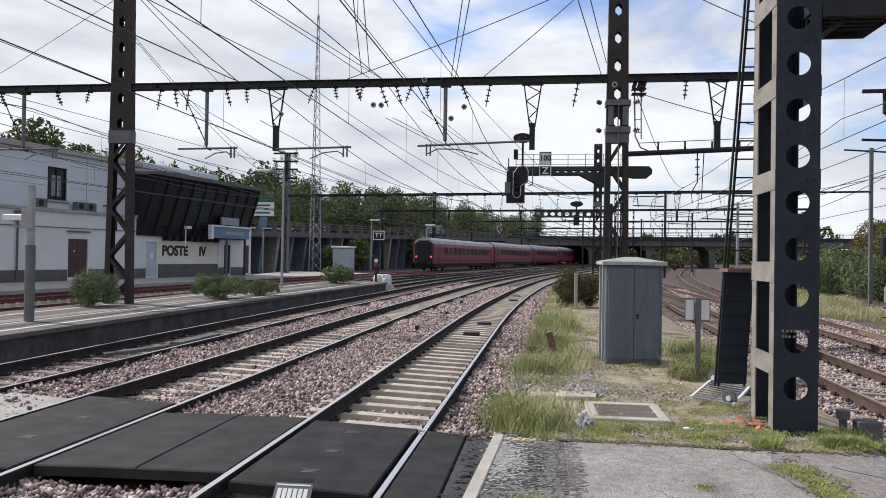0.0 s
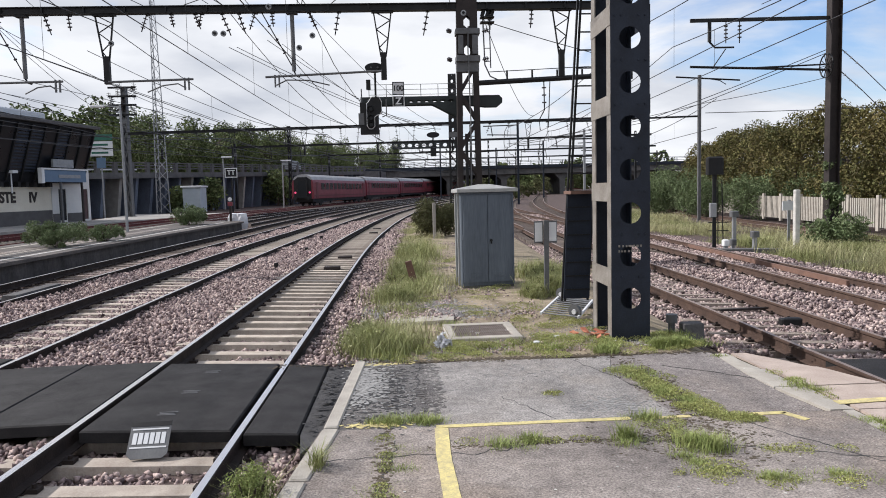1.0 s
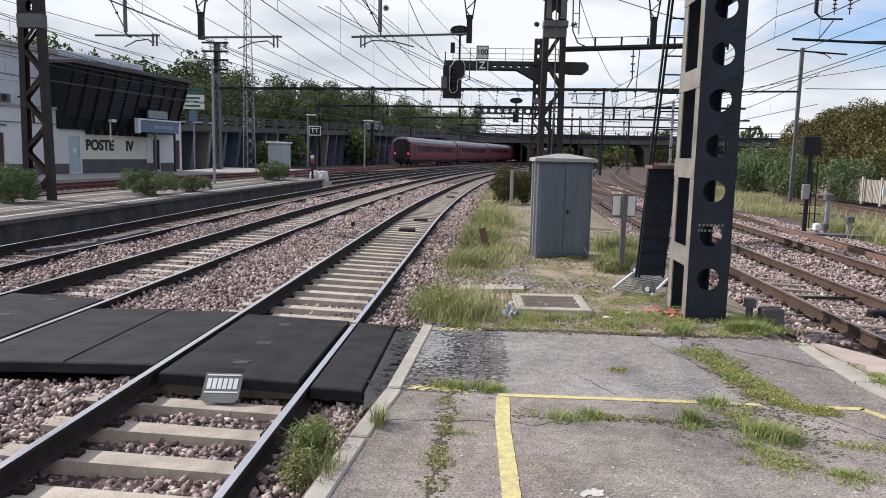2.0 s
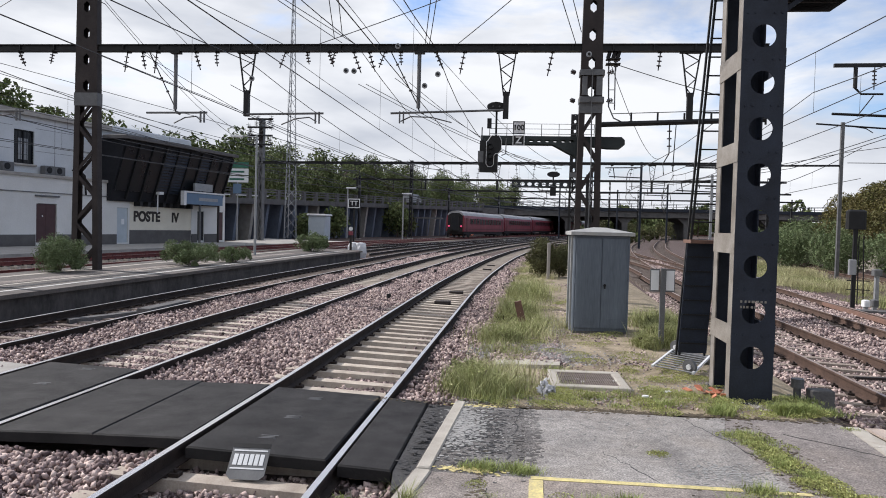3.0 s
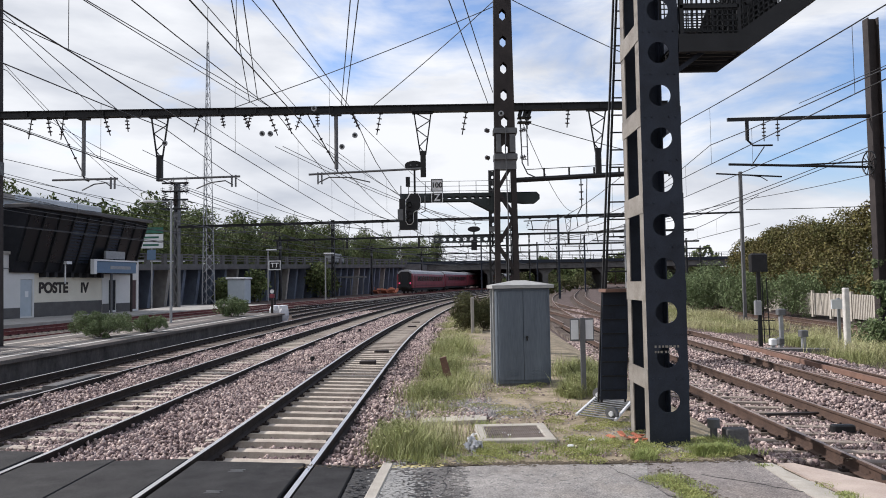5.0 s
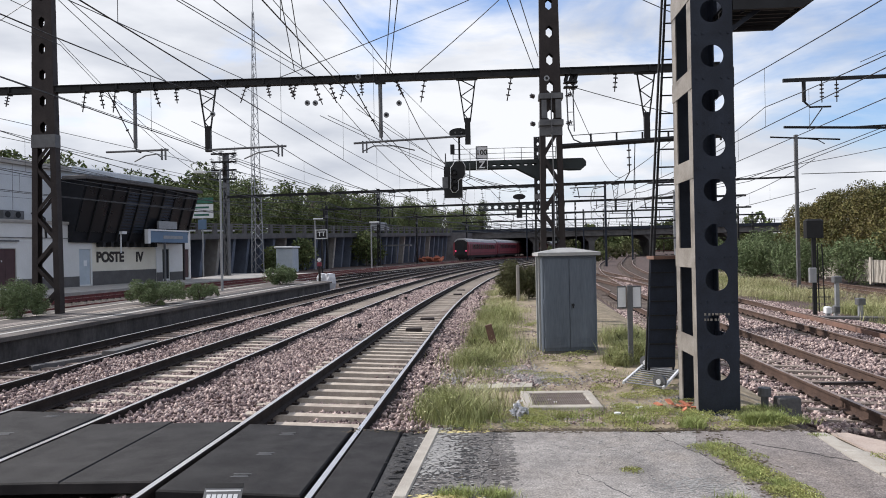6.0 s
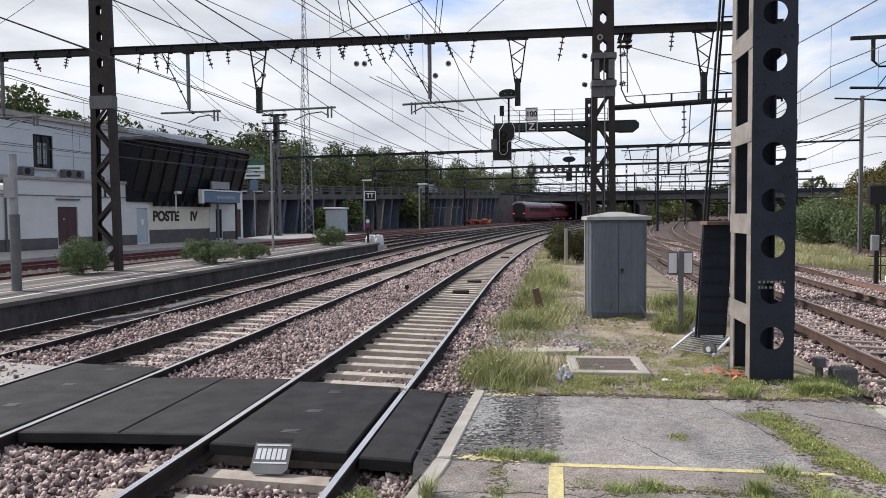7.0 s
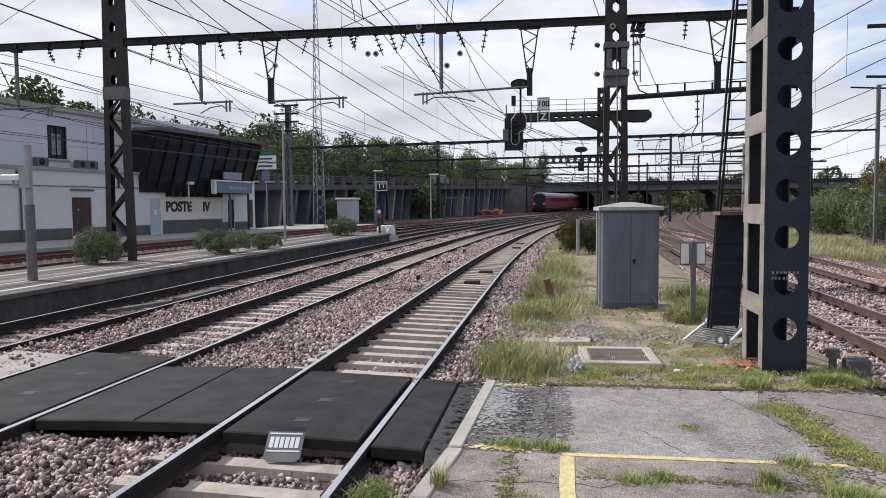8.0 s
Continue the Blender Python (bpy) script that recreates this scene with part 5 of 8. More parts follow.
part("plate", Geo().box(0.9, GY - 0.46, 4.35, 1.07, GY - 0.44, 4.7), M_GALVD, hd)
part("bracket", Geo().tube([(1.0, GY - 0.3, 4.9), (1.0, GY - 0.3, 5.45), (0.98, GY, 5.45)], 0.02, 5), M_GALVD, sg)
part("bracket", Geo().tube([(1.62, GY - 0.2, 4.6), (1.75, GY - 0.2, 4.65), (1.75, GY - 0.1, 5.15)], 0.018, 5), M_GALVD, sg)
ub = part("upper_signal", Geo().prism([(1.42 + 0.29 * math.cos(a), 6.1 + 0.145 * math.sin(a)) for a in [2 * math.pi * i / 20 for i in range(20)]], GY - 0.3, GY - 0.12, "y"), M_BLACK, sg, "oval black route indicator")
for x in (1.32, 1.52):
    part("lamp", Geo().disc((x, GY - 0.31, 6.1), 0.03, 0.03, (0, 1, 0), 10), M_GALVD, ub)
part("upper_post", Geo().box(1.4, GY - 0.15, 5.2, 1.46, GY - 0.08, 6.0), M_BLACK, sg)
part("relay_box", Geo().box(1.15, GY - 0.2, 5.45, 1.28, GY - 0.05, 5.75), M_BLACK, sg)
for z0, z1, text, size, dark in ((5.28, 5.68, "100", 0.23, True), (4.92, 5.25, "Z", 0.3, False)):
    bdp = part("board", Geo().box(1.95, GY - 0.1, z0, 2.32, GY - 0.08, z1), M_SIGNW if dark else M_BLACK, sg)
    part("board_rim", Geo().box(1.95, GY - 0.11, z0, 2.32, GY - 0.1, z0 + 0.025).box(1.95, GY - 0.11, z1 - 0.025, 2.32, GY - 0.1, z1).box(1.95, GY - 0.11, z0 + 0.025, 1.975, GY - 0.1, z1 - 0.025).box(2.295, GY - 0.11, z0 + 0.025, 2.32, GY - 0.1, z1 - 0.025), M_BLACK if dark else M_SIGNW, bdp)
    lettering("lettering", text, size, pose(2.135, GY - 0.108, (z0 + z1) / 2, 90), M_BLACK if dark else M_SIGNW, bdp, 0.005)

# pipe boom to the other side of the mast
pb = thing("pipe_boom", "dark horizontal steel boom with small posts and a handrail wire", "boom")
part("boom", Geo().cyl((4.6, 23, 5.35), (9.4, 23, 5.55), 0.08, 8), M_BLACK, pb)
g = Geo()
for i in range(6):
    x = 5.5 + i * 0.78
    g.beam((x, 23, 5.4), (x, 23, 5.72), 0.05, 0.05)
g.tube([(4.9, 23, 5.68), (9.4, 23, 5.85)], 0.012, 4)
part("rail_post", g, M_BLACK, pb)
g = Geo()
insulator(g, (6.64, 23.0, 5.4), (6.65, 23.0, 4.5), 0.07, 3)
g.tube([(6.65, 23.0, 4.5), (6.48, 23.0, 4.19), (6.51, 23.0, 3.87)], 0.018, 5)
part("drop_insulator", g, [M_BLACK, M_INS], pb)
part("dropper", Geo().tube([(6.83, 23.0, 5.4), (6.77, 23.0, 3.98)], 0.015, 5), M_BLACK, pb)

# ---- second portal further on ----
lattice_mast("grey lattice portal mast with line equipment near the arcade", -23.7, 70.3, 0.3, 12.4, 0.5, 0.45, 9.2, M_GALVD, -6, 0.5)
lattice_mast("slim dark lattice mast before the arcade", -14.85, 110, 0.3, 12.1, 0.5, 0.45, 11.0, M_BLACK, -6, 0.4)
lattice_mast("dark lattice portal mast behind the signal gantry", 6.6, 65.4, 0.1, 12.3, 0.8, 0.7, 7.0, M_BLACK, -6, 0.4)
portal_beam("dark steel portal beam of the second catenary portal", (-24.0, 70.2, 8.05), (21.0, 64.0, 8.05), 0.22, 0.25)
eq = thing("mast_switchgear", "cluster of isolators and switchgear on the far mast", "switchgear")
g = Geo()
rr = random.Random(4)
for i in range(26):
    x, z = -23.7 + rr.uniform(-1.3, 1.3), rr.uniform(9.6, 12.3)
    insulator(g, (x, 69.9, z), (x + rr.uniform(-0.2, 0.2), 69.8, z + rr.uniform(0.4, 0.8)), 0.22, 3)
for z in (9.7, 10.6, 11.4, 12.2):
    g.box(-25.0, 69.8, z, -22.5, 70.0, z + 0.16)
part("rack", g, [M_BLACK, M_INS], eq)
rr = random.Random(6)
for i in range(26):
    a = i / 25
    x, y = -22 + 42 * a, 69.92 - 5.79 * a
    if i % 4 == 1:
        drop_bracket(x, y, 7.9, 2.3)
    else:
        g = Geo()
        L = rr.uniform(0.7, 1.8)
        insulator(g, (x, y, 7.9), (x + rr.uniform(-0.5, 0.5), y, 7.9 - L), 0.12, 3)
        g.box(x - 0.1, y - 0.15, 7.86, x + 0.1, y + 0.15, 7.95)
        solid("insulator", g, [M_BLACK, M_INS], "dark insulator hanging from the far portal beam", "insulator", group="insulators on the far beam")
# portals further off, thinner in the view
for y, xa, xb, z, xm in ((98, -22, 34, 8.6, 11.0), (125, -12, 44, 8.6, 16.5), (150, -4, 55, 8.5, 25.0)):
    portal_beam("distant dark portal beam over the yard", (xa, y + 4, z), (xb, y - 5, z), 0.24, 0.26)
    for k, x in enumerate((xa + 1, xm, xb - 2)):
        yy = y + 4 - 9 * (x - xa) / (xb - xa)
        lattice_mast("distant dark lattice catenary mast", x, yy, rise(y) - 0.2, z + (2.0 if k % 2 else 0.5), 0.28, 0.25, z - 1, M_BLACK, -10, 0.4, "distant masts")
    for i in range(14):
        x = xa + (xb - xa) * (i + 0.5) / 14
        g = Geo()
        yy = y + 4 - 9 * (x - xa) / (xb - xa)
        g.beam((x, yy, z), (x + rr.uniform(-0.4, 0.4), yy, z - rr.uniform(0.8, 2.4)), 0.08, 0.08)
        solid("dropper", g, M_BLACK, "dark hanger on a distant portal", "hanger", group="distant hangers")
# second signal gantry in the distance
dg = thing("signal_gantry", "distant dark signal gantry with oval openings", "signal gantry")
g = Geo()
for i in range(10):
    m = Matrix.Translation((1.0 + i * 1.0, 0, 0))
    g.holed(1.0, 8.0, 9.0, 8.5, 0.25, 104, 104.1, 12, m=m, sx=1.3)
g.box(-1, 104, 8.9, 11.5, 105, 9.05)
part("girder", g, M_GANTRY, dg)
part("signal_head", Geo().box(5.9, 103.5, 6.9, 6.7, 103.9, 8.4), M_BLACK, dg)
part("route_indicator", Geo().prism([(6.3 + 0.9 * math.cos(a), 9.9 + 0.4 * math.sin(a)) for a in [2 * math.pi * i / 14 for i in range(14)]], 103.5, 103.8, "y"), M_BLACK, dg)
part("leg", Geo().box(10.9, 104, 0.2, 11.3, 104.6, 10), M_BLACK, dg)
part("signal_post", Geo().box(6.2, 103.9, 8.4, 6.4, 104, 9.6), M_BLACK, dg)

# ---- overhead wires ----
def contact_line(fn, supports, zc, zm, r=0.013, name="catenary_wire", stagger=0.06, dx=0.0):
    """A sagging messenger, a level contact wire and droppers along a line."""
    t = thing(name, "dark overhead contact wire with messenger and droppers", "overhead wire", "overhead wires")
    mess, cont, drops = [], [], Geo()
    for k, (a, b) in enumerate(zip(supports, supports[1:])):
        n = 12
        s = stagger if k % 2 else -stagger
        for i in range(n + (1 if b == supports[-1] else 0)):
            u = i / n
            y = a + (b - a) * u
            x = fn(y) + dx * max(0.0, min(1.0, (70 - y) / 40)) + s * (1 - 2 * u)
            zs = zm + rise(y) - 4 * 0.85 * u * (1 - u) * min(1, (b - a) / 45)
            mess.append((x, y, zs))
            cont.append((x, y, zc + rise(y)))
            if i % 2 == 1:
                drops.tube([(x, y, zs), (x, y, zc + rise(y))], 0.006, 3)
    def seg(geo, pts, base):
        return geo.tube(pts, base, 4, radii=[base * (1 + max(0, p[1] - 25) / 45) for p in pts])
    part("messenger", seg(Geo(), mess, r * 1.15), M_WIRE, t)
    part("contact_wire", seg(Geo(), cont, r), M_WIRE, t)
    tagged(part("dropper", drops, M_WIRE, t), kind="stuff")
    return t


SUP = [-26, 23, 67, 102, 127, 152, 200]
contact_line(line_1, SUP, 5.55, 7.72, dx=-0.6)
contact_line(line_2, SUP, 5.6, 7.72, dx=0.62)
contact_line(line_3, SUP, 5.5, 7.2, dx=0.4)
contact_line(line_a, SUP, 5.5, 7.0)
contact_line(line_b, SUP, 5.5, 7.0)
contact_line(line_4, [-22, 26, 67, 102, 127, 152, 200], 5.6, 7.55, dx=1.9)
contact_line(line_5, [-22, 27, 67, 102, 127, 152, 200], 5.6, 7.1)
contact_line(line_6, [46, 90, 152, 200], 5.6, 7.4)


def wire(p, q, sag=0.3, r=0.013, label="dark overhead feeder wire", n=12):
    p, q = Vector(p), Vector(q)
    pts = [p.lerp(q, i / n) - Vector((0, 0, 4 * sag * (i / n) * (1 - i / n))) for i in range(n + 1)]
    g = Geo().tube(pts, r, 4, radii=[r * (1 + max(0, a.y - 25) / 45) for a in pts])
    return solid("feeder_wire", g, M_WIRE, label, "overhead wire", group="overhead wires")


# feeders, stays and cross wires between the masts
wire((4.28, 23, 11.0), (-4.2, 23, 7.8), 0.1, 0.014, "stay wire from the mast to the portal beam")
wire((4.28, 23, 11.3), (0.2, 23, 7.8), 0.05, 0.014, "stay wire from the mast to the portal beam")
wire((4.4, 23, 11.2), (9.4, 22.8, 8.6), 0.05, 0.014, "stay wire from the mast to the column")
wire((-11.9, 23, 10.9), (-17, 23, 8.0), 0.05, 0.014, "stay wire from the mast to the portal beam")
wire((-11.6, 23, 11.0), (-7.9, 23, 7.8), 0.05, 0.014, "stay wire from the mast to the portal beam")
for x0, z0, x1, z1 in ((-12.4, 10.3, -24.5, 10.5), (-11.4, 9.1, -23.9, 9.6)):
    wire((x0 + 1.5, -24, z0 + 1), (x0, 23, z0), 0.9)
    wire((x0, 23, z0), (x1, 70, z1), 1.0)
# pairs and single feeders that end on the beam, coming in over the line
for x0, x1, z in ((-9.1, -3.48, 7.83), (-10.2, -3.03, 7.77), (-12.55, -5.32, 7.76), (-2.2, -2.23, 7.74), (-3.6, -0.72, 7.76), (6.6, -3.72, 7.96), (6.7, -3.47, 8.05), (6.7, -0.83, 7.81), (6.95, -0.7, 7.76), (-2.83, 3.79, 7.78), (-2.53, 3.94, 8.14), (2.0, -8.59, 7.81)):
    wire((x0, -22, z + 0.1), (x1, 23, z), 0.12, 0.012)
# slack wires over the sidings before the signal box
for x0, z0, x1, z1 in ((-15.62, 6.04, -16.18, 8.91), (-12.81, 6.53, -19.47, 7.7), (-13.67, 8.0, -8.71, 6.69), (-13.91, 6.66, -18.27, 6.02), (-13.04, 3.79, -19.45, 5.84), (-3.63, 3.11, -30.22, 9.31), (-10.25, 4.65, -22.47, 9.15)):
    wire((x0, -17.4, z0), (x1, 69, z1), 0.0, 0.011)
# wires anchored under the beam that run on to the next portal
for x0, z0, x1, z1 in ((-2.92, 6.54, 6.2, 7.9), (-2.68, 6.54, 6.6, 7.9), (-1.76, 6.73, 5.6, 7.6), (-1.32, 6.61, 4.6, 7.6), (-7.1, 6.5, -6.2, 7.8), (-5.3, 7.5, -1.6, 7.9), (-10.1, 7.5, -12.0, 7.9), (-0.4, 7.4, 5.8, 7.9)):
    wire((x0, 23, z0), (x1, 66.5, z1), 0.7, 0.011)
for x, z in ((-24, 8.2), (-23, 9.4), (-24.5, 9.9), (-22.6, 10.6)):
    wire((x, 70, z), (x + 20, 160, z - 0.5), 1.2, 0.01)
wire((4.8, 23, 7.3), (14, 66, 8.6), 0.9, 0.012)
wire((4.9, 23, 7.2), (9.3, 22.9, 5.9), 0.05, 0.012)
wire((14.0, -22, 8.6), (15.5, 27, 8.6), 0.7)
wire((18.09, 26.4, 7.0), (15.66, 39.11, 5.7), 0.05, 0.014)
wire((18.09, 26.4, 6.88), (15.96, 39.61, 5.6), 0.05, 0.014)
wire((17.64, 26.4, 5.83), (16.56, 34.42, 5.9), 0.05, 0.011)
wire((15.66, 39.11, 5.7), (11.5, 66, 6.1), 0.1, 0.012)
wire((15.96, 39.61, 5.6), (11.9, 66, 6.0), 0.1, 0.012)
wire((16.56, 34.42, 5.9), (13.4, 66, 6.3), 0.1, 0.012)
wire((13.0, 26, 4.6), (40, 34, 6.6), 0.3, 0.012, "thin pale cable across the hedge")

# ---- masts on the far side ----
rm = thing("catenary_mast", "brown steel catenary mast with ivy round its foot", "catenary mast", "yard masts")
RX, RY = 17.9, 26.4
g = Geo().box(RX - 0.2, RY - 0.17, -0.2, RX - 0.16, RY + 0.17, 11.5).box(RX + 0.16, RY - 0.17, -0.2, RX + 0.2, RY + 0.17, 11.5).box(RX - 0.16, RY - 0.01, -0.2, RX + 0.16, RY + 0.01, 11.5)
part("shaft", g, M_MAST, rm)
part("upper_arm", Geo().beam((RX - 0.15, RY, 7.95), (RX - 5.3, RY, 7.9), 0.1, 0.12), M_BLACK, rm)
part("lower_arm", Geo().cyl((RX - 0.15, RY, 6.1), (RX - 5.3, RY, 6.28), 0.045, 8).cyl((RX - 0.2, RY, 6.3), (RX - 3.4, RY, 6.2), 0.03, 8), M_BLACK, rm)
part("hanger_tube", Geo().cyl((RX - 4.6, RY, 7.9), (RX - 4.6, RY, 7.15), 0.07, 8).tube([(RX - 4.6, RY, 7.15), (RX - 4.4, RY, 6.95), (RX - 3.7, RY, 6.95)], 0.035, 6).tube([(RX - 4.0, RY, 6.9), (RX - 4.5, RY, 6.2)], 0.02, 5), M_BLACK, rm)
for x in (RX - 4.0, RX - 3.5):
    g = Geo()
    insulator(g, (x, RY, 7.9), (x, RY, 7.1), 0.075, 4)
    part("insulator", g, [M_BLACK, M_INS], rm)
wh = part("tension_wheel", Geo().tube([(RX - 0.45 + 0.0, RY + 0.42 * math.cos(a) - 0.3, 6.2 + 0.42 * math.sin(a)) for a in [2 * math.pi * i / 24 for i in range(25)]], 0.025, 6), M_BLACK, rm)
g = Geo()
for i in range(5):
    a = math.pi * i / 5
    g.beam((RX - 0.45, RY - 0.3 + 0.42 * math.cos(a), 6.2 + 0.42 * math.sin(a)), (RX - 0.45, RY - 0.3 - 0.42 * math.cos(a), 6.2 - 0.42 * math.sin(a)), 0.02, 0.02)
part("spoke", g, M_BLACK, wh)
for z in (6.9, 6.1):
    g = Geo()
    insulator(g, (RX + 0.2, RY, z), (RX + 0.9, RY - 0.3, z - 0.8), 0.05, 3)
    g.tube([(RX + 0.9, RY - 0.3, z - 0.8), (RX + 2.6, RY - 1, z - 2.9)], 0.015, 4)
    part("stay", g, [M_GALVD, M_SIGNW], rm)

cp = thing("catenary_mast", "slim grey steel mast with a cross arm by the hedge", "catenary mast", "yard masts")
part("shaft", Geo().box(20.81, 45.71, -0.4, 20.99, 45.89, 8.9), M_GALVD, cp)
part("arm", Geo().cyl((20.9, 45.8, 6.35), (12.0, 45.8, 6.2), 0.06, 8), M_BLACK, cp)
part("top_arm", Geo().cyl((19.4, 45.8, 8.8), (23.5, 45.8, 8.55), 0.05, 8).tube([(20.9, 45.8, 8.75), (22.2, 45.8, 8.55), (22.6, 45.8, 8.3)], 0.03, 5), M_BLACK, cp)
for x, y, h in ((24, 88, 8.5), (17, 95, 10.5), (14, 120, 11), (27, 130, 10), (9, 140, 11), (21, 150, 10), (33, 110, 9)):
    t = thing("catenary_mast", "distant slim steel catenary mast with arms", "catenary mast", "distant masts")
    part("shaft", Geo().box(x - 0.13, y - 0.13, 0, x + 0.13, y + 0.13, h + 0.5), M_POST if h > 9.5 else M_GALV, t)
    part("arm", Geo().cyl((x, y, h - 1.5), (x - 4, y, h - 1.4), 0.07, 6).cyl((x, y, h - 0.2), (x - 4.5, y, h - 0.3), 0.07, 6).cyl((x - 3.5, y, h - 0.3), (x - 3.3, y, h - 1.6), 0.06, 6), M_BLACK, t)


# ---- platform across the tracks ----
PZ = 0.42
g = Geo().prism([(-12.9, -30), (-8.72, -30), (-8.72, 22), (-8.66, 30), (-8.45, 40), (-8.2, 47), (-9.3, 49), (-12.3, 49), (-12.75, 30)], -0.4, PZ - 0.1, "z")
solid("platform_far", g, M_PLATW, "stained grey concrete wall of the far platform", "platform", "structure")
g = Geo().prism([(-12.95, -30), (-8.6, -30), (-8.6, 22), (-8.54, 30), (-8.33, 40), (-8.05, 47.0), (-9.3, 49.1), (-12.35, 49.1), (-12.8, 30)], PZ - 0.1, PZ, "z")
solid("platform_top", g, M_PLATT, "pale worn concrete surface of the far platform", "platform", "structure")
for x, w, y0, y1, mt, nm in ((-9.35, 0.14, -10, 46, M_WHITEP, "white_line"), (-10.35, 0.12, 4, 30, M_KERB, "pale_line"), (-12.1, 0.2, -10, 45, M_KERB, "pale_line"), (-11.0, 0.5, -10, 40, M_ASPH, "asphalt_strip"), (-9.9, 0.25, -10, 44, M_ASPHD, "dark_strip")):
    slab(nm, [(x, y0), (x + w, y0), (x + w + 0.15, y1), (x + 0.15, y1)], PZ - 0.002, PZ + 0.005, mt, "worn strip along the far platform", "marking")
slab("service_path", [(-27, 10), (-22.3, 20), (-21.5, 38), (-18.9, 60), (-15.5, 76), (-27, 80), (-24, 62), (-28.2, 37)], -0.3, 0.3, M_CONC, "pale concrete path before the signal box", "pavement")

# ---- signal box building ----
FA, FD = Vector((-28.4, 37.2, 0)), Vector((0.175, 0.985, 0)).normalized()
BM = Matrix.Translation(FA) @ Matrix(((FD.x, -FD.y, 0, 0), (FD.y, FD.x, 0, 0), (0, 0, 1, 0), (0, 0, 0, 1)))
# local x runs along the front, local -y points to the tracks
bl = thing("signal_box", "white rendered two-storey signal box with a dark overhanging lookout", "building", m=BM)


def wall_with(geo, x0, x1, z0, z1, y, t, holes):
    """A wall along x at y, t thick, with rectangular openings."""
    xs_ = sorted({x0, x1, *[h[0] for h in holes], *[h[1] for h in holes]})
    for a, b in zip(xs_, xs_[1:]):
        cut = sorted((h[2], h[3]) for h in holes if h[0] <= a and h[1] >= b)
        z = z0
        for lo, hi in cut:
            if lo > z:
                geo.box(a, y, z, b, y + t, lo)
            z = hi
        if z < z1:
            geo.box(a, y, z, b, y + t, z1)
    return geo


g = wall_with(Geo(), -22, 13.3, 0.2, 4.6, 0, 0.3, [(5.06, 6.66, 0.5, 2.93), (12.03, 13.15, 0.4, 2.9)])
part("wall", g, M_WALL, bl)
g = wall_with(Geo(), 20.6, 25.4, 0.2, 4.55, 0, 0.3, [(21.4, 22.3, 0.45, 2.9), (24.4, 25.1, 0.45, 2.9)])
part("wall", g, M_WALL, bl)
part("wall", Geo().box(13.3, 0.06, 0.2, 20.6, 0.36, 3.4), M_CREAM, bl, "cream lettered panel wall")
part("wall", Geo().box(25.1, 0.3, 0.2, 25.4, 9, 4.5).box(-22, 0.3, 0.2, -21.7, 9, 8.4).box(-21.7, 8.7, 0.2, 25.4, 9, 8.4).box(13.0, 0.36, 0.2, 13.3, 8, 4.5).box(20.6, 0.36, 0.2, 20.9, 8, 4.5).box(13.3, 3.0, 3.4, 20.6, 3.3, 4.6), M_WALL, bl)
part("plinth", Geo().box(-22, -0.03, 0.2, 5.0, 0.0, 1.0).box(6.7, -0.03, 0.2, 12.0, 0, 1.0).box(13.3, 0.03, 0.2, 20.6, 0.06, 1.3).box(20.6, -0.03, 0.2, 21.4, 0, 1.0).box(22.35, -0.03, 0.2, 24.35, 0, 1.0), M_PLINTH, bl)
part("ledge", Geo().bevel(-22, -0.12, 4.55, 12.2, 0.9, 4.75, 0.03), M_CONC, bl)
g = wall_with(Geo(), -22, 11.2, 4.7, 8.35, 0.75, 0.3, [(4.1, 5.6, 5.35, 7.4)])
part("upper_wall", g, M_WALL2, bl)
g = Geo()
for x in (-6, 0.6, 7.2):
    g.box(x - 0.012, 0.742, 4.75, x + 0.012, 0.75, 8.3)
for z in (6.2, 7.6):
    g.box(-22, 0.742, z - 0.01, 4.0, 0.75, z + 0.01)
    g.box(5.7, 0.742, z - 0.01, 11.2, 0.75, z + 0.01)
part("panel_joint", g, M_GALVD, bl)
part("roof", Geo().bevel(-22.2, 0.45, 8.3, 12.0, 9.2, 8.62, 0.04), M_CONC, bl)
part("roof", Geo().bevel(12.02, 0.5, 8.3, 21.2, 9.2, 8.72, 0.08), M_WALL2, bl, "pale weathered parapet with rounded edge")
part("fascia", Geo().box(11.2, 0.75, 7.7, 20.9, 1.05, 8.3), M_WALL2, bl, "pale parapet over the lookout")
part("roof_vent", Geo().box(20.2, 0.3, 7.87, 20.9, 0.7, 8.25), M_GALVD, bl)
wn = part("window", Geo().box(4.1, 0.9, 5.35, 5.6, 0.93, 7.4), M_DGLASS, bl, "dark barred window")
part("frame", Geo().box(4.1, 0.84, 5.35, 4.16, 0.9, 7.4).box(5.54, 0.84, 5.35, 5.6, 0.9, 7.4).box(4.16, 0.84, 7.33, 5.54, 0.9, 7.4).box(4.16, 0.84, 5.35, 5.54, 0.9, 5.42).box(4.82, 0.84, 5.42, 4.88, 0.9, 7.33), M_SHUT, wn)
part("blind", Geo().box(4.5, 0.86, 5.6, 4.8, 0.88, 6.9).box(4.9, 0.86, 5.6, 5.2, 0.88, 6.9), M_GALV, wn)
part("sill", Geo().bevel(4.0, 0.6, 5.22, 5.7, 0.8, 5.34, 0.02), M_CONC, wn)
for k in range(7):
    part("bar", Geo().cyl((4.2 + k * 0.217, 0.8, 5.4), (4.2 + k * 0.217, 0.8, 7.38), 0.012, 6), M_BLACK, wn)
for z in (5.9, 6.7):
    part("bar", Geo().beam((4.12, 0.8, z), (5.58, 0.8, z), 0.02, 0.02), M_BLACK, wn)
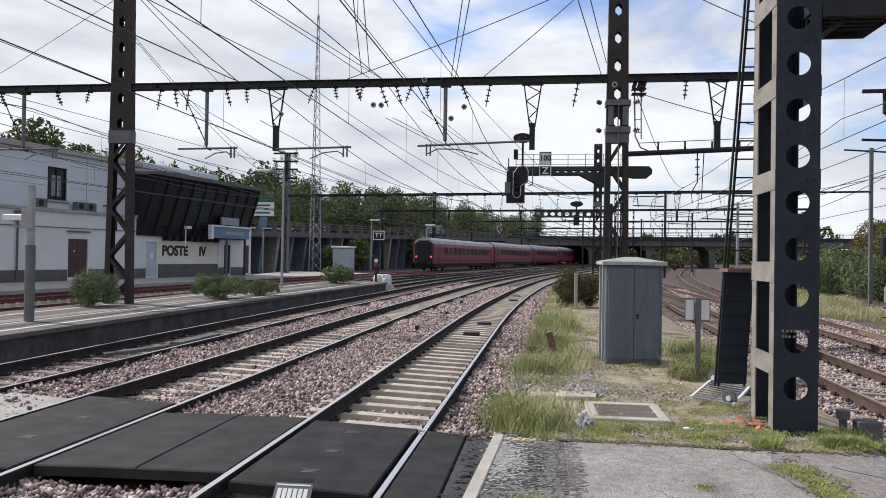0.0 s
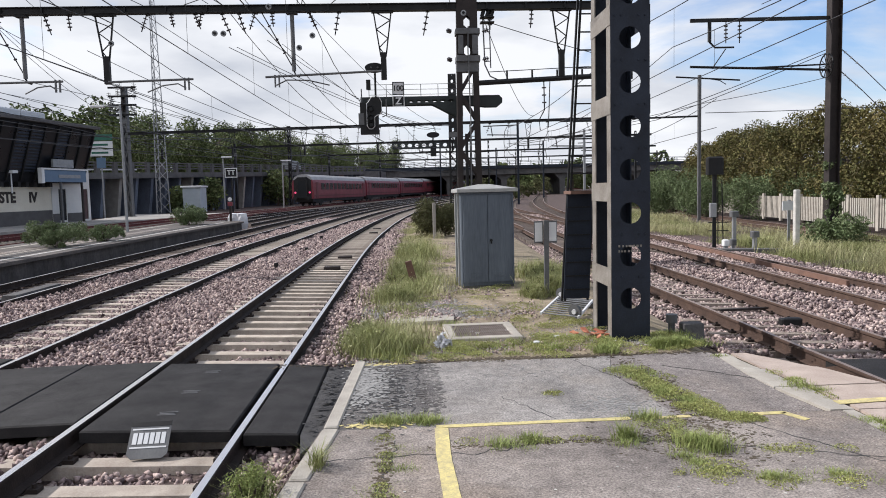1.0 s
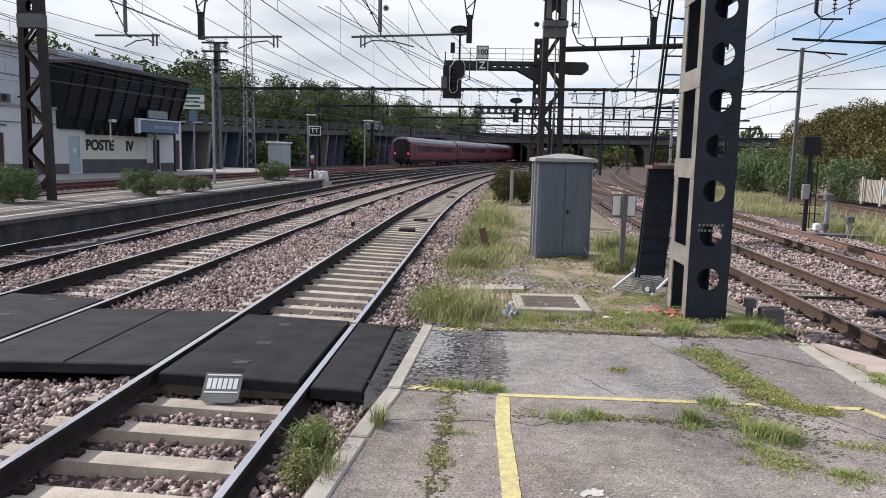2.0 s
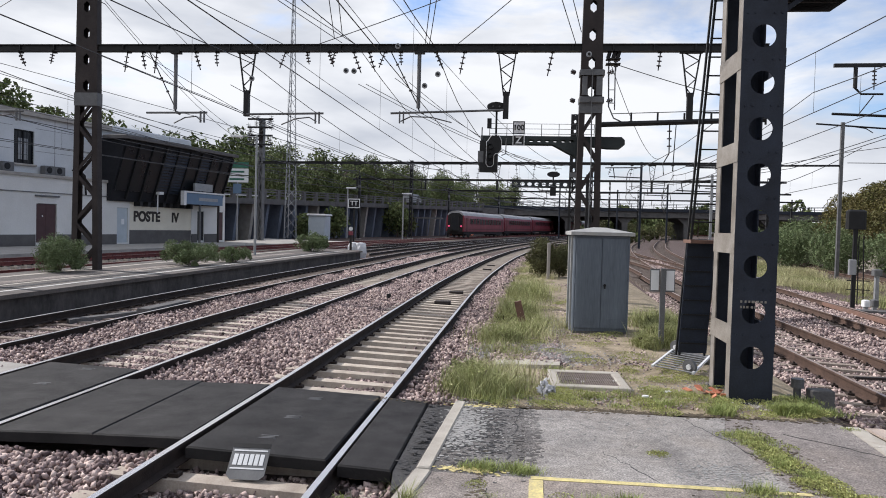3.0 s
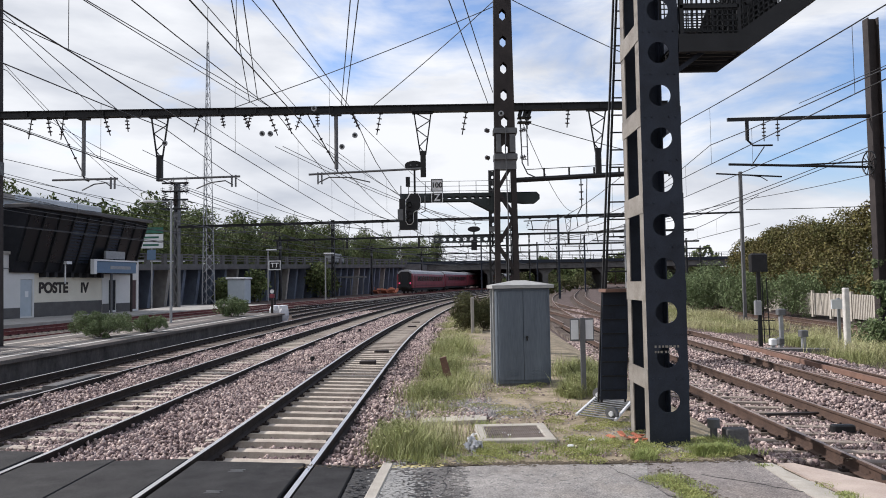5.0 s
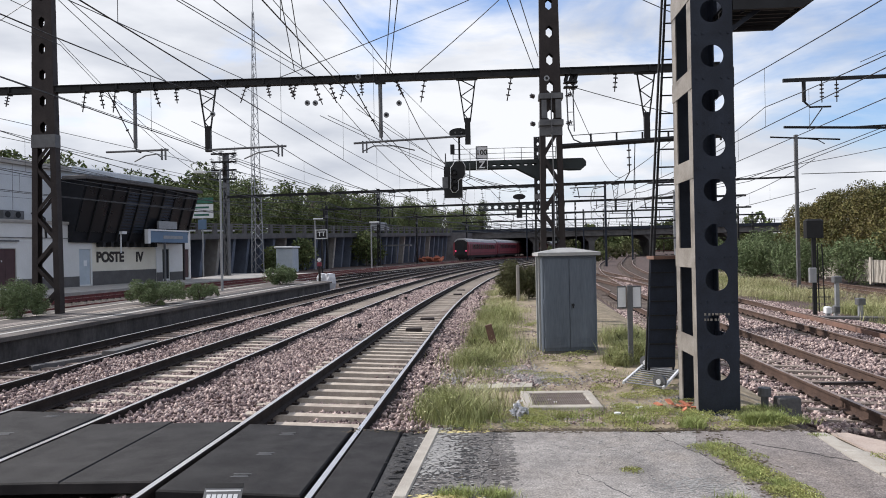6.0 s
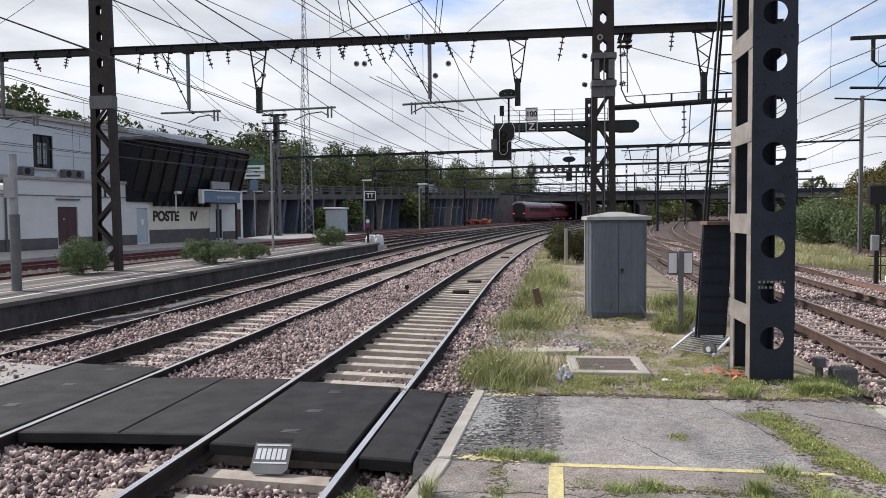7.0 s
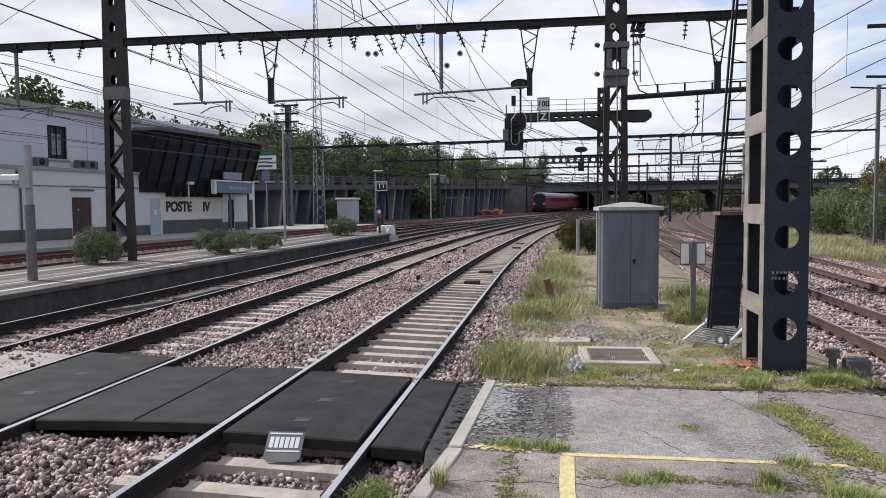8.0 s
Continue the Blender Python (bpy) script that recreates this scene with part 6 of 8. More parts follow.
part("door", Geo().box(5.1, 0.06, 0.4, 5.85, 0.12, 2.9).box(5.87, 0.06, 0.4, 6.62, 0.12, 2.9), M_DOOR, bl, "maroon double door")
part("door", Geo().box(12.05, 0.05, 0.35, 13.12, 0.12, 2.88), M_DOORG, bl, "pale grey door")
part("door", Geo().box(21.45, 0.05, 0.4, 22.28, 0.12, 2.88), M_SHUT, bl, "dark door")
part("door", Geo().box(24.42, 0.05, 0.4, 25.08, 0.12, 2.88), M_DOOR, bl, "maroon door")
part("notice", Geo().box(12.5, 0.03, 1.7, 12.8, 0.05, 2.1).box(5.55, 0.04, 2.1, 5.62, 0.06, 2.2), M_SIGNW, bl)
part("downpipe", Geo().cyl((1.3, -0.1, 0.4), (1.3, -0.1, 4.4), 0.06, 8).box(1.1, -0.25, 3.9, 1.55, 0.0, 4.45), M_PLINTH, bl)
g = Geo().beam((-4, -0.05, 3.6), (12, -0.05, 3.62), 0.04, 0.05).beam((4.9, -0.08, 3.4), (6.8, -0.08, 3.4), 0.06, 0.1)
part("conduit", g, M_GALVD, bl)
for x in (-0.6, 3.2, 6.3, 7.1):
    ac = part("cooling_unit", Geo().bevel(x - 0.4, 0.15, 4.78, x + 0.4, 0.6, 5.32, 0.03), M_GALVD, bl, "pale wall cooling unit")
    part("fan_grille", Geo().disc((x - 0.1, 0.14, 5.05), 0.2, 0.03, (0, 1, 0), 16), M_BLACK, ac)
part("drain_hose", Geo().tube([(8.2, 0.3, 5.2), (8.6, 0.2, 5.3), (9.0, 0.0, 4.9), (9.0, -0.1, 3.6)], 0.06, 6), M_BLACK, bl)
lettering("lettering", "POSTE", 1.02, pose(15.25, 0.045, 2.28, 90), M_LETTER, bl, 0.012)
lettering("lettering", "IV", 1.02, pose(18.55, 0.045, 2.26, 90), M_LETTER, bl, 0.012)
# lookout: leaning dark glass front
lk = part("lookout", Geo().prism([(-0.2, 3.35), (3.0, 3.35), (3.0, 7.7), (-1.5, 7.7), (-1.5, 7.45)], 11.0, 24.2, "x"), M_SHUT, bl, "dark overhanging lookout with slanted panes")
for k in range(9):
    x = 11.15 + k * 1.45
    part("pane", Geo().hexa([(x, -0.5, 4.1), (x + 1.2, -0.5, 4.1), (x + 1.2, -0.4, 4.1), (x, -0.4, 4.1), (x, -1.5, 7.2), (x + 1.2, -1.5, 7.2), (x + 1.2, -1.38, 7.2), (x, -1.38, 7.2)]), M_DGLASS, lk)
    part("fin", Geo().hexa([(x + 1.25, -0.42, 3.5), (x + 1.37, -0.42, 3.5), (x + 1.37, -0.2, 3.5), (x + 1.25, -0.2, 3.5), (x + 1.25, -1.7, 7.45), (x + 1.37, -1.7, 7.45), (x + 1.37, -1.4, 7.45), (x + 1.25, -1.4, 7.45)]), M_BLACK, lk)
    if k in (3, 4, 6):
        for j in range(14):
            a = j / 14
            part("louvre", Geo().box(x, -0.55 - 1.0 * a, 4.15 + 3.0 * a, x + 1.2, -0.48 - 1.0 * a, 4.28 + 3.0 * a), M_POST, lk)
part("roof_edge", Geo().bevel(10.6, -1.9, 7.62, 24.5, 0.1, 7.86, 0.04), M_PLINTH, lk)
for k in range(8):
    part("beam_end", Geo().box(13.8 + k * 0.85, -0.5, 3.05, 14.1 + k * 0.85, 0.1, 3.4), M_BLACK, bl)
part("lamp_bracket", Geo().cyl((15.6, -0.6, 2.6), (15.6, -0.6, 4.1), 0.05, 8).box(15.4, -0.9, 4.0, 15.9, -0.5, 4.2), M_SIGNW, bl)
# roof flue
part("flue", Geo().cyl((2.2, 3, 8.6), (2.2, 3, 9.5), 0.2, 10).cyl((2.2, 3, 9.5), (2.2, 3, 9.75), 0.32, 10), M_GALVD, bl)

# station name sign on two posts beside the lookout
ss = thing("station_sign", "blue-white platform name sign with unreadable bars on posts", "sign", m=BM @ Matrix.Translation((20.1, -1.2, 0)))
part("post", Geo().box(-0.08, 0, 0.2, 0.08, 0.12, 5.0), M_GALVD, ss)
part("post", Geo().box(2.5, 0, 0.2, 2.66, 0.12, 3.5), M_MAST, ss)
part("board", Geo().bevel(-2.3, -0.1, 3.4, 3.0, 0.1, 4.3, 0.05), M_BLUES, ss)
part("frame", Geo().box(-2.35, -0.16, 4.3, 3.05, 0.16, 4.42).box(-2.35, -0.16, 3.3, -2.05, 0.16, 4.3), M_SIGNW, ss)
part("upper_board", Geo().box(-0.9, -0.08, 4.5, 1.5, 0.08, 5.1), M_GALV, ss)
part("name_bar", Geo().box(-0.4, -0.13, 3.7, 2.2, -0.1, 3.95).box(-0.4, -0.1, 4.7, 0.8, -0.081, 4.85), M_GALV, ss)

# ---- poles on the far platform ----
lp = thing("camera_pole", "grey pole with a surveillance camera on the platform", "pole", m=pose(-10.2, 16.5, PZ))
part("base", Geo().cyl((0, 0, 0), (0, 0, 1.85), 0.115, 12), M_GALVD, lp, "darker pole base")
part("shaft", Geo().cyl((0, 0, 1.85), (0, 0, 3.3), 0.09, 12), M_GALV, lp)
cm = part("camera_case", Geo().bevel(-0.72, -0.1, 2.45, -0.12, 0.1, 2.6, 0.03), M_SIGNW, lp)
part("bracket", Geo().tube([(-0.1, 0, 2.3), (-0.4, 0, 2.3), (-0.42, 0, 2.45)], 0.03, 6), M_GALV, cm)
part("junction_box", Geo().box(-0.14, -0.16, 2.25, 0.14, -0.06, 2.75), M_GALV, lp)
sl = thing("street_lamp", "slim grey lamp post with a flat lamp arm on the platform", "lamp post", m=pose(-11.5, 36.9, PZ))
part("pole", Geo().cyl((0, 0, 0), (0, 0, 6.2), 0.07, 10, 0.05), M_GALV, sl)
part("arm", Geo().cyl((0, 0, 6.1), (-0.9, 0, 6.15), 0.03, 8), M_GALV, sl)
part("lamp_head", Geo().bevel(-1.4, -0.12, 6.08, -0.75, 0.12, 6.2, 0.03), M_SIGNW, sl)
for x, y, h in ((-20.5, 93, 6.5), (-13.5, 95, 6.0)):
    t = thing("street_lamp", "thin grey lamp post beside the arcade", "lamp post", "far lamp posts", pose(x, y, 0.3))
    part("pole", Geo().cyl((0, 0, 0), (0, 0, h), 0.1, 8, 0.07), M_GALV, t)
    part("lamp_head", Geo().bevel(-0.2, -0.15, h, 1.1, 0.15, h + 0.15, 0.03), M_SIGNW, t)
tt = thing("signal_board", "black square board with white letters on a post", "sign", m=pose(-11.0, 56.8, 0))
part("post", Geo().box(-0.06, -0.05, -0.2, 0.06, 0.05, 4.2), M_BLACK, tt)
bb = part("board", Geo().box(-0.45, -0.1, 3.45, 0.45, -0.05, 4.15), M_BLACK, tt)
part("rim", Geo().box(-0.47, -0.11, 4.1, 0.47, -0.101, 4.17).box(-0.47, -0.11, 3.43, 0.47, -0.101, 3.5).box(-0.47, -0.11, 3.5, -0.41, -0.101, 4.1).box(0.41, -0.11, 3.5, 0.47, -0.101, 4.1), M_SIGNW, bb)
lettering("lettering", "TT", 0.5, pose(0, -0.108, 3.8, 90), M_SIGNW, bb, 0.004)
rp_ = thing("stop_marker", "small red marker post with a white disc at the platform end", "sign", m=pose(-9.0, 47.6, PZ))
part("post", Geo().box(-0.07, -0.05, 0, 0.07, 0.05, 1.1), M_MAST, rp_)
part("box", Geo().bevel(-0.14, -0.1, 1.0, 0.14, 0.1, 1.25, 0.02), M_RED, rp_)
part("disc", Geo().disc((0, -0.04, 1.42), 0.13, 0.04, (0, 1, 0), 16), M_SIGNW, rp_)
g = Geo()
rr = random.Random(3)
for k, (x, y) in enumerate(((-8.95, 48.3), (-8.45, 48.2))):
    n = 12
    for j, (r_, z) in enumerate(((0.32, 0.0), (0.42, 0.3), (0.4, 0.6), (0.3, 0.82), (0.05, 0.86))):
        for i in range(n):
            a = 2 * math.pi * i / n
            q = r_ * (1 + rr.uniform(-0.12, 0.12))
            g.v.append((x + q * math.cos(a), y + q * math.sin(a) * 0.7, -0.1 + z * 1.2))
    b0 = k * n * 5
    for j in range(4):
        for i in range(n):
            g.f.append((b0 + j * n + i, b0 + j * n + (i + 1) % n, b0 + (j + 1) * n + (i + 1) % n, b0 + (j + 1) * n + i))
            g.m.append(0)
solid("rubble_bag", g, M_BAG, "bulging white plastic rubble bags at the platform end", "bag")
gs = thing("road_sign", "green and white direction sign over a blue panel", "road sign", m=pose(-25.4, 68.5, 3.15))
part("pole", Geo().cyl((0, 0, -3.6), (0, 0, 3.5), 0.07, 8), M_GALV, gs)
part("top_panel", Geo().box(-1.1, -0.12, 4.2, 1.1, -0.06, 4.75), M_GREENS, gs)
for k in range(2):
    p = part("panel", Geo().box(-1.1, -0.12, 3.5 - k * 0.72, 1.1, -0.06, 4.12 - k * 0.72), M_SIGNW, gs)
    part("text_bar", Geo().box(-0.8, -0.13, 3.72 - k * 0.72, 0.7, -0.121, 3.9 - k * 0.72), M_GREENS, p)
part("blue_panel", Geo().box(-0.4, -0.12, 1.7, 0.4, -0.06, 2.65), M_BLUES, gs)

# radio tower
rt = thing("radio_tower", "tall thin grey lattice radio tower", "tower", m=pose(-24.6, 82, 0.3))
H = 30.0
for k in range(3):
    a = 2 * math.pi * k / 3
    part("leg", Geo().cyl((0.8 * math.cos(a), 0.8 * math.sin(a), 0), (0.12 * math.cos(a), 0.12 * math.sin(a), H), 0.07, 6, 0.035), M_GALV, rt)
g = Geo()
n = 26
for i in range(n):
    za, zb = H * i / n, H * (i + 1) / n
    ra, rb = 0.8 - 0.68 * i / n, 0.8 - 0.68 * (i + 1) / n
    for k in range(3):
        a, b = 2 * math.pi * k / 3, 2 * math.pi * (k + 1) / 3
        g.beam((ra * math.cos(a), ra * math.sin(a), za), (rb * math.cos(b), rb * math.sin(b), zb), 0.045, 0.045)
part("lacing", g, M_GALV, rt)
part("antenna", Geo().cyl((0, 0, H), (0, 0, H + 4), 0.04, 6), M_GALV, rt)
ut = solid("utility_hut", Geo().bevel(-23.6, 86, 0.2, -21.5, 88.5, 3.1, 0.1).bevel(-23.75, 85.8, 3.1, -21.35, 88.7, 3.3, 0.05, 1), [M_DOORG, M_SIGNW], "pale grey utility hut beside the arcade", "hut")

# ---- arcade wall carrying the road ----
WA, WB = Vector((-36.5, 54, 0)), Vector((-7.2, 168, 0))
WD = (WB - WA).normalized()
WM = Matrix.Translation(WA) @ Matrix(((WD.x, -WD.y, 0, 0), (WD.y, WD.x, 0, 0), (0, 0, 1, 0), (0, 0, 0, 1)))
WL = (WB - WA).length


def top_z(s):
    return 4.6 + 2.5 * s / WL


ar = thing("retaining_arcade", "dark concrete arcade with blue-grey bays carrying a road", "retaining wall", m=WM)
part("back_wall", Geo().hexa([(0, 2.2, 0), (WL, 2.2, 0), (WL, 2.6, 0), (0, 2.6, 0), (0, 2.2, top_z(0) - 1), (WL, 2.2, top_z(WL) - 1), (WL, 2.6, top_z(WL) - 1), (0, 2.6, top_z(0) - 1)]), M_BLUEW, ar, "blue-grey back wall of the bays")
nb = 40
for i in range(nb + 1):
    s = WL * i / nb
    z = top_z(s) - 1.0
    part("pier", Geo().hexa([(s - 0.25, 0.5, 0), (s + 0.25, 0.5, 0), (s + 0.25, 2.2, 0), (s - 0.25, 2.2, 0), (s - 0.25, -0.1, z), (s + 0.25, -0.1, z), (s + 0.25, 2.2, z), (s - 0.25, 2.2, z)]), M_BLUEW if i % 5 else M_CONC, ar)
part("road_deck", Geo().hexa([(0, -0.7, top_z(0) - 1), (WL, -0.7, top_z(WL) - 1), (WL, 9, top_z(WL) - 1), (0, 9, top_z(0) - 1), (0, -0.7, top_z(0) - 0.35), (WL, -0.7, top_z(WL) - 0.35), (WL, 9, top_z(WL) - 0.35), (0, 9, top_z(0) - 0.35)]), M_CONCD, ar)
for i in range(nb):
    s = WL * (i + 0.5) / nb
    z = top_z(s)
    part("parapet_post", Geo().box(s - 0.3, -0.6, z - 0.4, s + 0.3, -0.3, z + 0.8), M_CONCD, ar)
for dz in (0.1, 0.45, 0.75):
    part("parapet_rail", Geo().beam((0, -0.45, top_z(0) + dz), (WL, -0.45, top_z(WL) + dz), 0.12, 0.14), M_CONCD, ar)
# sunlit stretch of the road guard, its brightness given by white colour
part("road_glint", Geo().beam((14, 1.2, top_z(14) + 0.05), (34, 1.2, top_z(34) + 0.05), 0.3, 0.2), M_SIGNW, ar, "guard rail on the road, coloured white for its sun glint")
for s, c in ((84, M_GALV),):
    v = thing("parked_van", "pale van on the road above the arcade", "van", "vehicles on the road", WM @ pose(s, 3.2, top_z(s) - 0.3))
    part("body", Geo().prism([(-2.2, 0.4), (2.3, 0.4), (2.3, 1.2), (1.6, 1.35), (1.0, 2.0), (-2.2, 2.05)], -0.9, 0.9, "y"), c, v)
    part("window", Geo().prism([(0.3, 1.3), (1.45, 1.35), (1.0, 1.85), (0.3, 1.85)], -0.91, 0.91, "y"), M_DGLASS, v)
    for x in (-1.4, 1.4):
        for y in (-0.85, 0.85):
            part("wheel", Geo().disc((x, y, 0.33), 0.33, 0.2, (0, 1, 0), 14), M_BLACK, v)
# abutment and bridge over the tracks
g = Geo().prism([(-10.5, 164), (-4.0, 168), (-2.5, 176), (-2.5, 200), (-30, 200), (-30, 170)], -0.2, 6.8, "z")
solid("bridge_abutment", g, M_CONCD, "dark concrete abutment of the road bridge", "bridge abutment", "structure")
br = thing("road_bridge", "long dark concrete road bridge over the railway yard", "bridge")
part("deck", Geo().prism([(-6, 5.4), (-6, 7.6), (150, 7.9), (150, 6.2), (26, 5.6)], 178, 196, "y"), M_CONCD, br)
part("tunnel_roof", Geo().box(-3, 196, 5.4, 26, 245, 7.4).box(12.6, 196, 0, 13.4, 245, 5.4).box(-3.4, 196, 0, -2.6, 245, 5.4), M_CONCD, br)
part("edge_beam", Geo().prism([(-8, 6.9), (-8, 7.7), (150, 8.0), (150, 7.3)], 177.5, 178, "y"), M_POST, br)
g = Geo()
for i in range(60):
    x = -6 + i * 2.6
    g.box(x - 0.06, 177.6, 7.7, x + 0.06, 177.75, 8.8)
for z in (8.1, 8.5, 8.8):
    g.beam((-8, 177.7, z), (150, 177.7, z + 0.25), 0.08, 0.08)
part("railing", g, M_POST, br)
for x in (13.0, 26.5, 41, 60, 82):
    part("pier", Geo().prism([(x - 0.6, 0), (x + 0.6, 0), (x + 0.7, 4.2), (x + 2.2, 5.6), (x - 2.2, 5.6), (x - 0.7, 4.2)], 179, 195, "y"), M_CONCD, br)
# low roofs and hoarding by the abutment
sh = thing("shelter", "dark low lineside shelter before the abutment", "shelter", m=pose(-14.5, 128, 0.5))
part("roof", Geo().box(-2.5, -1.5, 3.0, 2.5, 1.5, 3.25), M_GALVD, sh)
for x in (-2.2, 0, 2.2):
    part("post", Geo().box(x - 0.08, -1.3, 0, x + 0.08, -1.14, 3), M_GALVD, sh)
net = thing("orange_netting", "heap of orange safety netting by the track", "netting")
rr = random.Random(9)
for i in range(18):
    x, y = -11.5 + rr.uniform(-3, 3), 150 + rr.uniform(-3, 3)
    part("fold", Geo().beam((x, y, 0.5), (x + rr.uniform(-1, 1), y + rr.uniform(-1, 1), rr.uniform(0.8, 1.7)), rr.uniform(0.5, 1.4), rr.uniform(0.2, 0.5)), M_ORANGE, net)

# ---- train ----
CAR_L, GAP = 25.6, 0.8
HEAD = math.degrees(math.atan(0.207))


def carriage(rear):
    t = thing("railway_carriage", "dark red passenger carriage with grey roof" + (" and open gangway end" if rear else ""), "railway carriage", "train carriages")
    prof = [(-1.41, 0.95), (1.41, 0.95), (1.43, 1.6), (1.41, 2.9), (1.28, 3.35)]
    roof = [(1.28, 3.35), (1.05, 3.72), (0.6, 3.97), (0, 4.05), (-0.6, 3.97), (-1.05, 3.72), (-1.28, 3.35)]
    part("body", Geo().prism([(-1.28, 3.35), (-1.41, 2.9), (-1.43, 1.6), *prof], 0, CAR_L, "y"), M_RED, t)
    part("roof", Geo().prism(roof, -0.02, CAR_L + 0.02, "y"), M_ROOF, t, "grey ribbed roof")
    for i in range(11):
        y = 3.2 + i * 1.85
        for s in (-1, 1):
            part("window", Geo().box(min(s * 1.405, s * 1.44), y, 2.1, max(s * 1.405, s * 1.44), y + 1.3, 2.95), M_DGLASS, t)
    for s in (-1, 1):
        for y in (1.0, CAR_L - 1.9):
            part("door", Geo().box(min(s * 1.41, s * 1.45), y, 1.0, max(s * 1.41, s * 1.45), y + 0.9, 3.05), M_REDD, t)
    part("stripe", Geo().box(-1.445, 0.3, 1.25, 1.445, CAR_L - 0.3, 1.4), M_REDD, t)
    part("underframe", Geo().box(-1.2, 0.4, 0.55, 1.2, CAR_L - 0.4, 0.95), M_UNDER, t)
    for y in (3.3, CAR_L - 3.3):
        b = part("bogie", Geo().box(-1.1, y - 1.5, 0.35, 1.1, y + 1.5, 0.6), M_UNDER, t)
        for dy in (-1.28, 1.28):
            for s in (-0.75, 0.75):
                part("wheel", Geo().disc((s, y + dy, 0.46), 0.46, 0.13, (1, 0, 0), 16), M_UNDER, b)
    part("end_wall", Geo().prism([(-1.15, 0.9), (1.15, 0.9), (1.15, 3.3), (0.6, 3.7), (-0.6, 3.7), (-1.15, 3.3)], -0.06, 0.0, "y"), M_UNDER, t, "black carriage end")
    part("gangway", Geo().box(-0.5, -0.35, 1.1, 0.5, -0.06, 3.2), M_DGLASS, t)
    part("bellows", Geo().box(-0.68, -0.38, 1.05, -0.5, -0.05, 3.35).box(0.5, -0.38, 1.05, 0.68, -0.05, 3.35).box(-0.5, -0.38, 3.2, 0.5, -0.05, 3.38), M_UNDER, t)
    for s in (-1, 1):
        part("buffer", Geo().cyl((s * 0.87, -0.06, 1.05), (s * 0.87, -0.55, 1.05), 0.09, 10).disc((s * 0.87, -0.58, 1.05), 0.24, 0.05, (0, 1, 0), 14), M_UNDER, t)
        if rear:
            part("tail_lamp", Geo().disc((s * 0.95, -0.1, 1.75), 0.13, 0.08, (0, 1, 0), 12), M_LAMPR, t, "lit red tail lamp")
    return t


CARS = [carriage(i == 0) for i in range(6)]


# ---- foliage ----
def leaves(n, place, size, seed, name="crown", flat=0.5):
    """Many small bent leaves at given places."""
    rs = np.random.RandomState(seed)
    P = place(rs, n)
    n = len(P)
    q = rs.normal(0, 1, (n, 4))
    q /= np.linalg.norm(q, axis=1)[:, None]
    w, x, y, z = q.T
    X = np.stack([1 - 2 * (y * y + z * z), 2 * (x * y + w * z), 2 * (x * z - w * y)], 1)
    Y = np.stack([2 * (x * y - w * z), 1 - 2 * (x * x + z * z), 2 * (y * z + w * x)], 1)
    Z = np.cross(X, Y)
    s = size * rs.uniform(0.6, 1.3, (n, 1))
    V = np.stack([P - X * s, P - Y * s * flat, P + X * s + Z * s * 0.3, P + Y * s * flat], 1).reshape(-1, 3)
    geo = Geo()
    geo.v = V.tolist()
    k = np.arange(n)[:, None] * 4
    geo.f = np.concatenate([k + np.array([0, 1, 2]), k + np.array([0, 2, 3])], 0).tolist()
    geo.m = [0] * len(geo.f)
    return geo


def crown(cx, cy, cz, rx, ry, rz, lumps, seed):
    """Leaf places over the outside of many overlapping lumps."""
    def place(rs, n):
        c = rs.normal(0, 1, (lumps, 3))
        c /= np.linalg.norm(c, axis=1)[:, None]
        c *= rs.uniform(0.35, 0.85, (lumps, 1)) * np.array([rx, ry, rz])
        r = rs.uniform(0.25, 0.48, lumps) * min(rx, ry, rz)
        k = rs.randint(0, lumps, n)
        d = rs.normal(0, 1, (n, 3))
        d /= np.linalg.norm(d, axis=1)[:, None]
        p = c[k] + d * (r[k] * rs.uniform(0.55, 1.12, n))[:, None]
        return p + np.array([cx, cy, cz])
    return place


def tree(x, y, z0, h, r, seed, material, n=5200, leaf=0.22, label="leafy green tree on the bank behind the road"):
    rr_ = random.Random(seed)
    t = thing("tree", label, "tree", "trees on the bank")
    g = Geo().cyl((x, y, z0 - 1.6), (x + rr_.uniform(-0.3, 0.3), y, z0 + h * 0.55), h * 0.028, 8, h * 0.014)
    for i in range(7):
        a, zz = rr_.uniform(0, 6.28), z0 + h * rr_.uniform(0.3, 0.6)
        g.cyl((x, y, zz), (x + r * 0.6 * math.cos(a), y + r * 0.6 * math.sin(a), zz + h * 0.22), h * 0.011, 6, h * 0.004)
    part("trunk", g, M_BARK, t)
    part("crown", leaves(n, crown(x, y, z0 + h * 0.58, r, r, h * 0.43, 26, seed), leaf, seed), material, t)
    return t


rnd = random.Random(77)
for i in range(34):
    s = -6 + i * 6.2
    off = rnd.uniform(13, 22)
    p = WM @ Vector((s, off, 0))
    h = rnd.uniform(9.0, 13.0) + 0.02 * s
    tree(p.x, p.y, 1.5 + 0.01 * s, h, rnd.uniform(3.6, 5.4), 100 + i, M_LEAF)
for i in range(16):
    p = WM @ Vector((10 + i * 11, rnd.uniform(28, 36), 0))
    tree(p.x, p.y, 2.5, rnd.uniform(13, 17), rnd.uniform(5, 7), 200 + i, M_LEAF, 3600, 0.4)
for i, (x, y, h) in enumerate(((-58, 70, 11.3), (-52, 80, 11.5), (-47, 88, 12))):
    tree(x, y, 1, h, 4.5, 300 + i, M_LEAF)
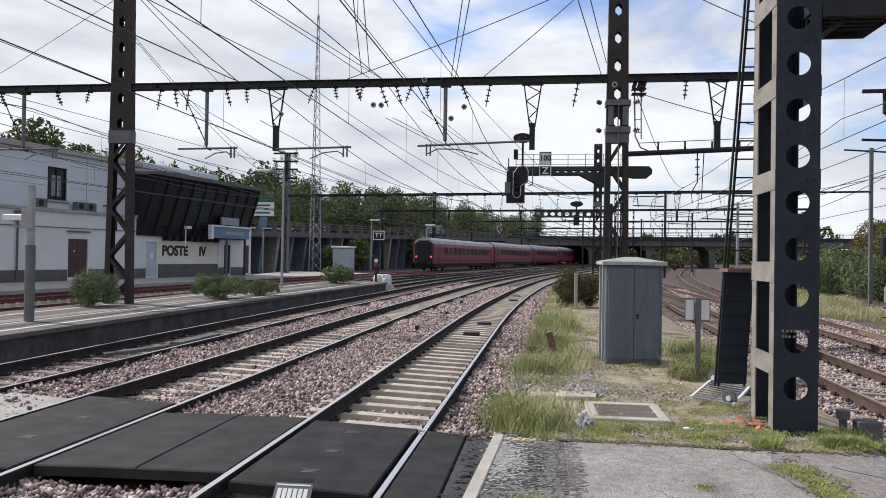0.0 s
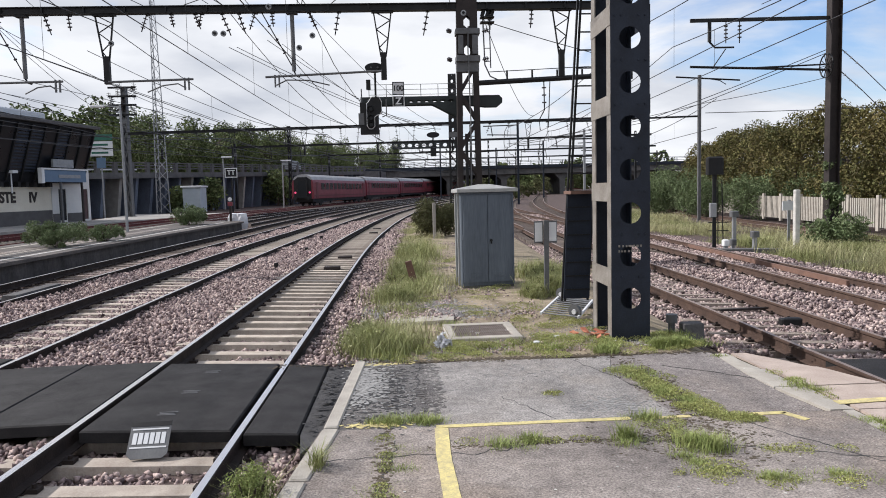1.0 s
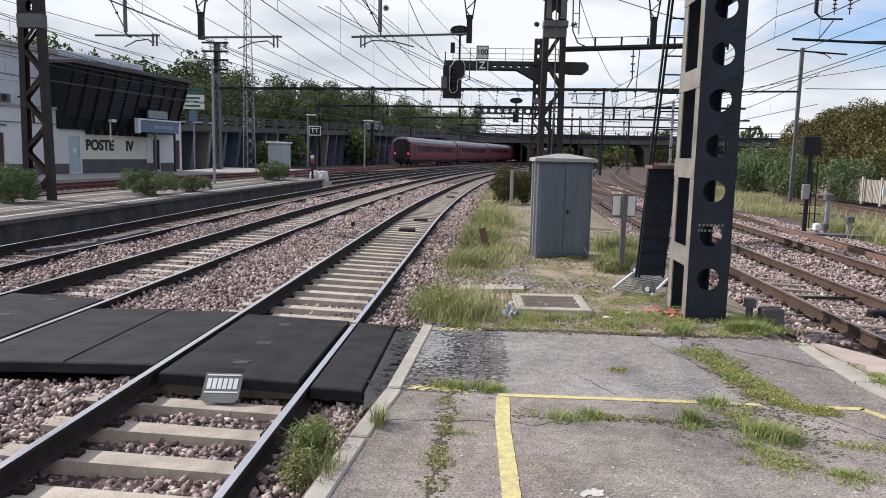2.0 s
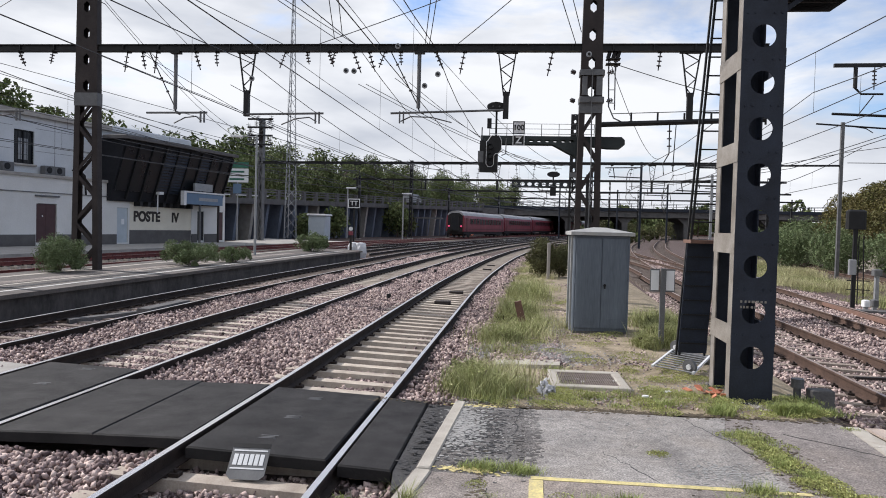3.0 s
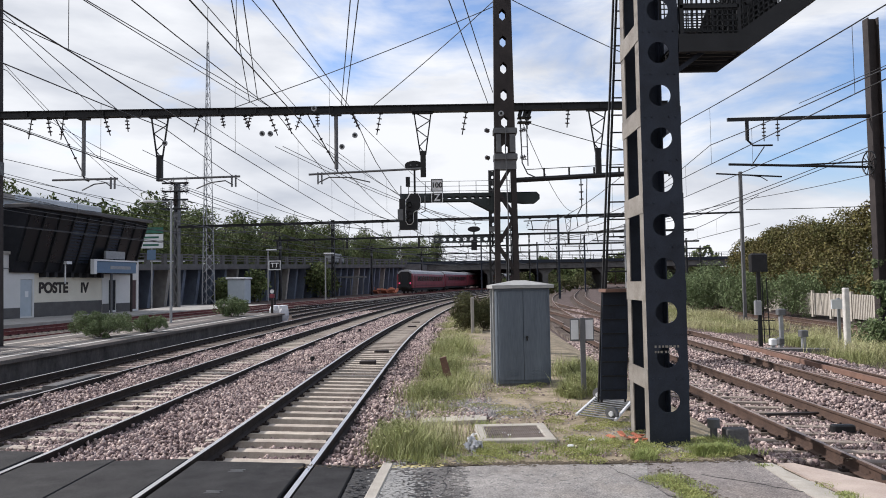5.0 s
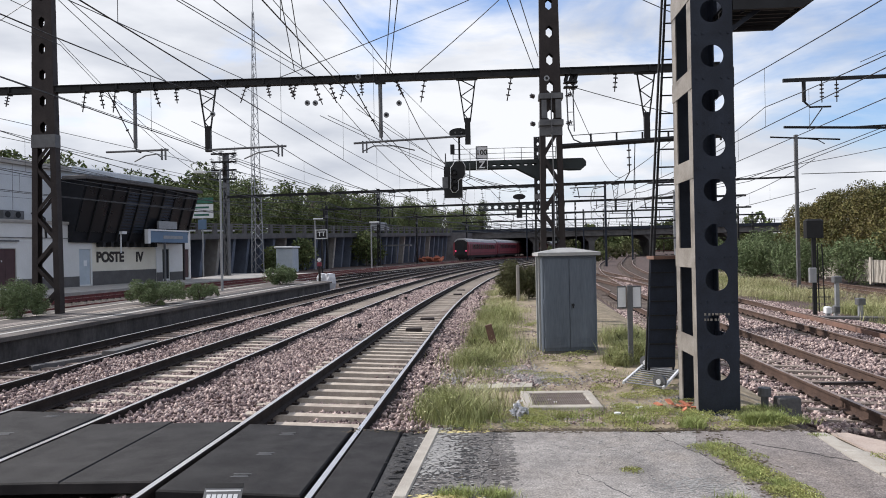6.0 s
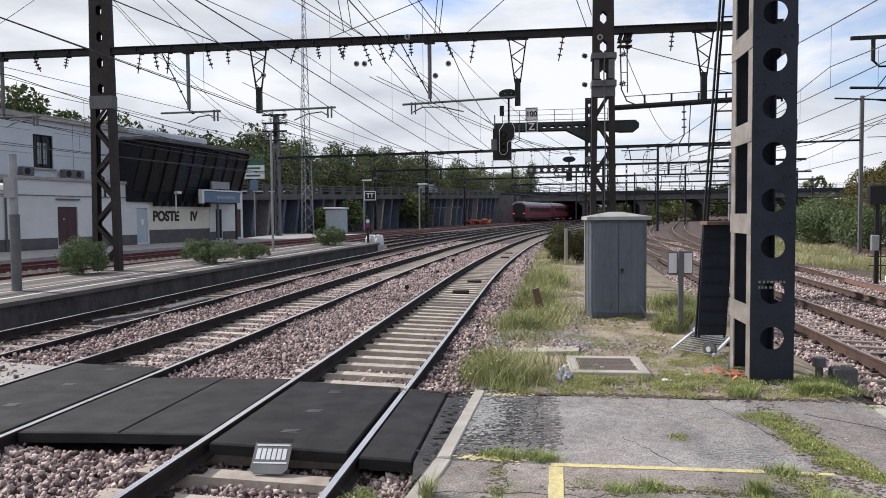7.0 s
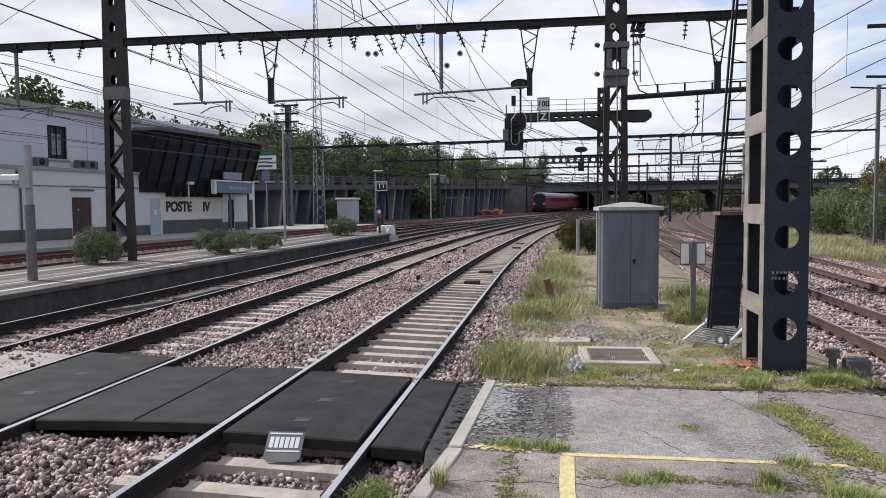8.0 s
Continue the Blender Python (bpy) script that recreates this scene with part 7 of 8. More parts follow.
for i, (x, y, h, r_) in enumerate(((70, 230, 12, 5), (78, 238, 13, 3.5), (74, 236, 15, 2.2), (88, 240, 12, 6), (60, 250, 11, 6), (34, 240, 10, 5), (45, 225, 9, 4))):
    tree(x, y, 1, h, r_, 330 + i, M_LEAF, 1200, 0.7, "distant tree behind the bridge")
for i in range(44):
    tree(-60 + i * 6.2 + rnd.uniform(-2, 2), 275 + rnd.uniform(0, 30), 0.8, rnd.uniform(6.5, 10), rnd.uniform(5, 7), 360 + i, M_LEAF, 1800, 0.7, "distant tree beyond the bridge")


def woods_place(rs, n):
    x = rs.uniform(-120, 330, n)
    top = 5.5 + 1.6 * np.sin(x * 0.11) + 1.1 * np.sin(x * 0.37 + 1)
    return np.stack([x, 318 + rs.uniform(-6, 6, n), 0.5 + top * rs.uniform(0, 1, n) ** 0.8], 1)


tagged(solid("far_woods", leaves(26000, woods_place, 0.9, 91), M_LEAF, "low dark woodland beyond the bridge", "woods", "stuff"))
# scrub under and before the bridge
for i, (x, y, h, r_) in enumerate(((16, 168, 3.0, 2.4), (20, 171, 4.2, 2.6), (30, 174, 3.6, 3.0), (35, 172, 4.4, 3.0), (23, 205, 5, 3.5), (33, 210, 5, 4), (13.5, 118, 1.2, 1.6), (17.5, 110, 1.4, 2.0), (21, 125, 1.6, 2.4), (25, 140, 2.2, 3.0), (11.2, 92, 0.9, 1.3))):
    t = thing("bush", "olive scrub growing between the far tracks", "bush", "scrub by the bridge")
    part("stem", Geo().cyl((x, y, 0), (x, y, h * 0.5), 0.1, 6, 0.04), M_BARK, t)
    part("foliage", leaves(1300, crown(x, y, rise(min(y, 150)) + h * 0.45, r_, r_, h * 0.52, 12, 430 + i), 0.2, 430 + i), M_LEAFD if i % 2 else M_LEAF, t)
# shrubs before the arcade
for i, (s, off, h, r_) in enumerate(((46, -1.5, 4.2, 2.2), (66, -2, 6.6, 3.0), (70, -1.5, 5.5, 2.2), (38, -1.5, 3.2, 1.6))):
    p = WM @ Vector((s, off, 0))
    t = thing("bush", "dark green overgrown bush against the arcade", "bush", "bushes at the arcade")
    part("stem", Geo().cyl((p.x, p.y, 0), (p.x, p.y, h * 0.5), 0.12, 6, 0.05), M_BARK, t)
    part("foliage", leaves(1500, crown(p.x, p.y, 0.3 + h * 0.5, r_, r_, h * 0.5, 14, 400 + i), 0.25, 400 + i), M_LEAF, t)


def bush(x, y, z, r_, h, seed, n, leaf, material, label):
    t = thing("bush", label, "bush", "bushes in the yard")
    g = Geo()
    rr_ = random.Random(seed)
    for i in range(7):
        a = rr_.uniform(0, 6.28)
        g.cyl((x, y, z - 0.05), (x + r_ * 0.6 * math.cos(a), y + r_ * 0.6 * math.sin(a), z + h * rr_.uniform(0.5, 0.8)), 0.018, 5, 0.006)
    part("stem", g, M_BARK, t)
    part("foliage", leaves(n, crown(x, y, z + h * 0.46, r_, r_, h * 0.52, 48, seed), leaf, seed, flat=0.35), material, t)


bush(-11.95, 21.6, PZ, 0.8, 1.15, 501, 14000, 0.034, M_LEAFB, "round green bush at the foot of the portal mast")
bush(-10.1, 26.7, PZ, 1.5, 1.0, 502, 18000, 0.034, M_LEAFB, "green bush growing on the far platform")
bush(-9.6, 29.5, PZ, 0.9, 0.65, 503, 8000, 0.034, M_LEAFB, "low weedy bush on the far platform")
bush(-10.4, 43.5, PZ, 1.2, 1.2, 504, 6000, 0.06, M_LEAFB, "bush near the end of the far platform")
bush(3.25, 33.5, 0.0, 0.72, 1.85, 505, 9000, 0.05, M_LEAFD, "dark bush beside the main line")
bush(4.05, 34.2, 0.0, 0.75, 1.6, 506, 8000, 0.05, M_LEAFD, "dark bush beside the main line")
solid("marker_post", Geo().bevel(3.42, 32.2, -0.1, 3.56, 32.34, 1.55, 0.02), M_CONC, "pale concrete marker post before the bush", "post")
# hedge and shrubs on the far side
hd_ = thing("hedge", "tall dense olive-brown hedge of trees behind the fence", "hedge")
for k in range(11):
    y = 24 + k * 3.7
    x = line_6(y) + 6.8
    part("trunk", Geo().cyl((x, y, -0.3), (x, y, 3.8), 0.16, 7, 0.08), M_BARK, hd_)


def hedge_place(rs, n):
    """Leaves over the outside of many overlapping rounded masses, with hollows between them."""
    m = 340
    y = rs.uniform(20, 70, m)
    ang = rs.uniform(0.05, 2.6, m)
    bulge = 1 + 0.1 * np.sin(y * 0.45) + 0.06 * np.sin(y * 1.3 + 1)
    cx = np.array([line_6(v) for v in y]) + 6.8 - 2.6 * bulge * np.cos(ang)
    cz = 1.5 + 3.85 * bulge * np.sin(ang)
    skirt = rs.uniform(0, 1, m) < 0.2
    cz = np.where(skirt, rs.uniform(0.6, 2.2, m), cz)
    r = rs.uniform(0.6, 1.25, m)
    k = rs.choice(m, n, p=r ** 2 / np.sum(r ** 2))
    d = rs.normal(0, 1, (n, 3))
    d /= np.linalg.norm(d, axis=1)[:, None]
    return np.stack([cx[k], y[k], cz[k]], 1) + d * (r[k] * rs.uniform(0.75, 1.1, n))[:, None]


part("foliage", leaves(150000, hedge_place, 0.095, 71), M_LEAFO, hd_)
for i, (x, y, r_, h) in enumerate(((22.8, 50, 2.0, 3.0), (25.2, 47, 2.2, 3.4), (27.0, 43, 2.0, 2.9), (21.8, 56, 2.3, 3.4), (24.5, 60, 2.5, 3.8), (26.3, 38.5, 1.6, 2.3), (23.5, 66, 2.5, 3.2))):
    bush(x, y, -0.2, r_, h, 520 + i, 11000, 0.085, M_LEAFB, "light green shrub in front of the hedge")

# ---- fence and trackside kit on the far side ----
fc = thing("fence", "white concrete picket fence before the hedge", "fence")
FB = -0.2
k = 0
y = 29.0
while y < 66:
    x = line_6(y) + 2.7
    part("picket", Geo().box(x - 0.03, y - 0.045, FB + 0.15, x + 0.03, y + 0.045, FB + 1.45), M_KERB, fc)
    if k % 14 == 0:
        part("fence_post", Geo().box(x - 0.09, y - 0.09, FB, x + 0.05, y + 0.09, FB + 1.6), M_KERB, fc)
    y += 0.19
    k += 1
for z in (0.4, 1.2):
    g = Geo()
    for i in range(12):
        ya, yb = 29 + i * 3.08, 29 + (i + 1) * 3.08
        g.beam((line_6(ya) + 2.75, ya, FB + z), (line_6(yb) + 2.75, yb, FB + z), 0.05, 0.09)
    part("rail", g, M_KERB, fc)
solid("concrete_post", Geo().bevel(15.24, 24.0, -0.4, 15.41, 24.17, 1.82, 0.02), M_WHITEP, "white concrete post beside the tracks", "post")
g = Geo().box(16.6, 25.4, 1.05, 18.0, 25.46, 1.5)
fp = thing("notice_board", "pale notice panel on a post beside the mast", "sign", m=pose(0, 0, 0))
part("panel", Geo().box(16.6, 27.4, 1.0, 17.2, 27.45, 1.35), M_SIGNW, fp)
part("post", Geo().box(16.85, 27.46, -0.2, 16.95, 27.52, 1.4), M_GALV, fp)
sb = thing("dwarf_signal", "black square signal head seen from behind on a post", "signal", m=pose(13.3, 25.9, -0.2, 0, 0, -8))
part("post", Geo().box(-0.06, -0.06, 0, 0.06, 0.06, 2.6), M_BLACK, sb)
part("head", Geo().bevel(-0.3, -0.12, 2.6, 0.3, 0.1, 3.25, 0.06), M_BLACK, sb)
part("box", Geo().bevel(-0.2, -0.2, 1.1, 0.03, -0.05, 1.6, 0.02), M_GALV, sb)
part("ladder", Geo().beam((0.12, -0.05, 0.1), (0.1, -0.05, 2.4), 0.03, 0.03).beam((0.3, -0.05, 0.1), (0.24, -0.05, 2.4), 0.03, 0.03).beam((-0.2, 0, 0.6), (0.5, 0, 0.6), 0.03, 0.03).beam((-0.2, 0, 0.9), (0.5, 0, 0.9), 0.03, 0.03), M_BLACK, sb)
for x, y, h, w, c in ((14.35, 26.6, 1.15, 0.14, M_GALVD), (13.85, 25.6, 0.2, 0.1, M_GALVD), (14.3, 24.9, 0.5, 0.13, M_GALVD), (13.45, 25.3, 0.2, 0.1, M_SIGNW), (12.6, 33, 0.4, 0.2, M_GALVD)):
    t = thing("cable_box", "grey trackside cable box on a short post", "cable box", "boxes beyond the tracks", pose(x, y, -0.3))
    part("stub", Geo().box(-0.06, -0.06, 0, 0.06, 0.06, h), M_GALV, t)
    part("case", Geo().bevel(-w, -0.12, h, w, 0.12, h + 0.22, 0.03), c, t)
slab("cable_duct", [(12.9, 24.6), (15.5, 24.0), (15.7, 24.5), (13.0, 25.1)], -0.4, -0.16, M_CONCD, "dark cable duct covers beside the switch", "duct")
pm = thing("switch_rod", "black switch rods and wooden block across the line", "switch gear")
part("rod", Geo().beam((8.0, 13.4, -0.24), (9.6, 13.5, -0.24), 0.08, 0.04), M_MAST, pm)
part("block", Geo().bevel(8.4, 11.9, -0.26, 8.75, 12.05, -0.15, 0.02), M_BLACK, pm)
# switch blades on the far line
sw = thing("track_switch", "dark switch blade rails between the running rails", "switch")
for o in (-0.45, 0.45):
    part("blade", Geo().beam((line_5(16) + o, 16, -0.2), (line_5(27) + o * 1.5, 27, -0.2), 0.07, 0.13), M_TREAD, sw)
# small things on the near line
for x, y in ((0.03, 22.01), (0.13, 25.39), (0.47, 39.81), (0.48, 44.03)):
    t = solid("track_beacon", Geo().bevel(x - 0.24, y - 0.12, -0.2, x + 0.24, y + 0.12, -0.08, 0.02), M_MAST, "rusty brown track beacon between the rails", "beacon", group="beacons on the line")
solid("cable_cover", Geo().prism([(-7.55, 15.4), (-6.35, 18.8), (-6.2, 18.8), (-7.35, 15.2)], -0.2, -0.1, "z").prism([(-6.75, 0), (-6.35, 0), (-6.4, 0.2), (-6.7, 0.2)], 16.8, 18.9, "y", m=Matrix.Translation((0, 0, -0.2))), M_CONCD, "grey concrete cable cover between the rails", "cable cover")
for x, y in ((-1.7, 22.5), (-1.6, 28.5), (-1.9, 36)):
    solid("marker_stub", Geo().cyl((x, y, -0.2), (x, y, 0.02), 0.07, 8), M_BLACK, "short black stub in the ballast", "stub", group="stubs in the ballast")
ob = solid("broken_post", Geo().hexa([(2.35, 16.65, -0.05), (2.52, 16.65, -0.05), (2.52, 16.8, -0.05), (2.35, 16.8, -0.05), (2.22, 16.6, 0.5), (2.36, 16.6, 0.54), (2.36, 16.74, 0.54), (2.22, 16.74, 0.5)]), M_TREAD, "broken rusty post stub in the grass", "post stub")


# ---- grass and weeds ----
def grass(regions, material, seed, label):
    """Curved tapering blades: regions of (x, y, rx, ry, z, count, height)."""
    rs = np.random.RandomState(seed)
    V, F = [], []
    base = 0
    for x, y, rx, ry, z, n, h in regions:
        px, py = x + rs.normal(0, 0.45, n) * rx, y + rs.normal(0, 0.45, n) * ry
        hh = h * rs.uniform(0.35, 1.15, n)
        a = rs.uniform(0, 2 * math.pi, n)
        lean = rs.uniform(0.2, 1.2, n) * hh
        w = 0.0025 + 0.006 * hh
        ca, sa = np.cos(a), np.sin(a)
        zz = z + np.array([rise(v) for v in py])
        P = np.stack([px, py, zz - 0.02], 1)
        side = np.stack([-sa * w, ca * w, 0 * w], 1)
        mid = P + np.stack([ca * lean * 0.35, sa * lean * 0.35, hh * 0.6], 1)
        tip = P + np.stack([ca * lean, sa * lean, hh], 1)
        V.append(np.stack([P - side, P + side, mid + side * 0.7, mid - side * 0.7, tip], 1).reshape(-1, 3))
        k = base + np.arange(n)[:, None] * 5
        F += (k + np.array([0, 1, 2, 3])).tolist() + (k + np.array([3, 2, 4])).tolist()
        base += n * 5
    geo = Geo()
    geo.v, geo.f = np.concatenate(V).tolist(), F
    geo.m = [0] * len(F)
    return solid("grass", geo, material, label, "grass", "stuff")


tall = [(1.8, 10.3, 0.42, 0.8, -0.03, 4200, 0.28), (2.05, 10.0, 0.4, 0.45, -0.03, 1500, 0.26), (2.0, 14.6, 0.5, 0.9, -0.04, 1600, 0.32), (2.5, 15.6, 0.5, 0.8, -0.04, 1200, 0.3), (2.3, 19.0, 0.5, 1.5, -0.04, 1600, 0.4), (2.6, 23.5, 0.6, 2.0, -0.04, 2200, 0.5), (1.14, 5.5, 0.1, 0.3, -0.18, 500, 0.26), (1.35, 5.0, 0.1, 0.2, 0, 160, 0.16),
        (1.55, 5.9, 0.06, 0.12, 0, 160, 0.2), (5.1, 15.0, 0.4, 0.7, -0.05, 2600, 0.4), (5.5, 17.5, 0.8, 1.6, -0.05, 2600, 0.42), (4.75, 14.4, 0.25, 0.4, -0.05, 1300, 0.3)]
r = random.Random(31)
for i in range(46):
    y = 12.5 + 44 * r.random() ** 1.4
    tall.append((line_1(y) + 2.0 + r.random() * 1.0, y, r.uniform(0.4, 0.8), r.uniform(0.5, 1.3), -0.04, int(220 + 5 * y), r.uniform(0.1, 0.32)))
for i in range(40):
    y = 18 + 46 * r.random() ** 1.3
    tall.append((line_4(y) + 4.9 + r.uniform(0.4, 3.4) + 0.03 * y, y, r.uniform(0.6, 1.2), r.uniform(0.8, 1.8), -0.33, 800, r.uniform(0.15, 0.4)))
for i in range(16):
    tall.append((r.uniform(15.5, 21), r.uniform(21, 28), 0.8, 0.8, -0.35, 1400, r.uniform(0.2, 0.5)))
def bare(q):
    """The gravelly spot and the trodden earth before the cabinet."""
    return (2.25 < q[0] < 3.3 and 12.2 < q[1] < 14.3) or (3.2 < q[0] < 4.4 and 12.0 < q[1] < 15.2)


tall = [q for q in tall if not bare(q)]
grass(tall, M_GRASS, 1, "tall green weeds and grass along the verge")
dry = []
for i in range(60):
    y = 12.5 + 50 * r.random() ** 1.3
    dry.append((line_1(y) + 1.9 + r.random() * 1.6, y, 0.4, 0.8, -0.04, int((60 if y < 16 else 130) + 3 * y), r.uniform(0.15, 0.38)))
for i in range(34):
    y = 18 + 50 * r.random() ** 1.3
    dry.append((line_4(y) + 5.0 + r.uniform(0.2, 3.6) + 0.03 * y, y, 1.0, 1.6, -0.33, 1000, r.uniform(0.25, 0.6)))
dry += [(2.2, 10.6, 0.6, 0.8, -0.03, 700, 0.36), (3.5, 12.7, 1.2, 0.5, -0.03, 300, 0.12), (1.16, 5.5, 0.1, 0.3, -0.17, 90, 0.34)]
dry = [q for q in dry if not bare(q)]
grass(dry, M_GRASSD, 2, "dry straw-coloured grass among the weeds")
low = []
for i in range(44):
    x = r.choice((2.3, 3.0, 3.6, 4.2, 4.9, 5.5, 6.1)) + r.gauss(0, 0.22)
    low.append((x, 9.45 + r.random() * 0.8 + (0.25 if x > 4 else 0), 0.22, 0.16, -0.02, r.randint(80, 330), r.uniform(0.03, 0.1)))
for i in range(150):
    yy = 9.7 + 22 * r.random() ** 1.7
    xx = line_1(yy) + r.uniform(2.0, 5.0)
    if 11.4 < yy < 14.8 and 2.3 < xx < 4.7 and r.random() < 0.8:
        continue
    low.append((xx, yy, r.uniform(0.15, 0.4), r.uniform(0.15, 0.4), -0.03, r.randint(60, 230), r.uniform(0.04, 0.13)))
for a, b, n, h in (((4.73, 8.5), (4.84, 7.75), 9, 0.07), ((4.84, 7.75), (5.1, 6.65), 12, 0.08), ((3.1, 6.2), (3.5, 6.27), 6, 0.1), ((3.5, 6.27), (4.1, 6.17), 5, 0.05), ((4.08, 6.12), (4.12, 6.14), 2, 0.17), ((4.3, 6.74), (4.4, 6.74), 3, 0.1), ((4.5, 6.43), (4.55, 6.4), 2, 0.1),
                   ((4.57, 6.12), (4.65, 5.88), 5, 0.14), ((4.3, 5.7), (4.6, 5.4), 8, 0.06), ((4.6, 5.4), (5.9, 5.1), 10, 0.06), ((5.1, 5.85), (5.4, 5.8), 3, 0.05),
                   ((2.0, 6.93), (2.08, 6.85), 3, 0.13), ((2.34, 6.92), (2.42, 6.86), 3, 0.1), ((2.14, 6.35), (2.02, 4.79), 9, 0.05), ((6.15, 9.0), (6.33, 7.5), 3, 0.05), ((6.32, 7.48), (6.35, 7.44), 2, 0.1), ((5.55, 9.55), (5.95, 9.7), 12, 0.16), ((4.75, 9.45), (4.85, 9.5), 4, 0.14), ((6.33, 6.8), (6.36, 5.2), 5, 0.05)):
    for i in range(n):
        u = r.random()
        low.append((a[0] + (b[0] - a[0]) * u + r.gauss(0, 0.05), a[1] + (b[1] - a[1]) * u + r.gauss(0, 0.05), r.uniform(0.06, 0.2), r.uniform(0.06, 0.16), 0.0, r.randint(160, 420), h * r.uniform(0.4, 1.0)))
grass(low, M_GRASSG, 3, "short green grass in the cracks and along the platform edge")


def mats_of_moss(rs, n):
    """Small creeping leaves in uneven cushions along joints and over the verge."""
    out = []
    joint = ((4.73, 8.5), (4.84, 7.75), (4.97, 7.03), (5.08, 6.68), (5.3, 6.54))
    spots = []
    for a, b in zip(joint, joint[1:]):
        for k in range(22):
            u = rs.uniform(0, 1)
            spots.append((a[0] + (b[0] - a[0]) * u + rs.normal(0, 0.1), a[1] + (b[1] - a[1]) * u, rs.uniform(0.05, 0.13), 0.045, 1.0))
    for cx, cy, sx, sy, k, h in ((4.5, 5.5, 0.18, 0.1, 12, 0.03), (5.2, 5.22, 0.4, 0.05, 14, 0.025), (3.35, 6.24, 0.25, 0.03, 10, 0.03), (4.5, 6.5, 0.1, 0.15, 10, 0.04), (5.25, 5.83, 0.2, 0.05, 6, 0.02), (2.08, 5.6, 0.03, 0.5, 12, 0.03), (3.72, 7.62, 0.08, 0.02, 4, 0.015), (6.3, 7.6, 0.04, 0.4, 8, 0.03)):
        for _ in range(k):
            spots.append((cx + rs.normal(0, sx), cy + rs.normal(0, sy), rs.uniform(0.04, 0.11), h, 0.8))
    for _ in range(75):
        x, y = rs.uniform(1.7, 6.0), rs.uniform(9.22, 10.4)
        spots.append((x, y, rs.uniform(0.06, 0.2), 0.05, 1.2))
    for _ in range(45):
        x, y = rs.uniform(3.9, 5.2), rs.uniform(10.3, 13.2)
        spots.append((x, y, rs.uniform(0.06, 0.2), 0.05, 1.0))
    for _ in range(60):
        y = 12.3 + 12 * rs.uniform(0, 1) ** 1.5
        spots.append((line_1(y) + rs.uniform(1.9, 4.9), y, rs.uniform(0.1, 0.3), 0.05, 1.0))
    spots = [q for q in spots if not (2.72 < q[0] < 3.95 and 10.3 < q[1] < 11.5)]
    w = np.array([q[2] ** 1.5 * q[4] for q in spots])
    k = rs.choice(len(spots), n, p=w / w.sum())
    S = np.array([q[:4] for q in spots])[k]
    a, q = rs.uniform(0, 2 * math.pi, n), np.sqrt(rs.uniform(0, 1, n))
    x, y = S[:, 0] + S[:, 2] * q * np.cos(a), S[:, 1] + S[:, 2] * q * np.sin(a)
    return np.stack([x, y, S[:, 3] * (1 - q * q) * rs.uniform(0.2, 1, n) + 0.004], 1)


solid("moss", leaves(80000, mats_of_moss, 0.0085, 63, "moss"), M_MOSS, "low yellow-green moss and creeping weeds in the joints", "moss", "stuff")
bush(1.13, 5.45, -0.2, 0.2, 0.42, 550, 5000, 0.014, M_GRASSG, "bushy weed growing beside the kerb")
bush(1.16, 5.05, -0.2, 0.16, 0.32, 551, 3000, 0.014, M_GRASS, "bushy weed growing beside the kerb")
for i, (x, y, rw, hw) in enumerate(((1.75, 10.2, 0.36, 0.36), (1.65, 10.8, 0.32, 0.32), (5.1, 14.9, 0.35, 0.45), (4.7, 14.2, 0.25, 0.3), (2.1, 14.2, 0.35, 0.3), (2.0, 17, 0.4, 0.3), (5.3, 16.4, 0.4, 0.5))):
    bush(x, y, -0.04, rw, hw, 560 + i, 2600, 0.016, M_GRASS, "feathery flowering weed clump in the verge")
# pale flower heads over the weeds


def flower_places(rs, n):
    c = np.array([(1.8, 10.3, 0.45, 0.8), (2.0, 14.6, 0.5, 1.0), (2.4, 16.5, 0.5, 1.6), (5.1, 15.0, 0.35, 0.7), (4.75, 14.3, 0.25, 0.4), (5.4, 17.0, 0.6, 1.4), (2.5, 20.0, 0.5, 2.0)])
    k = rs.randint(0, len(c), n)
    return np.stack([c[k, 0] + rs.normal(0, 0.5, n) * c[k, 2], c[k, 1] + rs.normal(0, 0.5, n) * c[k, 3], rs.uniform(0.12, 0.34, n)], 1)


solid("flower_heads", leaves(900, flower_places, 0.011, 64, "flower_heads", 0.8), M_GRASSD, "small pale flower heads among the weeds", "flowers", "stuff")
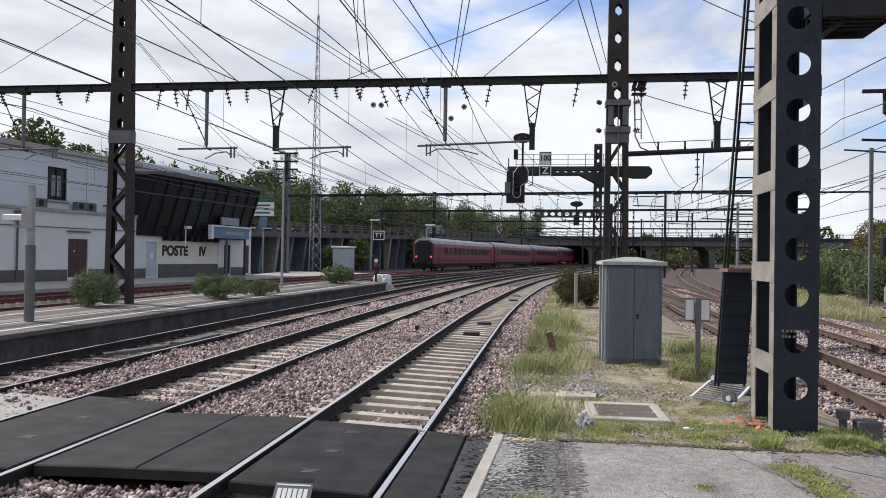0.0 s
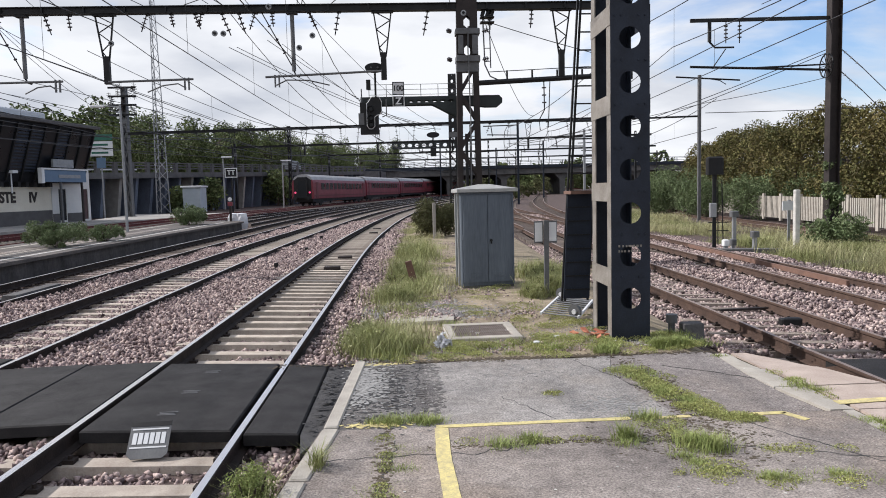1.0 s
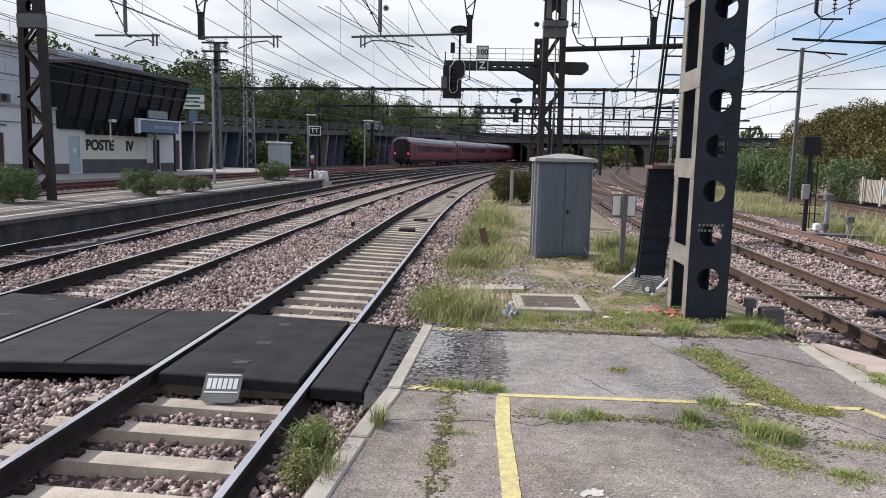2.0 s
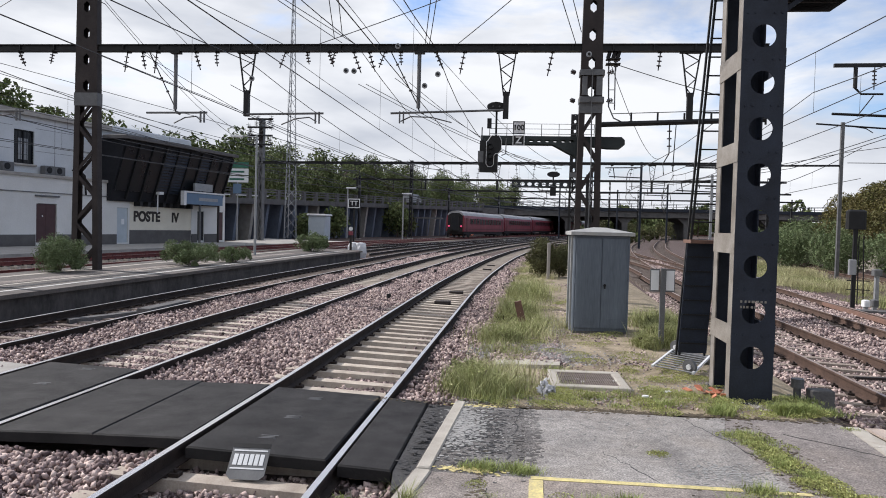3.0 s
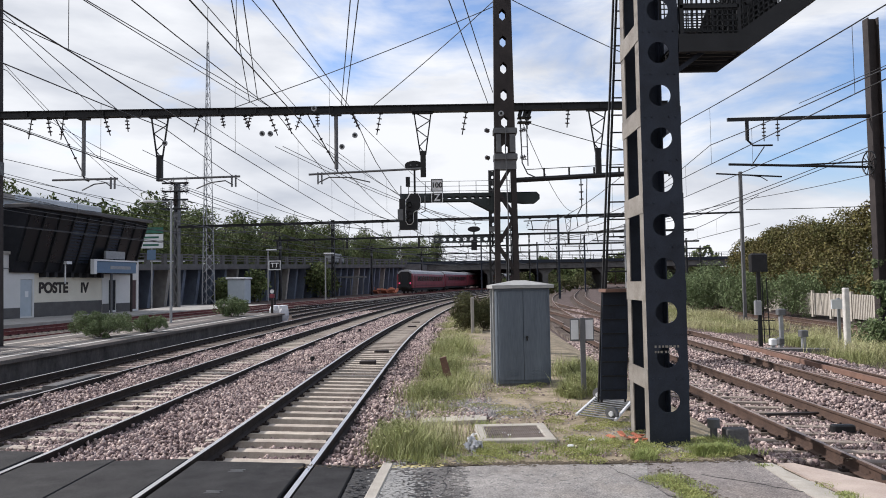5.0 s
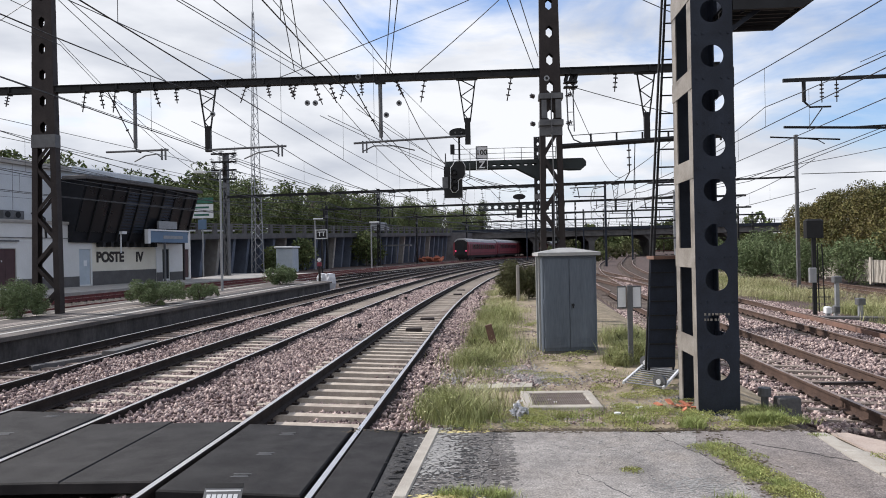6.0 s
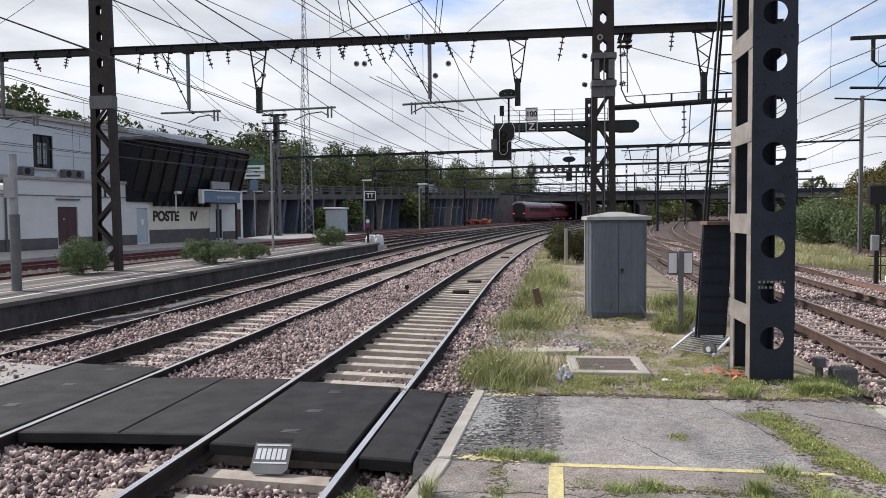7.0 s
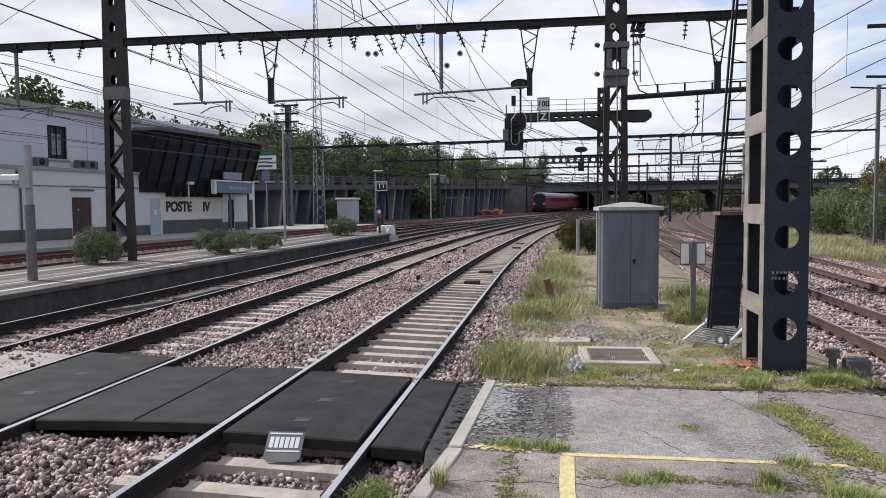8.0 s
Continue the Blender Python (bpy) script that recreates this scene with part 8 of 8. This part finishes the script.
# grey gravel and crumbs of earth on the bare patches
rs = np.random.RandomState(19)
g = Geo()
for cx, cy, rx, ry, n, s in ((2.6, 13.2, 0.75, 0.9, 2600, 0.034), (3.1, 13.0, 0.4, 0.5, 420, 0.026), (3.7, 12.9, 0.8, 0.7, 420, 0.017), (3.9, 10.7, 1.2, 0.5, 500, 0.014), (2.9, 9.7, 0.9, 0.25, 240, 0.016), (5.2, 9.9, 0.7, 0.4, 300, 0.018), (5.0, 11.2, 0.5, 0.6, 300, 0.02), (3.1, 16.6, 0.3, 1.4, 400, 0.025)):
    for k in range(n):
        x, y = cx + rs.normal(0, 0.55) * rx, cy + rs.normal(0, 0.55) * ry
        e = s * rs.uniform(0.4, 1.2)
        a = rs.uniform(0, 6.28)
        ca, sa = e * math.cos(a), e * math.sin(a)
        b0 = len(g.v)
        z = rise(y) - 0.015
        g.v += [(x + ca, y + sa, z), (x - sa * 0.8, y + ca * 0.8, z), (x - ca, y - sa, z), (x + sa * 0.8, y - ca * 0.8, z), (x + ca * 0.3, y + sa * 0.2, z + e * rs.uniform(0.5, 1.0)), (x - ca * 0.4, y - sa * 0.3, z + e * rs.uniform(0.4, 0.9))]
        g.f += [(b0, b0 + 1, b0 + 4), (b0 + 1, b0 + 5, b0 + 4), (b0 + 1, b0 + 2, b0 + 5), (b0 + 2, b0 + 3, b0 + 5), (b0 + 3, b0 + 4, b0 + 5), (b0 + 3, b0, b0 + 4)]
        g.m += [0] * 6
tagged(solid("gravel", g, M_GRIT, "loose grey gravel and crumbs on the bare earth", "gravel", "stuff"))
# ivy at the foot of the far mast
part("ivy", leaves(2600, crown(RX, RY, 1.9, 0.4, 0.4, 2.2, 18, 61), 0.07, 61), M_LEAFB, rm, "ivy leaves") 
bush(17.6, 25.6, -0.3, 1.3, 1.3, 540, 2600, 0.08, M_LEAFB, "weeds round the foot of the mast")
# litter by the verge
for i in range(14):
    x, y = r.uniform(2.2, 6.0), r.uniform(9.5, 11.0)
    s = r.uniform(0.025, 0.065)
    g = Geo().prism([(x + s * math.cos(a) * r.uniform(0.6, 1.2), y + s * math.sin(a) * r.uniform(0.5, 1.1)) for a in [1.05 * j for j in range(6)]], 0.0, r.uniform(0.008, 0.022), "z")
    solid("litter", g, r.choice([M_BAG, M_SIGNW, M_KERB]), "scrap of pale litter in the grass", "litter", group="litter by the verge")
scrap = thing("orange_scrap", "torn orange plastic netting at the column foot", "netting")
for i in range(9):
    x, y = 4.85 + r.uniform(-0.2, 0.2), 10.35 + r.uniform(-0.2, 0.3)
    part("shred", Geo().beam((x, y, 0.01), (x + r.uniform(-0.13, 0.13), y + r.uniform(-0.1, 0.1), r.uniform(0.02, 0.07)), r.uniform(0.06, 0.13), 0.012), M_ORANGE, scrap)
g = leaves(160, crown(2.72, 9.95, 0.06, 0.16, 0.12, 0.09, 5, 62), 0.05, 62)
solid("plastic_bag", g, M_BAG, "crumpled white plastic bag in the grass", "bag")


# ---- what moves ----
def train_rows(offset):
    rows = []
    for t in (0, 1.6, 3.2, 4.8, 6.4, 8.0):
        y = 86.0 + 7.3 * t + offset * math.cos(radians(HEAD))
        rows.append((t, pose(-12.3 + 0.207 * (y - 86.0), y, 0.12 + 0.025 + rise(y), 0, 0, -HEAD)))
    return rows


def motions():
    for i, car in enumerate(CARS):
        walk(car, train_rows(i * (CAR_L + GAP)))


motions()
